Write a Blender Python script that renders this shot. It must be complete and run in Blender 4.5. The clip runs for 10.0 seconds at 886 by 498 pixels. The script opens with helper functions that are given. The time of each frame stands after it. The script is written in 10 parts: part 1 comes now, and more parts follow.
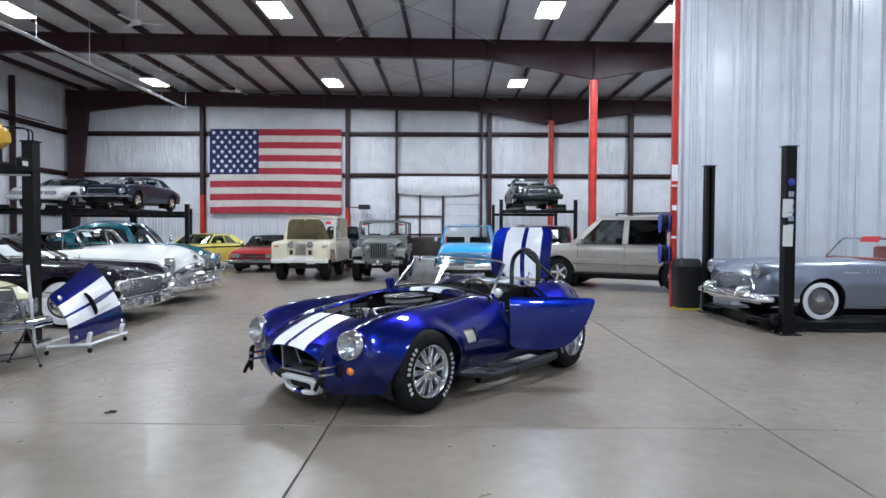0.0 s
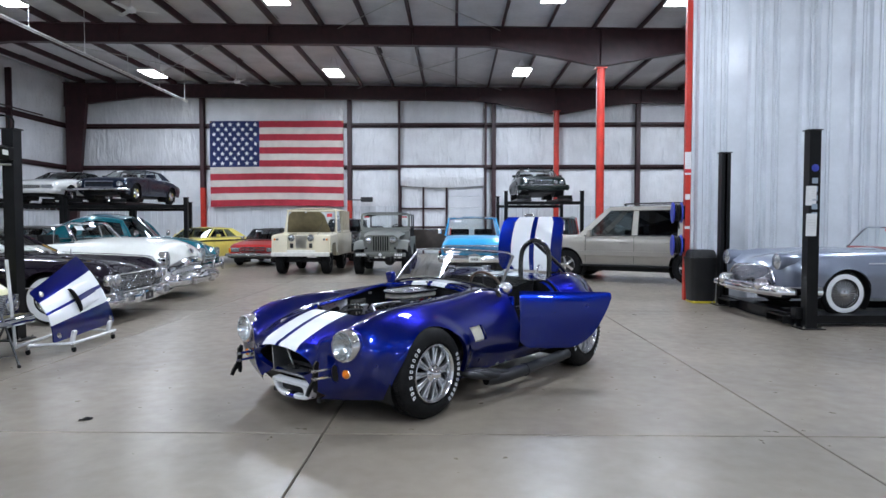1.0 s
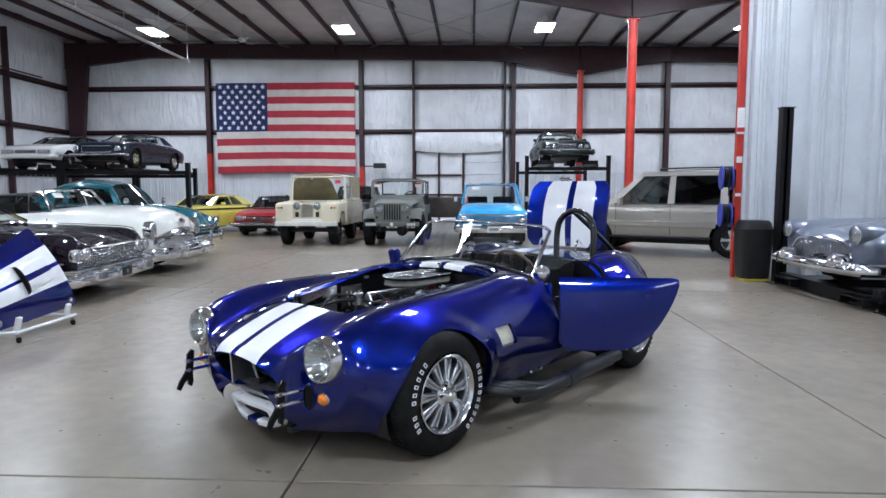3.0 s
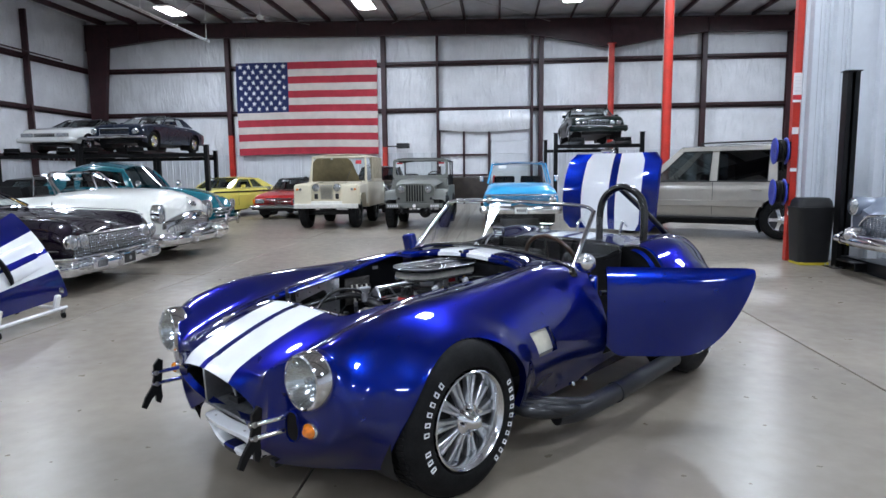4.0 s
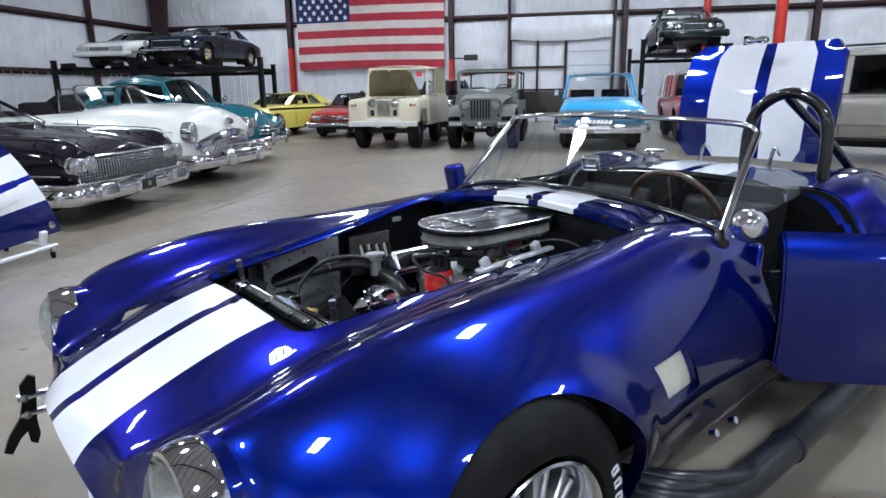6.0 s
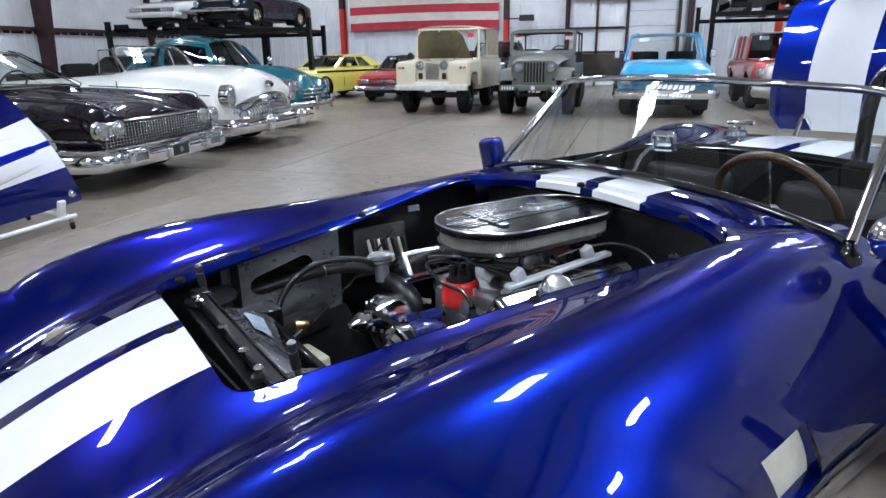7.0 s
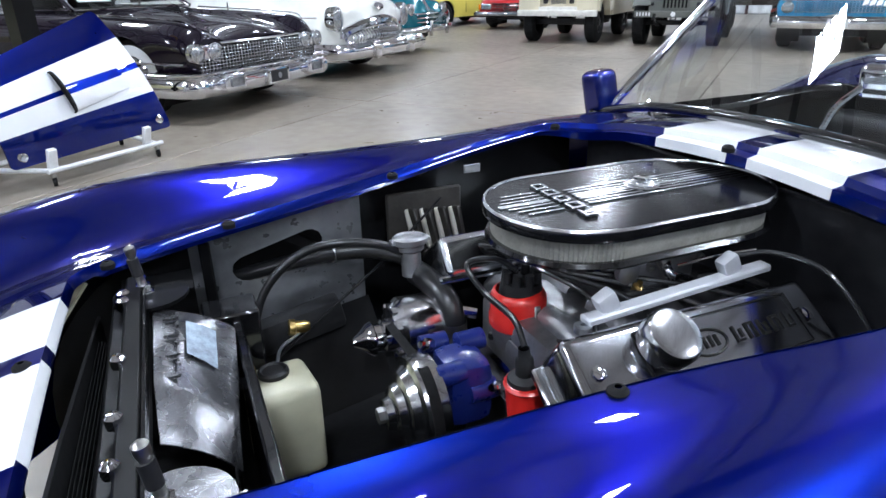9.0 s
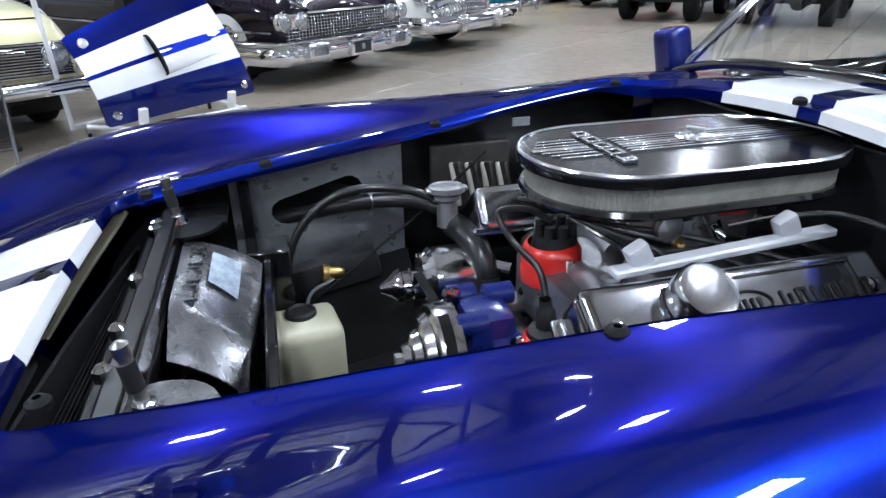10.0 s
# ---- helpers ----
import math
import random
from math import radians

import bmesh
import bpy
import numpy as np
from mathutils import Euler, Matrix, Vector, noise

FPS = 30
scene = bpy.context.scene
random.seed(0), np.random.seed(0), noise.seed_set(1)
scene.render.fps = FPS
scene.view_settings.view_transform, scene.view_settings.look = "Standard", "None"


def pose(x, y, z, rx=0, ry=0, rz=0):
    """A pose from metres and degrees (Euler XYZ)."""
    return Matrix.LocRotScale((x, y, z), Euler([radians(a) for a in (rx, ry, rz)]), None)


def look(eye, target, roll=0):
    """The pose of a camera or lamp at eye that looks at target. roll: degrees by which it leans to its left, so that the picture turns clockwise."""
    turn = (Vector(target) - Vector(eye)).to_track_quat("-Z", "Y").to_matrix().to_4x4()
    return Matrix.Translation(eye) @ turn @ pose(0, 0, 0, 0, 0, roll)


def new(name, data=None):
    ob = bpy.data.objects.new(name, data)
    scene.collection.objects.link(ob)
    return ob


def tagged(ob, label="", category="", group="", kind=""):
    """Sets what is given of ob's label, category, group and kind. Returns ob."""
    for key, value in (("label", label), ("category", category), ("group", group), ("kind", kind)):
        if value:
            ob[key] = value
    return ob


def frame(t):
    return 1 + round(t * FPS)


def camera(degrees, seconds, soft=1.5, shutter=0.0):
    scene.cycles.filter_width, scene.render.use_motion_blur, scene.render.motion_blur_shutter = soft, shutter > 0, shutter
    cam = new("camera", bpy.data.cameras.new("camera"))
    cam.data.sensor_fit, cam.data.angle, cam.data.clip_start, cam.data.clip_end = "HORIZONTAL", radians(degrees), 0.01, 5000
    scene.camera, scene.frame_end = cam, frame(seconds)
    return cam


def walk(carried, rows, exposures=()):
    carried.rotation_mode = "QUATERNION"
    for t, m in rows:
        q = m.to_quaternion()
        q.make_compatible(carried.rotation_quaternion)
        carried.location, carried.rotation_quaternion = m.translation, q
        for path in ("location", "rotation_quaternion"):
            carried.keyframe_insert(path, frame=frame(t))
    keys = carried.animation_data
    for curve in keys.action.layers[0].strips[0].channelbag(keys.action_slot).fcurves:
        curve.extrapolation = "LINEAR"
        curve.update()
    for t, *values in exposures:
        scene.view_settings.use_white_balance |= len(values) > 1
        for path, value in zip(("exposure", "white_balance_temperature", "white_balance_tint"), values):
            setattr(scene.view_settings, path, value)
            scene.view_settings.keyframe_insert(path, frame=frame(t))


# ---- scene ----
cam = camera(70.5, 10.0)
PATH = [
    (0, (0.22, -0.789, 1.442), (0.194, 1.21, 1.387), 0.3),
    (0.5, (0.212, -0.655, 1.419), (0.182, 1.344, 1.36), 0.1),
    (1, (0.21, -0.35, 1.41), (0.172, 1.648, 1.333), 0.0),
    (1.5, (0.211, -0.062, 1.413), (0.166, 1.935, 1.311), -0.1),
    (2, (0.194, 0.282, 1.4), (0.14, 2.278, 1.275), -0.2),
    (2.5, (0.187, 0.608, 1.397), (0.119, 2.601, 1.252), -0.3),
    (3.8, (0.178, 1.5, 1.363), (0.026, 3.481, 1.133), -0.2),
    (4, (0.175, 1.656, 1.349), (0.002, 3.634, 1.112), -0.6),
    (4.5, (0.158, 1.988, 1.331), (-0.052, 3.956, 1.042), -0.6),
    (5, (0.137, 2.361, 1.314), (-0.123, 4.314, 0.971), -0.7),
    (5.5, (0.121, 2.687, 1.29), (-0.199, 4.618, 0.878), -0.8),
    (5.7, (0.11, 2.833, 1.284), (-0.235, 4.753, 0.84), -0.8),
    (6.8, (0.082, 3.458, 1.259), (-0.424, 5.306, 0.687), -0.9),
    (7, (0.072, 3.553, 1.254), (-0.465, 5.387, 0.664), -0.8),
    (7.5, (0.056, 3.783, 1.237), (-0.567, 5.575, 0.604), -1.0),
    (8, (0.03, 3.956, 1.216), (-0.672, 5.701, 0.535), -0.9),
    (8.5, (0.013, 4.075, 1.196), (-0.762, 5.765, 0.46), -0.9),
    (9, (0.01, 4.165, 1.174), (-0.844, 5.797, 0.392), -0.9),
    (9.5, (0.033, 4.22, 1.146), (-0.921, 5.777, 0.331), -0.8),
    (10, (0.077, 4.223, 1.099), (-0.983, 5.703, 0.269), -0.8),
]
EXPOSURES = [(0, 0.0), (4.5, -0.04), (7, 0.06), (8, 0.18), (9, 0.35), (10, 0.38)]
walk(cam, [(t, look(eye, target, roll)) for t, eye, target, roll in PATH], EXPOSURES)

# ---- light ----
world = bpy.data.worlds.new("world")
scene.world = world
world.use_nodes = True
wnt = world.node_tree
sky = wnt.nodes.new("ShaderNodeTexSky")
sky.sky_type = "NISHITA"
sky.sun_disc = False
sky.sun_elevation, sky.sun_rotation = radians(35), radians(200)
wnt.links.new(sky.outputs[0], wnt.nodes["Background"].inputs[0])
wnt.nodes["Background"].inputs[1].default_value = 0.05
LAMP_POWER = 375.0
LAMP_Z = 7.55
LAMP_ROWS = [(y, (-12.1, -4.7, 2.9)) for y in (25.2, 16.7)] + [(y, (-12.1, -4.7, 2.9, 10.4)) for y in (8.2, -0.3, -8.8)] + [(25.2, (10.4,)), (17.0, (6.4,))]


# ---- materials ----
def mat(name, color, rough=0.5, metal=0.0, coat=0.0, vary=0.12, scale=6.0, bump=0.0, bscale=60.0, spec=0.5, second=None, glass=0.0, coat_rough=0.03, rvary=0.1, per=0.0, tint=None):
    m = bpy.data.materials.new(name)
    m.use_nodes = True
    nt = m.node_tree
    b = nt.nodes["Principled BSDF"]
    co = nt.nodes.new("ShaderNodeTexCoord")
    n1 = nt.nodes.new("ShaderNodeTexNoise")
    n1.inputs["Scale"].default_value, n1.inputs["Detail"].default_value = scale, 6
    n2 = nt.nodes.new("ShaderNodeTexNoise")
    n2.inputs["Scale"].default_value, n2.inputs["Detail"].default_value = scale * 7.3, 4
    for n in (n1, n2):
        nt.links.new(co.outputs["Object"], n.inputs["Vector"])
    mx = nt.nodes.new("ShaderNodeMix")
    mx.data_type = "RGBA"
    c2 = second or tuple(max(0, c * (1 - 2 * vary)) for c in color)
    c1 = color if second else tuple(min(1, c * (1 + vary)) for c in color)
    mx.inputs[6].default_value, mx.inputs[7].default_value = (*c1, 1), (*c2, 1)
    add = nt.nodes.new("ShaderNodeMath")
    add.operation = "MULTIPLY_ADD"
    nt.links.new(n2.outputs["Fac"], add.inputs[0])
    add.inputs[1].default_value = 0.35
    nt.links.new(n1.outputs["Fac"], add.inputs[2])
    rng = nt.nodes.new("ShaderNodeMapRange")
    rng.inputs[1].default_value, rng.inputs[2].default_value = 0.45, 0.9
    nt.links.new(add.outputs[0], rng.inputs[0])
    nt.links.new(rng.outputs[0], mx.inputs[0])
    last = mx.outputs[2]
    if per:
        oi = nt.nodes.new("ShaderNodeObjectInfo")
        r2 = nt.nodes.new("ShaderNodeMapRange")
        r2.inputs[3].default_value, r2.inputs[4].default_value = 1 - per, 1 + per
        nt.links.new(oi.outputs["Random"], r2.inputs[0])
        mm = nt.nodes.new("ShaderNodeVectorMath")
        mm.operation = "SCALE"
        nt.links.new(last, mm.inputs[0])
        nt.links.new(r2.outputs[0], mm.inputs["Scale"])
        last = mm.outputs[0]
    nt.links.new(last, b.inputs["Base Color"])
    rr = nt.nodes.new("ShaderNodeMapRange")
    rr.inputs[3].default_value, rr.inputs[4].default_value = max(0.0, rough * (1 - rvary)), min(1, rough * (1 + rvary))
    nt.links.new(n2.outputs["Fac"], rr.inputs[0])
    nt.links.new(rr.outputs[0], b.inputs["Roughness"])
    b.inputs["Metallic"].default_value = metal
    if tint:
        b.inputs["Specular Tint"].default_value = (*tint, 1)
    b.inputs["Coat Weight"].default_value = coat
    b.inputs["Coat Roughness"].default_value = coat_rough
    b.inputs["Specular IOR Level"].default_value = spec
    b.inputs["Transmission Weight"].default_value = glass
    if bump:
        n3 = nt.nodes.new("ShaderNodeTexNoise")
        n3.inputs["Scale"].default_value, n3.inputs["Detail"].default_value = bscale, 5
        nt.links.new(co.outputs["Object"], n3.inputs["Vector"])
        bp = nt.nodes.new("ShaderNodeBump")
        bp.inputs["Strength"].default_value, bp.inputs["Distance"].default_value = bump, 0.01
        nt.links.new(n3.outputs["Fac"], bp.inputs["Height"])
        nt.links.new(bp.outputs[0], b.inputs["Normal"])
    return m


def pane(name, tint, rough=0.0, clear=0.85):
    """Thin window glass: mostly clear, with a mirror-like gloss."""
    m = bpy.data.materials.new(name)
    m.use_nodes = True
    nt = m.node_tree
    nt.nodes.remove(nt.nodes["Principled BSDF"])
    tr = nt.nodes.new("ShaderNodeBsdfTransparent")
    tr.inputs[0].default_value = (*tint, 1)
    gl = nt.nodes.new("ShaderNodeBsdfGlossy")
    gl.inputs[0].default_value, gl.inputs["Roughness"].default_value = (0.9, 0.92, 0.95, 1), rough
    fr = nt.nodes.new("ShaderNodeLayerWeight")
    fr.inputs[0].default_value = 0.5
    pw = nt.nodes.new("ShaderNodeMath")
    pw.operation = "POWER"
    pw.inputs[1].default_value = 4.0
    nt.links.new(fr.outputs["Facing"], pw.inputs[0])
    mu = nt.nodes.new("ShaderNodeMath")
    mu.operation = "MULTIPLY_ADD"
    mu.inputs[1].default_value, mu.inputs[2].default_value = 0.8, 0.06
    nt.links.new(pw.outputs[0], mu.inputs[0])
    mi = nt.nodes.new("ShaderNodeMixShader")
    nt.links.new(mu.outputs[0], mi.inputs[0])
    nt.links.new(tr.outputs[0], mi.inputs[1])
    nt.links.new(gl.outputs[0], mi.inputs[2])
    nt.links.new(mi.outputs[0], nt.nodes["Material Output"].inputs[0])
    return m


def glow(name, color, power):
    m = bpy.data.materials.new(name)
    m.use_nodes = True
    b = m.node_tree.nodes["Principled BSDF"]
    b.inputs["Base Color"].default_value = (0.9, 0.9, 0.9, 1)
    b.inputs["Emission Color"].default_value = (*color, 1)
    b.inputs["Emission Strength"].default_value = power
    return m


def concrete():
    m = mat("polished_concrete", (0.24, 0.205, 0.163), 0.32, vary=0.08, scale=0.9, spec=0.45, rvary=0.35, per=0.035)
    nt = m.node_tree
    b = nt.nodes["Principled BSDF"]
    src = b.inputs["Base Color"].links[0].from_socket
    co = nt.nodes["Texture Coordinate"]
    # dark oily blotches and pale scuffs
    n = nt.nodes.new("ShaderNodeTexNoise")
    n.inputs["Scale"].default_value, n.inputs["Detail"].default_value, n.inputs["Roughness"].default_value = 0.5, 5, 0.55
    geo = nt.nodes.new("ShaderNodeNewGeometry")
    nt.links.new(geo.outputs["Position"], n.inputs["Vector"])
    r = nt.nodes.new("ShaderNodeMapRange")
    r.inputs[1].default_value, r.inputs[2].default_value, r.inputs[3].default_value, r.inputs[4].default_value = 0.30, 0.74, 0.72, 1.16
    nt.links.new(n.outputs["Fac"], r.inputs[0])
    s = nt.nodes.new("ShaderNodeVectorMath")
    s.operation = "SCALE"
    nt.links.new(src, s.inputs[0])
    nt.links.new(r.outputs[0], s.inputs["Scale"])
    n2 = nt.nodes.new("ShaderNodeTexNoise")
    n2.inputs["Scale"].default_value, n2.inputs["Detail"].default_value, n2.inputs["Roughness"].default_value, n2.inputs["Distortion"].default_value = 9.0, 6, 0.6, 0.0
    nt.links.new(geo.outputs["Position"], n2.inputs["Vector"])
    r2 = nt.nodes.new("ShaderNodeMapRange")
    r2.inputs[1].default_value, r2.inputs[2].default_value, r2.inputs[3].default_value, r2.inputs[4].default_value = 0.25, 0.75, 0.90, 1.07
    nt.links.new(n2.outputs["Fac"], r2.inputs[0])
    s2 = nt.nodes.new("ShaderNodeVectorMath")
    s2.operation = "SCALE"
    nt.links.new(s.outputs[0], s2.inputs[0])
    nt.links.new(r2.outputs[0], s2.inputs["Scale"])
    nt.links.new(s2.outputs[0], b.inputs["Base Color"])
    return m


def vinyl():
    m = mat("white_vinyl_insulation", (0.80, 0.81, 0.83), 0.28, vary=0.05, scale=1.5, spec=0.5)
    nt = m.node_tree
    b = nt.nodes["Principled BSDF"]
    co = nt.nodes["Texture Coordinate"]
    mp = nt.nodes.new("ShaderNodeMapping")
    mp.inputs["Scale"].default_value = (2.6, 2.6, 0.7)
    n = nt.nodes.new("ShaderNodeTexNoise")
    n.inputs["Scale"].default_value, n.inputs["Detail"].default_value, n.inputs["Distortion"].default_value = 1.6, 5, 0.8
    nt.links.new(co.outputs["Object"], mp.inputs[0])
    nt.links.new(mp.outputs[0], n.inputs["Vector"])
    bp = nt.nodes.new("ShaderNodeBump")
    bp.inputs["Strength"].default_value, bp.inputs["Distance"].default_value = 0.85, 0.09
    nt.links.new(n.outputs["Fac"], bp.inputs["Height"])
    nt.links.new(bp.outputs[0], b.inputs["Normal"])
    return m


M = {
    "concrete": concrete(),
    "joint": mat("joint_filler", (0.09, 0.08, 0.065), 0.8),
    "vinyl": vinyl(),
    "roofvinyl": mat("roof_insulation", (0.64, 0.63, 0.645), 0.45, vary=0.08, scale=1.2, bump=0.3, bscale=3),
    "liner": mat("white_steel_liner", (0.66, 0.68, 0.71), 0.33, vary=0.05, scale=2.0, rvary=0.25),
    "partition": mat("white_partition_steel", (0.58, 0.61, 0.65), 0.2, vary=0.05, scale=2.0, rvary=0.25),
    "maroon": mat("maroon_primer_steel", (0.038, 0.0095, 0.013), 0.5, vary=0.2, scale=4),
    "redsteel": mat("orange_red_steel", (0.53, 0.034, 0.02), 0.4, vary=0.15, scale=3),
    "black": mat("black_powder_coat", (0.006, 0.006, 0.0065), 0.33, vary=0.2, spec=0.2),
    "blackgloss": mat("black_gloss_paint", (0.008, 0.008, 0.009), 0.15, coat=0.6),
    "rubber": mat("tyre_rubber", (0.009, 0.009, 0.0095), 0.7, vary=0.25, scale=14, bump=0.1, bscale=200, spec=0.15),
    "plastic": mat("black_plastic", (0.013, 0.013, 0.014), 0.5, spec=0.35),
    "chrome": mat("chrome", (0.78, 0.79, 0.82), 0.06, 1.0, vary=0.03),
    "polished": mat("polished_aluminium", (0.72, 0.73, 0.75), 0.16, 1.0, vary=0.05, rvary=0.4),
    "alu": mat("brushed_aluminium", (0.52, 0.53, 0.55), 0.4, 1.0, vary=0.1, scale=9, rvary=0.3),
    "dullalu": mat("dull_aluminium_sheet", (0.28, 0.285, 0.295), 0.4, 0.8, vary=0.3, scale=5, bump=0.03, rvary=0.3),
    "steel": mat("zinc_steel", (0.45, 0.44, 0.42), 0.32, 1.0, vary=0.12, scale=20),
    "darkmetal": mat("dark_cast_iron", (0.03, 0.03, 0.032), 0.5, 0.4, vary=0.2, bump=0.1),
    "brass": mat("brass", (0.55, 0.38, 0.14), 0.3, 1.0),
    "white": mat("white_gloss_paint", (0.82, 0.83, 0.85), 0.25, coat=0.7, vary=0.02),
    "paper": mat("white_paper", (0.8, 0.8, 0.8), 0.8, vary=0.03),
    "paperred": mat("red_tag", (0.6, 0.03, 0.04), 0.6),
    "interior": mat("dark_interior", (0.008, 0.008, 0.0085), 0.75, spec=0.1),
    "tan": mat("tan_leather", (0.2, 0.1, 0.05), 0.5),
    "glass": pane("window_glass", (0.93, 0.96, 0.95)),
    "darkglass": pane("tinted_glass", (0.28, 0.32, 0.33)),
    "privacy": pane("privacy_glass", (0.04, 0.045, 0.05)),
    "lens": mat("clear_lamp_glass", (0.5, 0.52, 0.54), 0.16, 0.75, coat=1.0, vary=0.25, scale=40, bump=0.3, bscale=90),
    "amber": mat("amber_lens", (0.75, 0.2, 0.01), 0.15, coat=1.0, vary=0.2, scale=60),
    "redlens": mat("red_lens", (0.5, 0.01, 0.01), 0.15, coat=1.0),
    "cobrablue": mat("deep_blue_metallic", (0.0009, 0.0108, 0.18), 0.28, 0.85, coat=1.0, vary=0.04, scale=2, coat_rough=0.008, rvary=0.05, tint=(0.001, 0.01, 0.05)),
    "lampglass": pane("lamp_glass", (0.86, 0.9, 0.9), 0.03),
    "lampglow": glow("lamp_diffuser_lit", (0.93, 0.97, 1.0), 45.0),
    "fixture": mat("white_fixture", (0.75, 0.75, 0.75), 0.4),
    "yellow": mat("safety_yellow", (0.75, 0.42, 0.02), 0.45),
    "bluereel": mat("blue_plastic", (0.03, 0.05, 0.4), 0.4),
}


# ---- mesh helpers ----
def part(name, bm, material, parent=None, label="", sharp=38, smooth=True):
    me = bpy.data.meshes.new(name)
    bmesh.ops.recalc_face_normals(bm, faces=bm.faces)
    bm.to_mesh(me)
    bm.free()
    for mm in material if isinstance(material, (list, tuple)) else [material]:
        me.materials.append(M[mm] if isinstance(mm, str) else mm)
    if smooth and len(me.polygons):
        me.polygons.foreach_set("use_smooth", [True] * len(me.polygons))
        me.set_sharp_from_angle(angle=radians(sharp))
    ob = new(name, me)
    if parent is not None:
        ob.parent = parent
    if label:
        tagged(ob, label)
    return ob


def thing(name, m, label, category, group="", kind=""):
    ob = new(name)
    ob.empty_display_size = 0.1
    ob.matrix_basis = m
    return tagged(ob, label, category, group, kind)


def B():
    return bmesh.new()


def box(bm, c, s, rot=None, bev=0.0, seg=1):
    m = Matrix.Translation(c) @ (rot.to_4x4() if rot is not None else Matrix.Identity(4)) @ Matrix.Diagonal((*s, 1))
    r = bmesh.ops.create_cube(bm, size=1, matrix=m)
    if bev:
        es = {e for v in r["verts"] for e in v.link_edges}
        bmesh.ops.bevel(bm, geom=list(es), offset=bev, segments=seg, affect="EDGES", profile=0.6)
    return bm


def rings(bm, loops, closed=True, capA=False, capB=False, mi=0):
    """Skin between loops of points of equal count."""
    vs = [[bm.verts.new(p) for p in lp] for lp in loops]
    n = len(vs[0])
    for a, b in zip(vs, vs[1:]):
        for i in range(n if closed else n - 1):
            f = bm.faces.new((a[i], a[(i + 1) % n], b[(i + 1) % n], b[i]))
            f.material_index = mi
    if capA:
        bm.faces.new(vs[0]).material_index = mi
    if capB:
        bm.faces.new(list(reversed(vs[-1]))).material_index = mi
    return vs


def basis(d):
    d = Vector(d).normalized()
    up = Vector((0, 0, 1)) if abs(d.z) < 0.95 else Vector((1, 0, 0))
    s = d.cross(up).normalized()
    return d, s, s.cross(d).normalized()


def cyl(bm, a, b, r, r2=None, n=16, cap=True):
    a, b = Vector(a), Vector(b)
    d, s, u = basis(b - a)
    r2 = r if r2 is None else r2
    lp = [[p + (s * math.cos(t) + u * math.sin(t)) * q for t in (2 * math.pi * i / n for i in range(n))] for p, q in ((a, r), (b, r2))]
    rings(bm, lp, True, cap, cap)
    return bm


def lathe(bm, o, axis, prof, n=32, closed=False, cap=False):
    """Turn a profile of (distance along the axis, radius) round the axis."""
    d, s, u = basis(axis)
    o = Vector(o)
    lp = [[o + d * h + (s * math.cos(t) + u * math.sin(t)) * max(r, 1e-4) for t in (2 * math.pi * i / n for i in range(n))] for h, r in prof]
    if closed:
        lp.append(lp[0])
    rings(bm, lp, True, cap, cap)
    if closed:
        bmesh.ops.remove_doubles(bm, verts=bm.verts, dist=1e-6)
    return bm


def spline(pts, k=8):
    """A smooth line through points."""
    P = [Vector(p) for p in pts]
    P = [2 * P[0] - P[1]] + P + [2 * P[-1] - P[-2]]
    out = []
    for i in range(1, len(P) - 2):
        for j in range(k):
            t = j / k
            out.append(0.5 * (2 * P[i] + (P[i + 1] - P[i - 1]) * t + (2 * P[i - 1] - 5 * P[i] + 4 * P[i + 1] - P[i + 2]) * t * t + (3 * P[i] - P[i - 1] - 3 * P[i + 1] + P[i + 2]) * t ** 3))
    return out + [P[-2]]


def tube(bm, pts, r, n=10, smooth=6, cap=True, ribbed=0.0):
    path = spline(pts, smooth) if smooth else [Vector(p) for p in pts]
    lp = []
    s = None
    for i, p in enumerate(path):
        d = (path[min(i + 1, len(path) - 1)] - path[max(i - 1, 0)]).normalized()
        if s is None:
            _, s, _ = basis(d)
        s = (s - d * s.dot(d)).normalized()
        u = s.cross(d)
        q = (r(i / (len(path) - 1)) if callable(r) else r) * (1 + (ribbed if i % 2 else 0))
        lp.append([p + (s * math.cos(t) + u * math.sin(t)) * q for t in (2 * math.pi * k / n for k in range(n))])
    rings(bm, lp, True, cap, cap)
    return bm


def key(keys, x):
    """A smooth, non-overshooting curve through (x, value) keys."""
    ks = keys
    if x <= ks[0][0]:
        return ks[0][1]
    if x >= ks[-1][0]:
        return ks[-1][1]
    i = next(j for j in range(len(ks) - 1) if ks[j + 1][0] >= x)
    sl = [(ks[j + 1][1] - ks[j][1]) / (ks[j + 1][0] - ks[j][0]) for j in range(len(ks) - 1)]

    def tan(j):
        if j == 0:
            return sl[0]
        if j == len(ks) - 1:
            return sl[-1]
        a, b = sl[j - 1], sl[j]
        return 0.0 if a * b <= 0 else 2 * a * b / (a + b)

    h = ks[i + 1][0] - ks[i][0]
    t = (x - ks[i][0]) / h
    return (2 * t ** 3 - 3 * t * t + 1) * ks[i][1] + (t ** 3 - 2 * t * t + t) * h * tan(i) + (-2 * t ** 3 + 3 * t * t) * ks[i + 1][1] + (t ** 3 - t * t) * h * tan(i + 1)


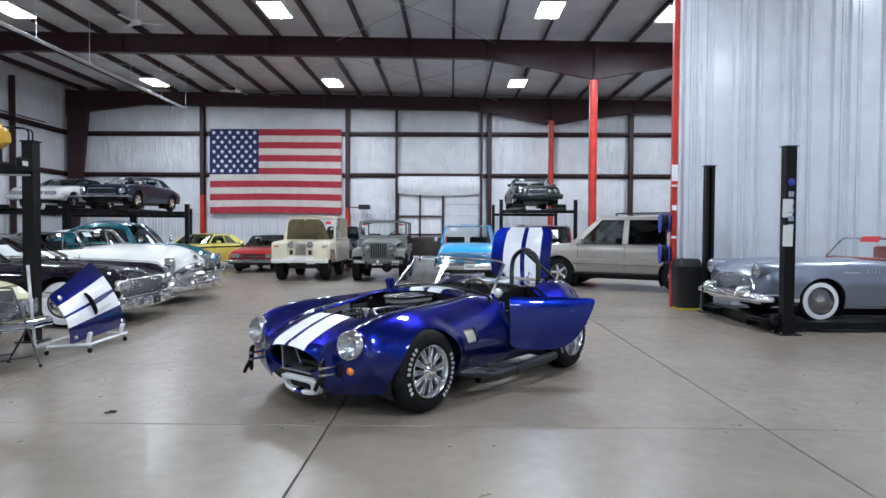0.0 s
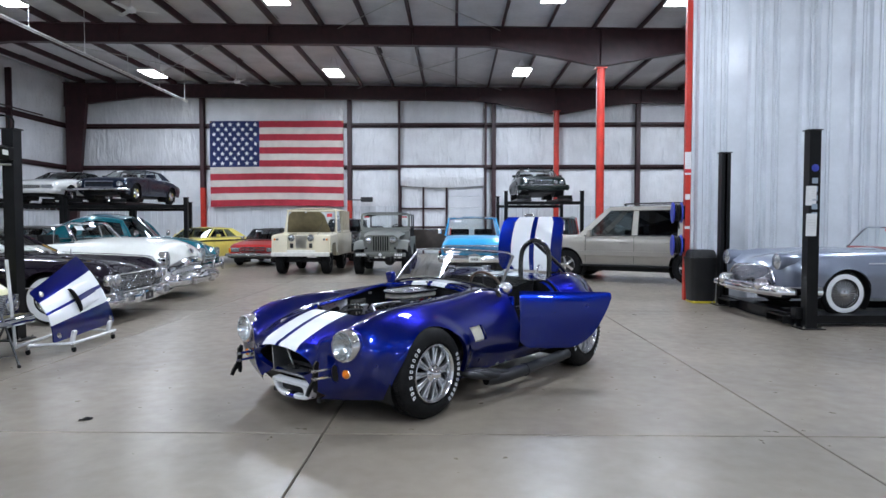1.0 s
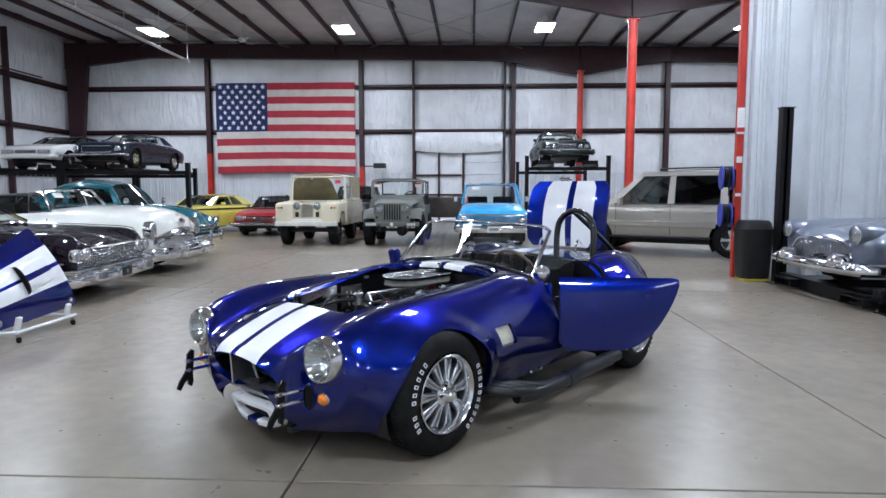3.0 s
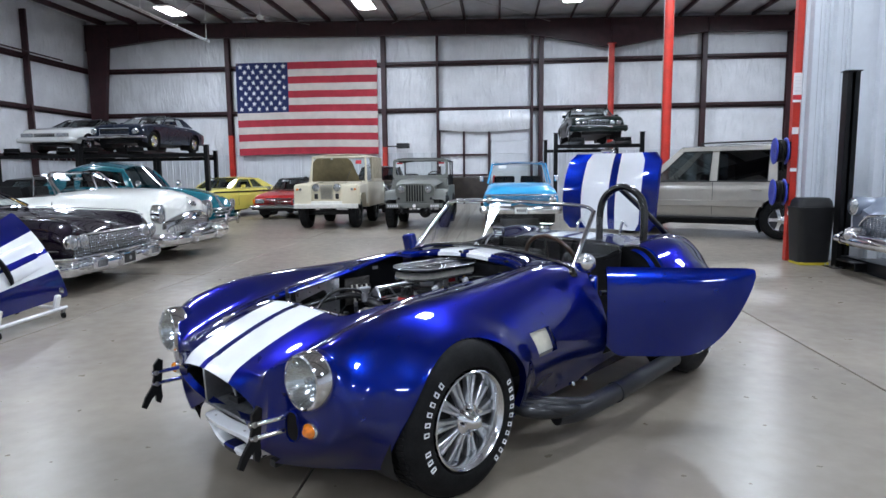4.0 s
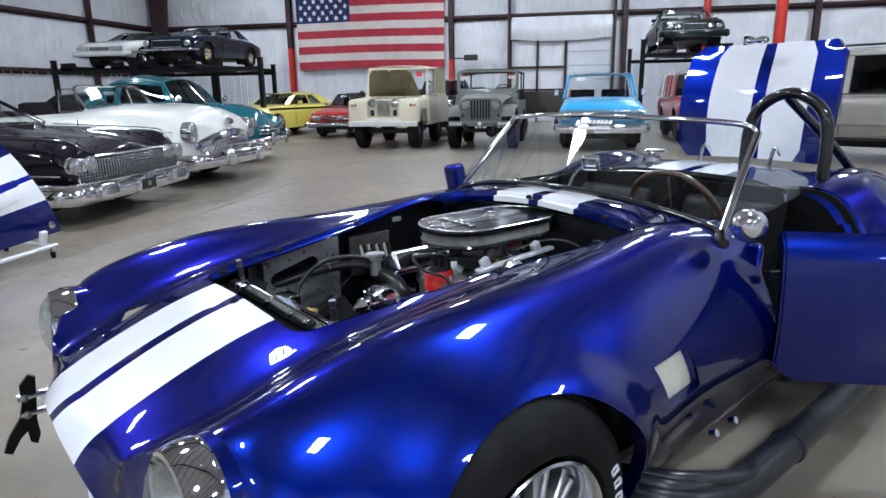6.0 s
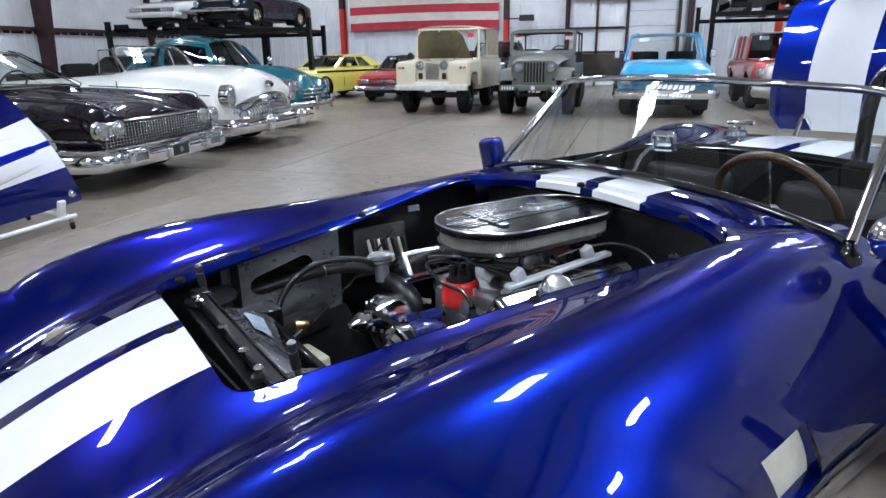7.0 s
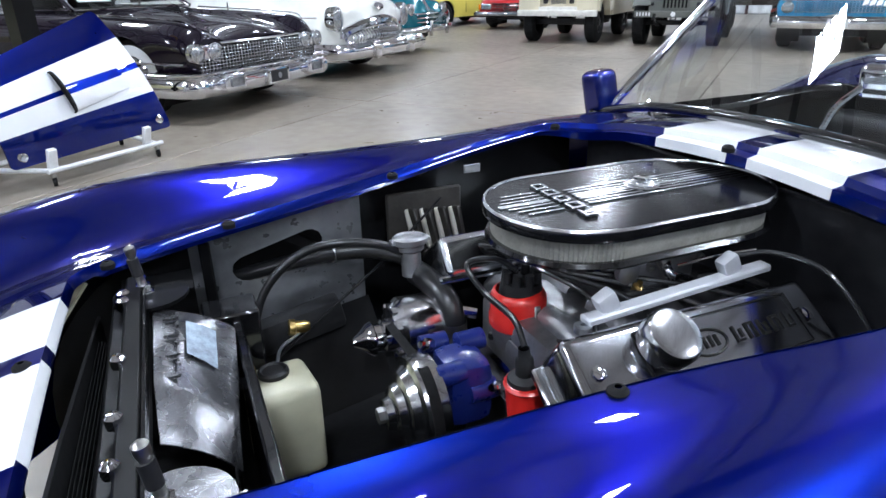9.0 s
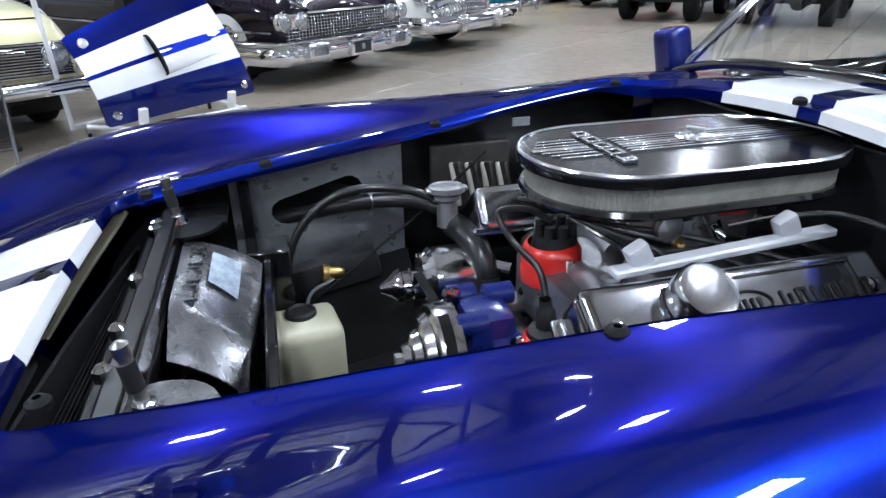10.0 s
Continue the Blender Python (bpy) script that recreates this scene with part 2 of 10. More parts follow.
def panel_grid(bm, fn, nu, nv, mi=None, keep=None):
    """A sheet of nu by nv cells from fn(u, v) with u and v from 0 to 1."""
    vs = [[bm.verts.new(fn(i / nu, j / nv)) for j in range(nv + 1)] for i in range(nu + 1)]
    for i in range(nu):
        for j in range(nv):
            if keep is None or keep((i + 0.5) / nu, (j + 0.5) / nv):
                f = bm.faces.new((vs[i][j], vs[i + 1][j], vs[i + 1][j + 1], vs[i][j + 1]))
                if mi:
                    f.material_index = mi((i + 0.5) / nu, (j + 0.5) / nv)
    return vs


def solid(bm, t):
    """Give an open sheet thickness t, inwards along its normals."""
    bmesh.ops.recalc_face_normals(bm, faces=bm.faces)
    bmesh.ops.solidify(bm, geom=list(bm.faces), thickness=t)
    return bm


# ---- the building ----
XL, XR, YF, YB = -18.6, 16.0, -14.0, 30.0
def roof_z(x):
    return 8.14 - 0.016 * x


def slab_floor():
    bm = B()
    box(bm, ((XL + XR) / 2, (YF + YB) / 2, -0.12), (XR - XL + 0.6, YB - YF + 0.6, 0.2))
    fl = tagged(part("floor", bm, "joint"), "polished grey-beige concrete floor with dark saw-cut joints", "floor", kind="structure")
    xs = [XL - 0.1, -17.2, -13.9, -10.6, -7.3, -3.9, -0.68, 2.55, 5.85, 9.1, 12.4, XR + 0.1]
    ys = [YF - 0.1, -12.0, -6.75, -1.45, 3.82, 9.93, 14.9, 20.4, 25.6, YB + 0.1]
    for i in range(len(xs) - 1):
        for j in range(len(ys) - 1):
            bm = B()
            g = 0.006
            w, h = xs[i + 1] - xs[i] - g * 2, ys[j + 1] - ys[j] - g * 2
            c = ((xs[i] + xs[i + 1]) / 2, (ys[j] + ys[j + 1]) / 2, -0.01)
            box(bm, (0, 0, 0), (w, h, 0.02), bev=0.004)
            ob = part("slab", bm, "concrete", fl)
            ob.location = c


def ribbed(bm, x0, x1, z0, z1, pitch, depth=0.03, rib=0.05):
    """A trapezoid-ribbed sheet in the x-z plane whose ribs stand out towards -y."""
    x = x0
    pts = [(x0, 0)]
    while x + pitch < x1:
        c = x + pitch / 2
        pts += [(c - rib, 0), (c - rib * 0.55, -depth), (c + rib * 0.55, -depth), (c + rib, 0)]
        for k in (0.33, 0.67):
            q = c + rib + k * (pitch - 2 * rib)
            if q + 0.03 < x1:
                pts += [(q - 0.012, 0), (q, -depth * 0.25), (q + 0.012, 0)]
        x += pitch
    pts.append((x1, 0))
    pts = [p for i, p in enumerate(pts) if i == 0 or p[0] > pts[i - 1][0] + 1e-4]
    lo = [(px, py, z0) for px, py in pts]
    hi = [(px, py, z1) for px, py in pts]
    rings(bm, [lo, hi], closed=False)
    return bm


def wall_back():
    w = tagged(new("wall_back"), "white insulated steel wall with dark girts and ribbed liner", "wall", kind="structure")
    w.location = (0, YB, 0)
    bm = B()
    box(bm, ((XL + XR) / 2, 0.3, 4.2), (XR - XL + 0.8, 0.1, 8.8))
    part("backing", bm, "liner", w)
    cols = [XL, -11.98, -4.86, -2.47, 1.68, 2.07, 5.05, 8.92, 12.4, XR]
    levels = [2.3, 4.28, 6.29, 8.5]
    for i in range(len(cols) - 1):
        x0, x1 = cols[i], cols[i + 1]
        if x1 - x0 < 1:
            continue
        for k in range(3):
            if x0 == -2.47 and k == 0:
                continue
            bm = B()
            z0, z1 = levels[k], levels[k + 1]

            def puff(u, v):
                p = 0.10 * math.sin(math.pi * min(1, v)) ** 0.6 * (0.6 + 0.4 * math.sin(math.pi * u))
                q = 0.035 * noise.noise((x0 + (x1 - x0) * u * 1.3, k * 7.1, (z0 + (z1 - z0) * v) * 0.8))
                return (x0 + (x1 - x0) * u, 0.19 - p + q, z0 + (z1 - z0) * v)
            panel_grid(bm, puff, 26, 12)
            part("insulation_panel", bm, "vinyl", w)
        if x0 != -2.47:
            n = max(1, round((x1 - x0) / 0.92))
            for j in range(n):
                a, b = x0 + (x1 - x0) * j / n, x0 + (x1 - x0) * (j + 1) / n
                bm = B()
                ribbed(bm, 0, b - a - 0.004, 0, 2.32, 0.3, 0.025)
                part("liner_sheet", bm, "liner", w).location = (a, 0.1, 0)
    for z in (4.28, 6.29):
        bm = B()
        box(bm, ((XL + XR) / 2, 0.0, z), (XR - XL, 0.2, 0.012))
        box(bm, ((XL + XR) / 2, -0.1, z - 0.03), (XR - XL, 0.012, 0.072))
        box(bm, ((XL + XR) / 2, 0.09, z - 0.1), (XR - XL, 0.012, 0.2))
        box(bm, ((XL + XR) / 2, -0.03, z - 0.066), (XR - XL, 0.14, 0.06))
        part("girt", bm, "maroon", w)
    for x, r in ((-11.98, 1), (-4.86, 1), (-2.47, 0), (1.68, 0), (2.07, 0), (8.92, 0), (12.4, 0)):
        wd = 0.2 if x not in (-2.47, 1.68) else 0.1
        bm = B()
        z0 = 3.2 if x == -11.98 else 2.6 if r else 0
        box(bm, (x, -0.12, (z0 + 7.8) / 2), (wd * 0.15, 0.24, 7.8 - z0))
        for yy in (-0.01, -0.235):
            box(bm, (x, yy, (z0 + 7.8) / 2), (wd, 0.014, 7.8 - z0))
        part("column", bm, "maroon", w)
        if r:
            bm = B()
            box(bm, (x, -0.12, z0 / 2), (wd * 0.15, 0.24, z0))
            for yy in (-0.01, -0.235):
                box(bm, (x, yy, z0 / 2), (wd, 0.014, z0))
            part("column_guard", bm, "redsteel", w, "column painted orange-red at its foot")
    # the doorway with its header drape, a framed bay and a sectional door
    bm = B()

    def drape(u, v):
        x = -2.4 + 4.0 * u
        return (x, -0.05 - 0.12 * math.sin(math.pi * v) - 0.03 * noise.noise((x * 2.5, v * 3, 1)), 4.15 - 0.85 * v - 0.1 * math.sin(math.pi * u) * v)
    panel_grid(bm, drape, 30, 10)
    part("plastic_drape", bm, "vinyl", w, "sagging white plastic sheet over the doorway")
    for x0, x1 in ((-2.4, -0.2),):
        for z0, z1 in ((0, 1.3), (1.3, 2.2), (2.2, 3.3)):
            for a, b in ((x0, -1.32), (-1.32, x1)):
                bm = B()
                box(bm, ((a + b) / 2, 0.16, (z0 + z1) / 2), (b - a - 0.05, 0.02, z1 - z0 - 0.05), bev=0.006)
                part("bay_panel", bm, "vinyl", w)
    for x in (-2.42, -1.32, -0.2):
        bm = B()
        box(bm, (x, 0.1, 1.65), (0.09, 0.14, 3.3))
        part("door_post", bm, "maroon", w)
    for z in (1.3, 2.2, 3.3):
        bm = B()
        box(bm, (-1.32, 0.09, z), (2.1, 0.12, 0.08))
        part("door_rail", bm, "maroon", w)
    for k in range(6):
        bm = B()
        box(bm, (0.75, 0.12, 0.28 + k * 0.555), (1.75, 0.05, 0.545), bev=0.012)
        for q in (-0.12, 0.12):
            box(bm, (0.75, 0.094, 0.28 + k * 0.555 + q), (1.72, 0.01, 0.02))
        part("door_section", bm, "liner", w)


def wall_left():
    w = tagged(new("wall_left"), "white insulated steel side wall with dark girts", "wall", kind="structure")
    w.location = (XL, 0, 0)
    bm = B()
    box(bm, (-0.3, (YF + YB) / 2, 4.2), (0.1, YB - YF + 0.8, 8.8))
    part("backing", bm, "liner", w)
    ys = [YF, -5.0, 4.0, 12.8, 21.8, 25.8, YB]
    for i in range(len(ys) - 1):
        for z0, z1 in ((2.3, 4.28), (4.28, 6.29), (6.29, 8.6)):
            bm = B()
            y0, y1 = ys[i], ys[i + 1]

            def puff(u, v):
                p = 0.1 * math.sin(math.pi * v) ** 0.6
                return (-0.19 + p + 0.035 * noise.noise((y0 + (y1 - y0) * u, z0, v * 2)), y0 + (y1 - y0) * u, z0 + (z1 - z0) * v)
            panel_grid(bm, puff, 20, 8)
            part("insulation_panel", bm, "vinyl", w)
    n = 40
    for j in range(n):
        a, b = YF + (YB - YF) * j / n, YF + (YB - YF) * (j + 1) / n
        bm = B()
        ribbed(bm, 0, b - a - 0.004, 0, 2.32, 0.3, 0.025)
        ob = part("liner_sheet", bm, "liner", w)
        ob.matrix_basis = pose(-0.1, a, 0, 0, 0, 90)
    for z in (2.3, 4.28, 6.29):
        bm = B()
        box(bm, (0.0, (YF + YB) / 2, z), (0.2, YB - YF, 0.012))
        box(bm, (0.1, (YF + YB) / 2, z - 0.06), (0.012, YB - YF, 0.13))
        box(bm, (-0.09, (YF + YB) / 2, z - 0.1), (0.012, YB - YF, 0.2))
        part("girt", bm, "maroon", w)
    for y in (25.8,):
        bm = B()
        box(bm, (0.1, y, 4.0), (0.24, 0.1, 8.0))
        part("column", bm, "maroon", w)


def portal(y, col_x=5.0, left=True):
    """A main frame: tapered legs, a sloping rafter beam and its inner column."""
    p = tagged(new("steel_portal"), "maroon steel frame with a deep rafter beam", "beam", kind="structure")
    p.location = (0, y, 0)
    bm = B()

    def low(x):
        d = 0.62 + 0.62 * max(0, 1 - abs(x - col_x) / 3.8) ** 1.2 + 0.5 * max(0, 1 - (x - XL) / 4.0)
        return roof_z(x) - 0.22 - d
    n = 70
    xs = [XL + (XR - XL) * i / n for i in range(n + 1)]
    rings(bm, [[(x, -0.01, low(x)) for x in xs], [(x, -0.01, roof_z(x) - 0.22) for x in xs]], closed=False)
    for zf, w in ((low, 0.12), (lambda x: roof_z(x) - 0.22, 0.12)):
        fm = B()
        rings(fm, [[(x, -w, zf(x) + 0.02) for x in xs], [(x, -w, zf(x)) for x in xs], [(x, w, zf(x)) for x in xs]], closed=False)
        part("flange", fm, "maroon", p)
    for x in (-16, -11, -6, -1.2, 1.4, col_x, 9):
        part("stiffener", box(B(), (x, 0, (low(x) + roof_z(x) - 0.22) / 2), (0.014, 0.22, roof_z(x) - 0.22 - low(x))), "maroon", p)
    part("rafter", bm, "maroon", p)
    bm = B()
    lp = []
    for z in (0, 7.6):
        d = 0.28 + 0.75 * z / 7.6
        lp.append([(XL + 0.12, -0.12, z), (XL + 0.12 + d, -0.12, z), (XL + 0.12 + d, 0.12, z), (XL + 0.12, 0.12, z)])
    rings(bm, lp, True, True, True)
    part("leg", bm, "maroon", p)


def red_column(x, y, top, r=0.13):
    c = thing("steel_column", Matrix.Translation((x, y, 0)), "round orange-red painted steel column", "column", "columns", "structure")
    bm = B()
    cyl(bm, (0, 0, 0.02), (0, 0, top), r, n=24)
    part("shaft", bm, "redsteel", c)
    bm = B()
    box(bm, (0, 0, 0.01), (0.4, 0.4, 0.02), bev=0.004)
    part("base_plate", bm, "redsteel", c)
    bm = B()
    box(bm, (0, 0, top + 0.01), (0.35, 0.3, 0.03))
    part("cap_plate", bm, "redsteel", c)
    bm = B()
    cyl(bm, (-0.14, -0.06, 1.2), (-0.14, -0.06, top), 0.012, n=8)
    box(bm, (-0.15, -0.08, 1.3), (0.07, 0.06, 0.12))
    part("conduit", bm, "steel", c)


def ceiling():
    bm = B()

    def sag(u, v):
        x = XL + (XR - XL) * u
        y = YF + (YB - YF) * v
        return (x, y, roof_z(x) + 0.02 - 0.05 * abs(math.sin(math.pi * (x - XL) / 1.5)) - 0.02 * noise.noise((x * 1.5, y * 0.6, 3)))
    panel_grid(bm, sag, 150, 60)
    box(bm, ((XL + XR) / 2, (YF + YB) / 2, 8.75), (XR - XL + 1, YB - YF + 1, 0.1))
    tagged(part("ceiling", bm, "roofvinyl"), "pale grey insulated roof underside between purlins", "ceiling", kind="structure")
    x = XL + 0.9
    i = 0
    while x < XR:
        bm = B()
        y0, y1 = YF, YB - 0.05
        z = roof_z(x)
        box(bm, (0, (y0 + y1) / 2, -0.12), (0.014, y1 - y0, 0.22))
        box(bm, (0.04, (y0 + y1) / 2, -0.012), (0.08, y1 - y0, 0.014))
        box(bm, (-0.04, (y0 + y1) / 2, -0.226), (0.08, y1 - y0, 0.014))
        box(bm, (-0.078, (y0 + y1) / 2, -0.215), (0.006, y1 - y0, 0.02))
        ob = tagged(part("purlin", bm, "maroon"), "maroon steel roof purlin", "beam", "roof purlins", "structure")
        ob.location = (x, 0, z)
        x += 1.5
        i += 1
    # slack bracing rods under the roof
    for x0, y0, x1, y1 in ((-15, 21.8, -8, 29.8), (-8, 21.8, -15, 29.8), (-4.5, 21.8, 2.5, 29.8), (2.5, 21.8, -4.5, 29.8), (-4.5, 13, 2.5, 21.6), (2.5, 13, -4.5, 21.6)):
        bm = B()
        cyl(bm, (x0, y0, roof_z(x0) - 0.3), (x1, y1, roof_z(x1) - 0.3), 0.012, n=6)
        tagged(part("brace_rod", bm, "steel"), "thin steel bracing rod under the roof", "brace", "bracing rods", "structure")


def partition():
    w = tagged(new("wall_partition"), "white ribbed steel partition with an orange-red end post", "wall", kind="structure")
    w.location = (0, 11.42, 0)
    bm = B()
    box(bm, (10.3, 0.14, 4.1), (11.4, 0.16, 8.2))
    part("backing", bm, "partition", w)
    x = 4.6
    for j in range(12):
        bm = B()
        ribbed(bm, 0, 0.94, 0.0, 8.0, 0.315, 0.06, 0.075)
        part("steel_sheet", bm, "partition", w).location = (x, 0.05, 0.02)
        x += 0.945
    bm = B()
    box(bm, (4.545, 0.06, 4.0), (0.10, 0.11, 8.0), bev=0.008)
    part("end_post_face", bm, "redsteel", w, "orange-red painted end post").scale = (1, 1, 1)
    bm = B()
    box(bm, (4.612, -0.035, 4.0), (0.05, 0.02, 8.0))
    part("edge_trim", bm, "partition", w)
    return w


def closing_walls():
    # unseen walls, added to close the hall and give white reflections
    for name, c, s in (("wall_right", (XR + 0.1, (YF + YB) / 2, 4.1), (0.2, YB - YF, 8.6)), ("wall_front", ((XL + XR) / 2, YF - 0.1, 4.1), (XR - XL, 0.2, 8.6))):
        bm = B()
        box(bm, c, s)
        tagged(part(name, bm, "liner"), "plain white steel wall, unseen, added to close the hall", "wall", kind="structure")


def high_bay(x, y):
    f = thing("high_bay_lamp", Matrix.Translation((x, y, LAMP_Z)), "lit white high-bay ceiling lamp hung below the purlins", "lamp", "high-bay lamps")
    bm = B()
    box(bm, (0, 0, 0.05), (0.68, 1.26, 0.09), bev=0.02)
    for k in range(7):
        box(bm, (-0.24 + k * 0.08, 0, 0.115), (0.012, 0.4, 0.05))
    part("housing", bm, "fixture", f)
    bm = B()
    box(bm, (0, 0, 0.0), (0.64, 1.22, 0.012), bev=0.004)
    part("diffuser", bm, "lampglow", f, "glowing diffuser")
    for s in (-0.22, 0.22):
        bm = B()
        cyl(bm, (s, 0, 0.1), (s * 0.3, 0, roof_z(x) - LAMP_Z - 0.05), 0.006, n=6)
        part("hanger", bm, "steel", f)
    for k in range(3):
        bm = B()
        box(bm, (-0.155 + 0.155 * k, 0, -0.035), (0.045, 1.22, 0.012), bev=0.003)
        part("reflector_ridge", bm, "fixture", f)
    li = bpy.data.lights.new("high_bay_light", "AREA")
    li.shape, li.size, li.size_y, li.energy, li.color = "RECTANGLE", 0.62, 1.2, LAMP_POWER, (0.735, 0.845, 1.03)
    lo = new("lamp_light", li)
    lo.location = (0, 0, -0.02)
    lo.parent = f


slab_floor()
wall_back()
wall_left()
for py in (29.7, 20.6, 12.9, 4.0, -5.0):
    portal(py)
ceiling()
partition()
closing_walls()
red_column(4.78, 19.6, 6.3)
red_column(5.0, 29.55, 6.75)
for ly, lxs in LAMP_ROWS:
    for lx in lxs:
        high_bay(lx, ly)


import functools

# ---- the blue roadster; a runs rearwards from the front axle, b to its left ----
def P(a, b, z):
    """A place on the car; ahead of the radiator the nose is drawn in a little."""
    return Vector((-a if a > -0.3 else 0.3 - (a + 0.3) * 0.931, b, z))


ZC = [(-0.74, 0.535), (-0.6, 0.605), (-0.4, 0.686), (-0.22, 0.738), (0.3, 0.789), (0.6, 0.835), (0.8, 0.864), (0.92, 0.882), (1.0, 0.9), (1.12, 0.893), (1.6, 0.86), (2.02, 0.885), (2.3, 0.9), (2.6, 0.87), (2.85, 0.77), (3.0, 0.66), (3.08, 0.52)]
ZV = [(-0.74, 0.52), (-0.6, 0.59), (-0.4, 0.656), (-0.22, 0.71), (0.1, 0.762), (0.4, 0.793), (0.65, 0.818), (0.82, 0.834), (0.95, 0.846), (1.12, 0.842), (1.6, 0.82), (2.02, 0.865), (2.3, 0.89), (2.6, 0.86), (2.85, 0.76), (3.0, 0.65), (3.08, 0.51)]
BF = [(-0.74, 0.36), (-0.66, 0.41), (-0.60, 0.54), (-0.55, 0.60), (-0.5, 0.635), (-0.3, 0.65), (0.0, 0.655), (0.4, 0.655), (0.9, 0.64), (1.2, 0.66), (1.8, 0.69), (2.3, 0.72), (2.8, 0.64), (3.08, 0.45)]
ZF = [(-0.74, 0.535), (-0.66, 0.60), (-0.60, 0.655), (-0.54, 0.695), (-0.45, 0.737), (-0.3, 0.775), (-0.1, 0.804), (0.15, 0.807), (0.4, 0.803), (0.7, 0.809), (0.95, 0.822), (1.2, 0.81), (1.6, 0.795), (1.9, 0.845), (2.3, 0.915), (2.55, 0.89), (2.8, 0.8), (3.0, 0.66), (3.08, 0.5)]
BW = [(-0.74, 0.36), (-0.66, 0.405), (-0.635, 0.45), (-0.61, 0.54), (-0.585, 0.655), (-0.555, 0.742), (-0.47, 0.812), (-0.3, 0.855), (0.0, 0.9), (0.3, 0.892), (0.6, 0.862), (0.9, 0.838), (1.3, 0.82), (1.7, 0.83), (2.0, 0.87), (2.3, 0.93), (2.6, 0.9), (2.85, 0.78), (3.0, 0.66), (3.08, 0.5)]
ZW = [(-0.74, 0.42), (-0.6, 0.49), (-0.5, 0.51), (0.0, 0.56), (0.4, 0.55), (0.7, 0.54), (1.2, 0.52), (1.8, 0.54), (2.3, 0.6), (2.8, 0.52), (3.08, 0.43)]
WL = [(-0.74, 0.28), (-0.66, 0.37), (-0.61, 0.49), (-0.55, 0.65), (-0.3, 0.80), (0.0, 0.88), (0.4, 0.84), (0.9, 0.79), (1.8, 0.79), (2.3, 0.9), (2.6, 0.86), (3.08, 0.42)]
WB = [(-0.74, 0.02), (-0.62, 0.3), (-0.5, 0.52), (-0.3, 0.72), (0.0, 0.85), (0.5, 0.78), (1.8, 0.74), (2.3, 0.86), (2.7, 0.72), (3.08, 0.36)]
ZB = [(-0.74, 0.17), (-0.3, 0.18), (0.0, 0.18), (0.5, 0.21), (1.8, 0.22), (2.6, 0.26), (3.08, 0.36)]
HB = [(-0.222, 0.325), (0.0, 0.366), (0.1, 0.38), (0.4, 0.427), (0.65, 0.487), (0.82, 0.515), (0.90, 0.52)]
HC = [(1.14, 0.52), (1.35, 0.60), (1.7, 0.61), (2.0, 0.50)]
BAY0, BAY1, CK0, CK1 = -0.222, 0.962, 1.14, 2.02


def seam(a):
    """Half-width of the engine bay or cockpit opening; between them the seam runs on."""
    def rounded(keys, a0, a1, r0, r1):
        h = key(keys, a)
        if a < a0 + r0:
            h -= r0 - math.sqrt(max(0, r0 * r0 - (a0 + r0 - a) ** 2))
        if a > a1 - r1:
            h -= r1 - math.sqrt(max(0, r1 * r1 - (a - a1 + r1) ** 2))
        return h
    if a < BAY0:
        return key(HB, BAY0) - 0.05
    if a <= BAY1:
        return rounded(HB, BAY0, BAY1, 0.05, 0.15)
    if a < CK0:
        t = (a - BAY1) / (CK0 - BAY1)
        return (0.515 - 0.15) * (1 - t) + (0.52 - 0.1) * t
    if a <= CK1:
        return rounded(HC, CK0, CK1, 0.1, 0.16)
    return key(HC, CK1) - 0.16


def fair(keys, a):
    """A key curve with its small bumps faired out."""
    h = 0.085 if a > -0.3 else max(0.012, 0.085 - (-0.3 - a) * 0.30)
    taps = [(d / 4, math.exp(-0.5 * (d / 4) ** 2)) for d in range(-10, 11)]
    return sum(w * key(keys, a + h * d) for d, w in taps) / sum(w for _, w in taps)


@functools.lru_cache(maxsize=None)
def section(a, n=16):
    zc, zv = fair(ZC, a), fair(ZV, a)
    pts = [(0, zc), (0.30, zc * 0.55 + zv * 0.45), (0.44, zv), (fair(BF, a), fair(ZF, a)), (fair(BW, a), fair(ZW, a)), (fair(WL, a), 0.31), (fair(WB, a), fair(ZB, a))]
    if a < -0.45:
        k = (a + 0.74) / 0.29
        pts[1] = (0.30 * (0.75 + 0.25 * k), pts[1][1])
        pts[2] = (0.44 * (0.8 + 0.2 * k), pts[2][1])
    mirror = [(-q[0], q[1]) for q in pts[2:0:-1]]
    c = [(v.y, v.z) for v in spline([(0, q[0], q[1]) for q in mirror + pts], n)]
    # round the section evenly, so that reflections run over it without kinks
    k0, last = 2 * n, len(c) - 1
    out = []
    for i in range(k0, last + 1):
        w = min(6, last - i)
        near = [(c[i + d], math.exp(-0.5 * (d / 3.0) ** 2)) for d in range(-w, w + 1)]
        tot = sum(q for _, q in near)
        out.append((sum(v[0] * q for v, q in near) / tot, sum(v[1] * q for v, q in near) / tot))
    out[0] = (0, out[0][1])
    return out


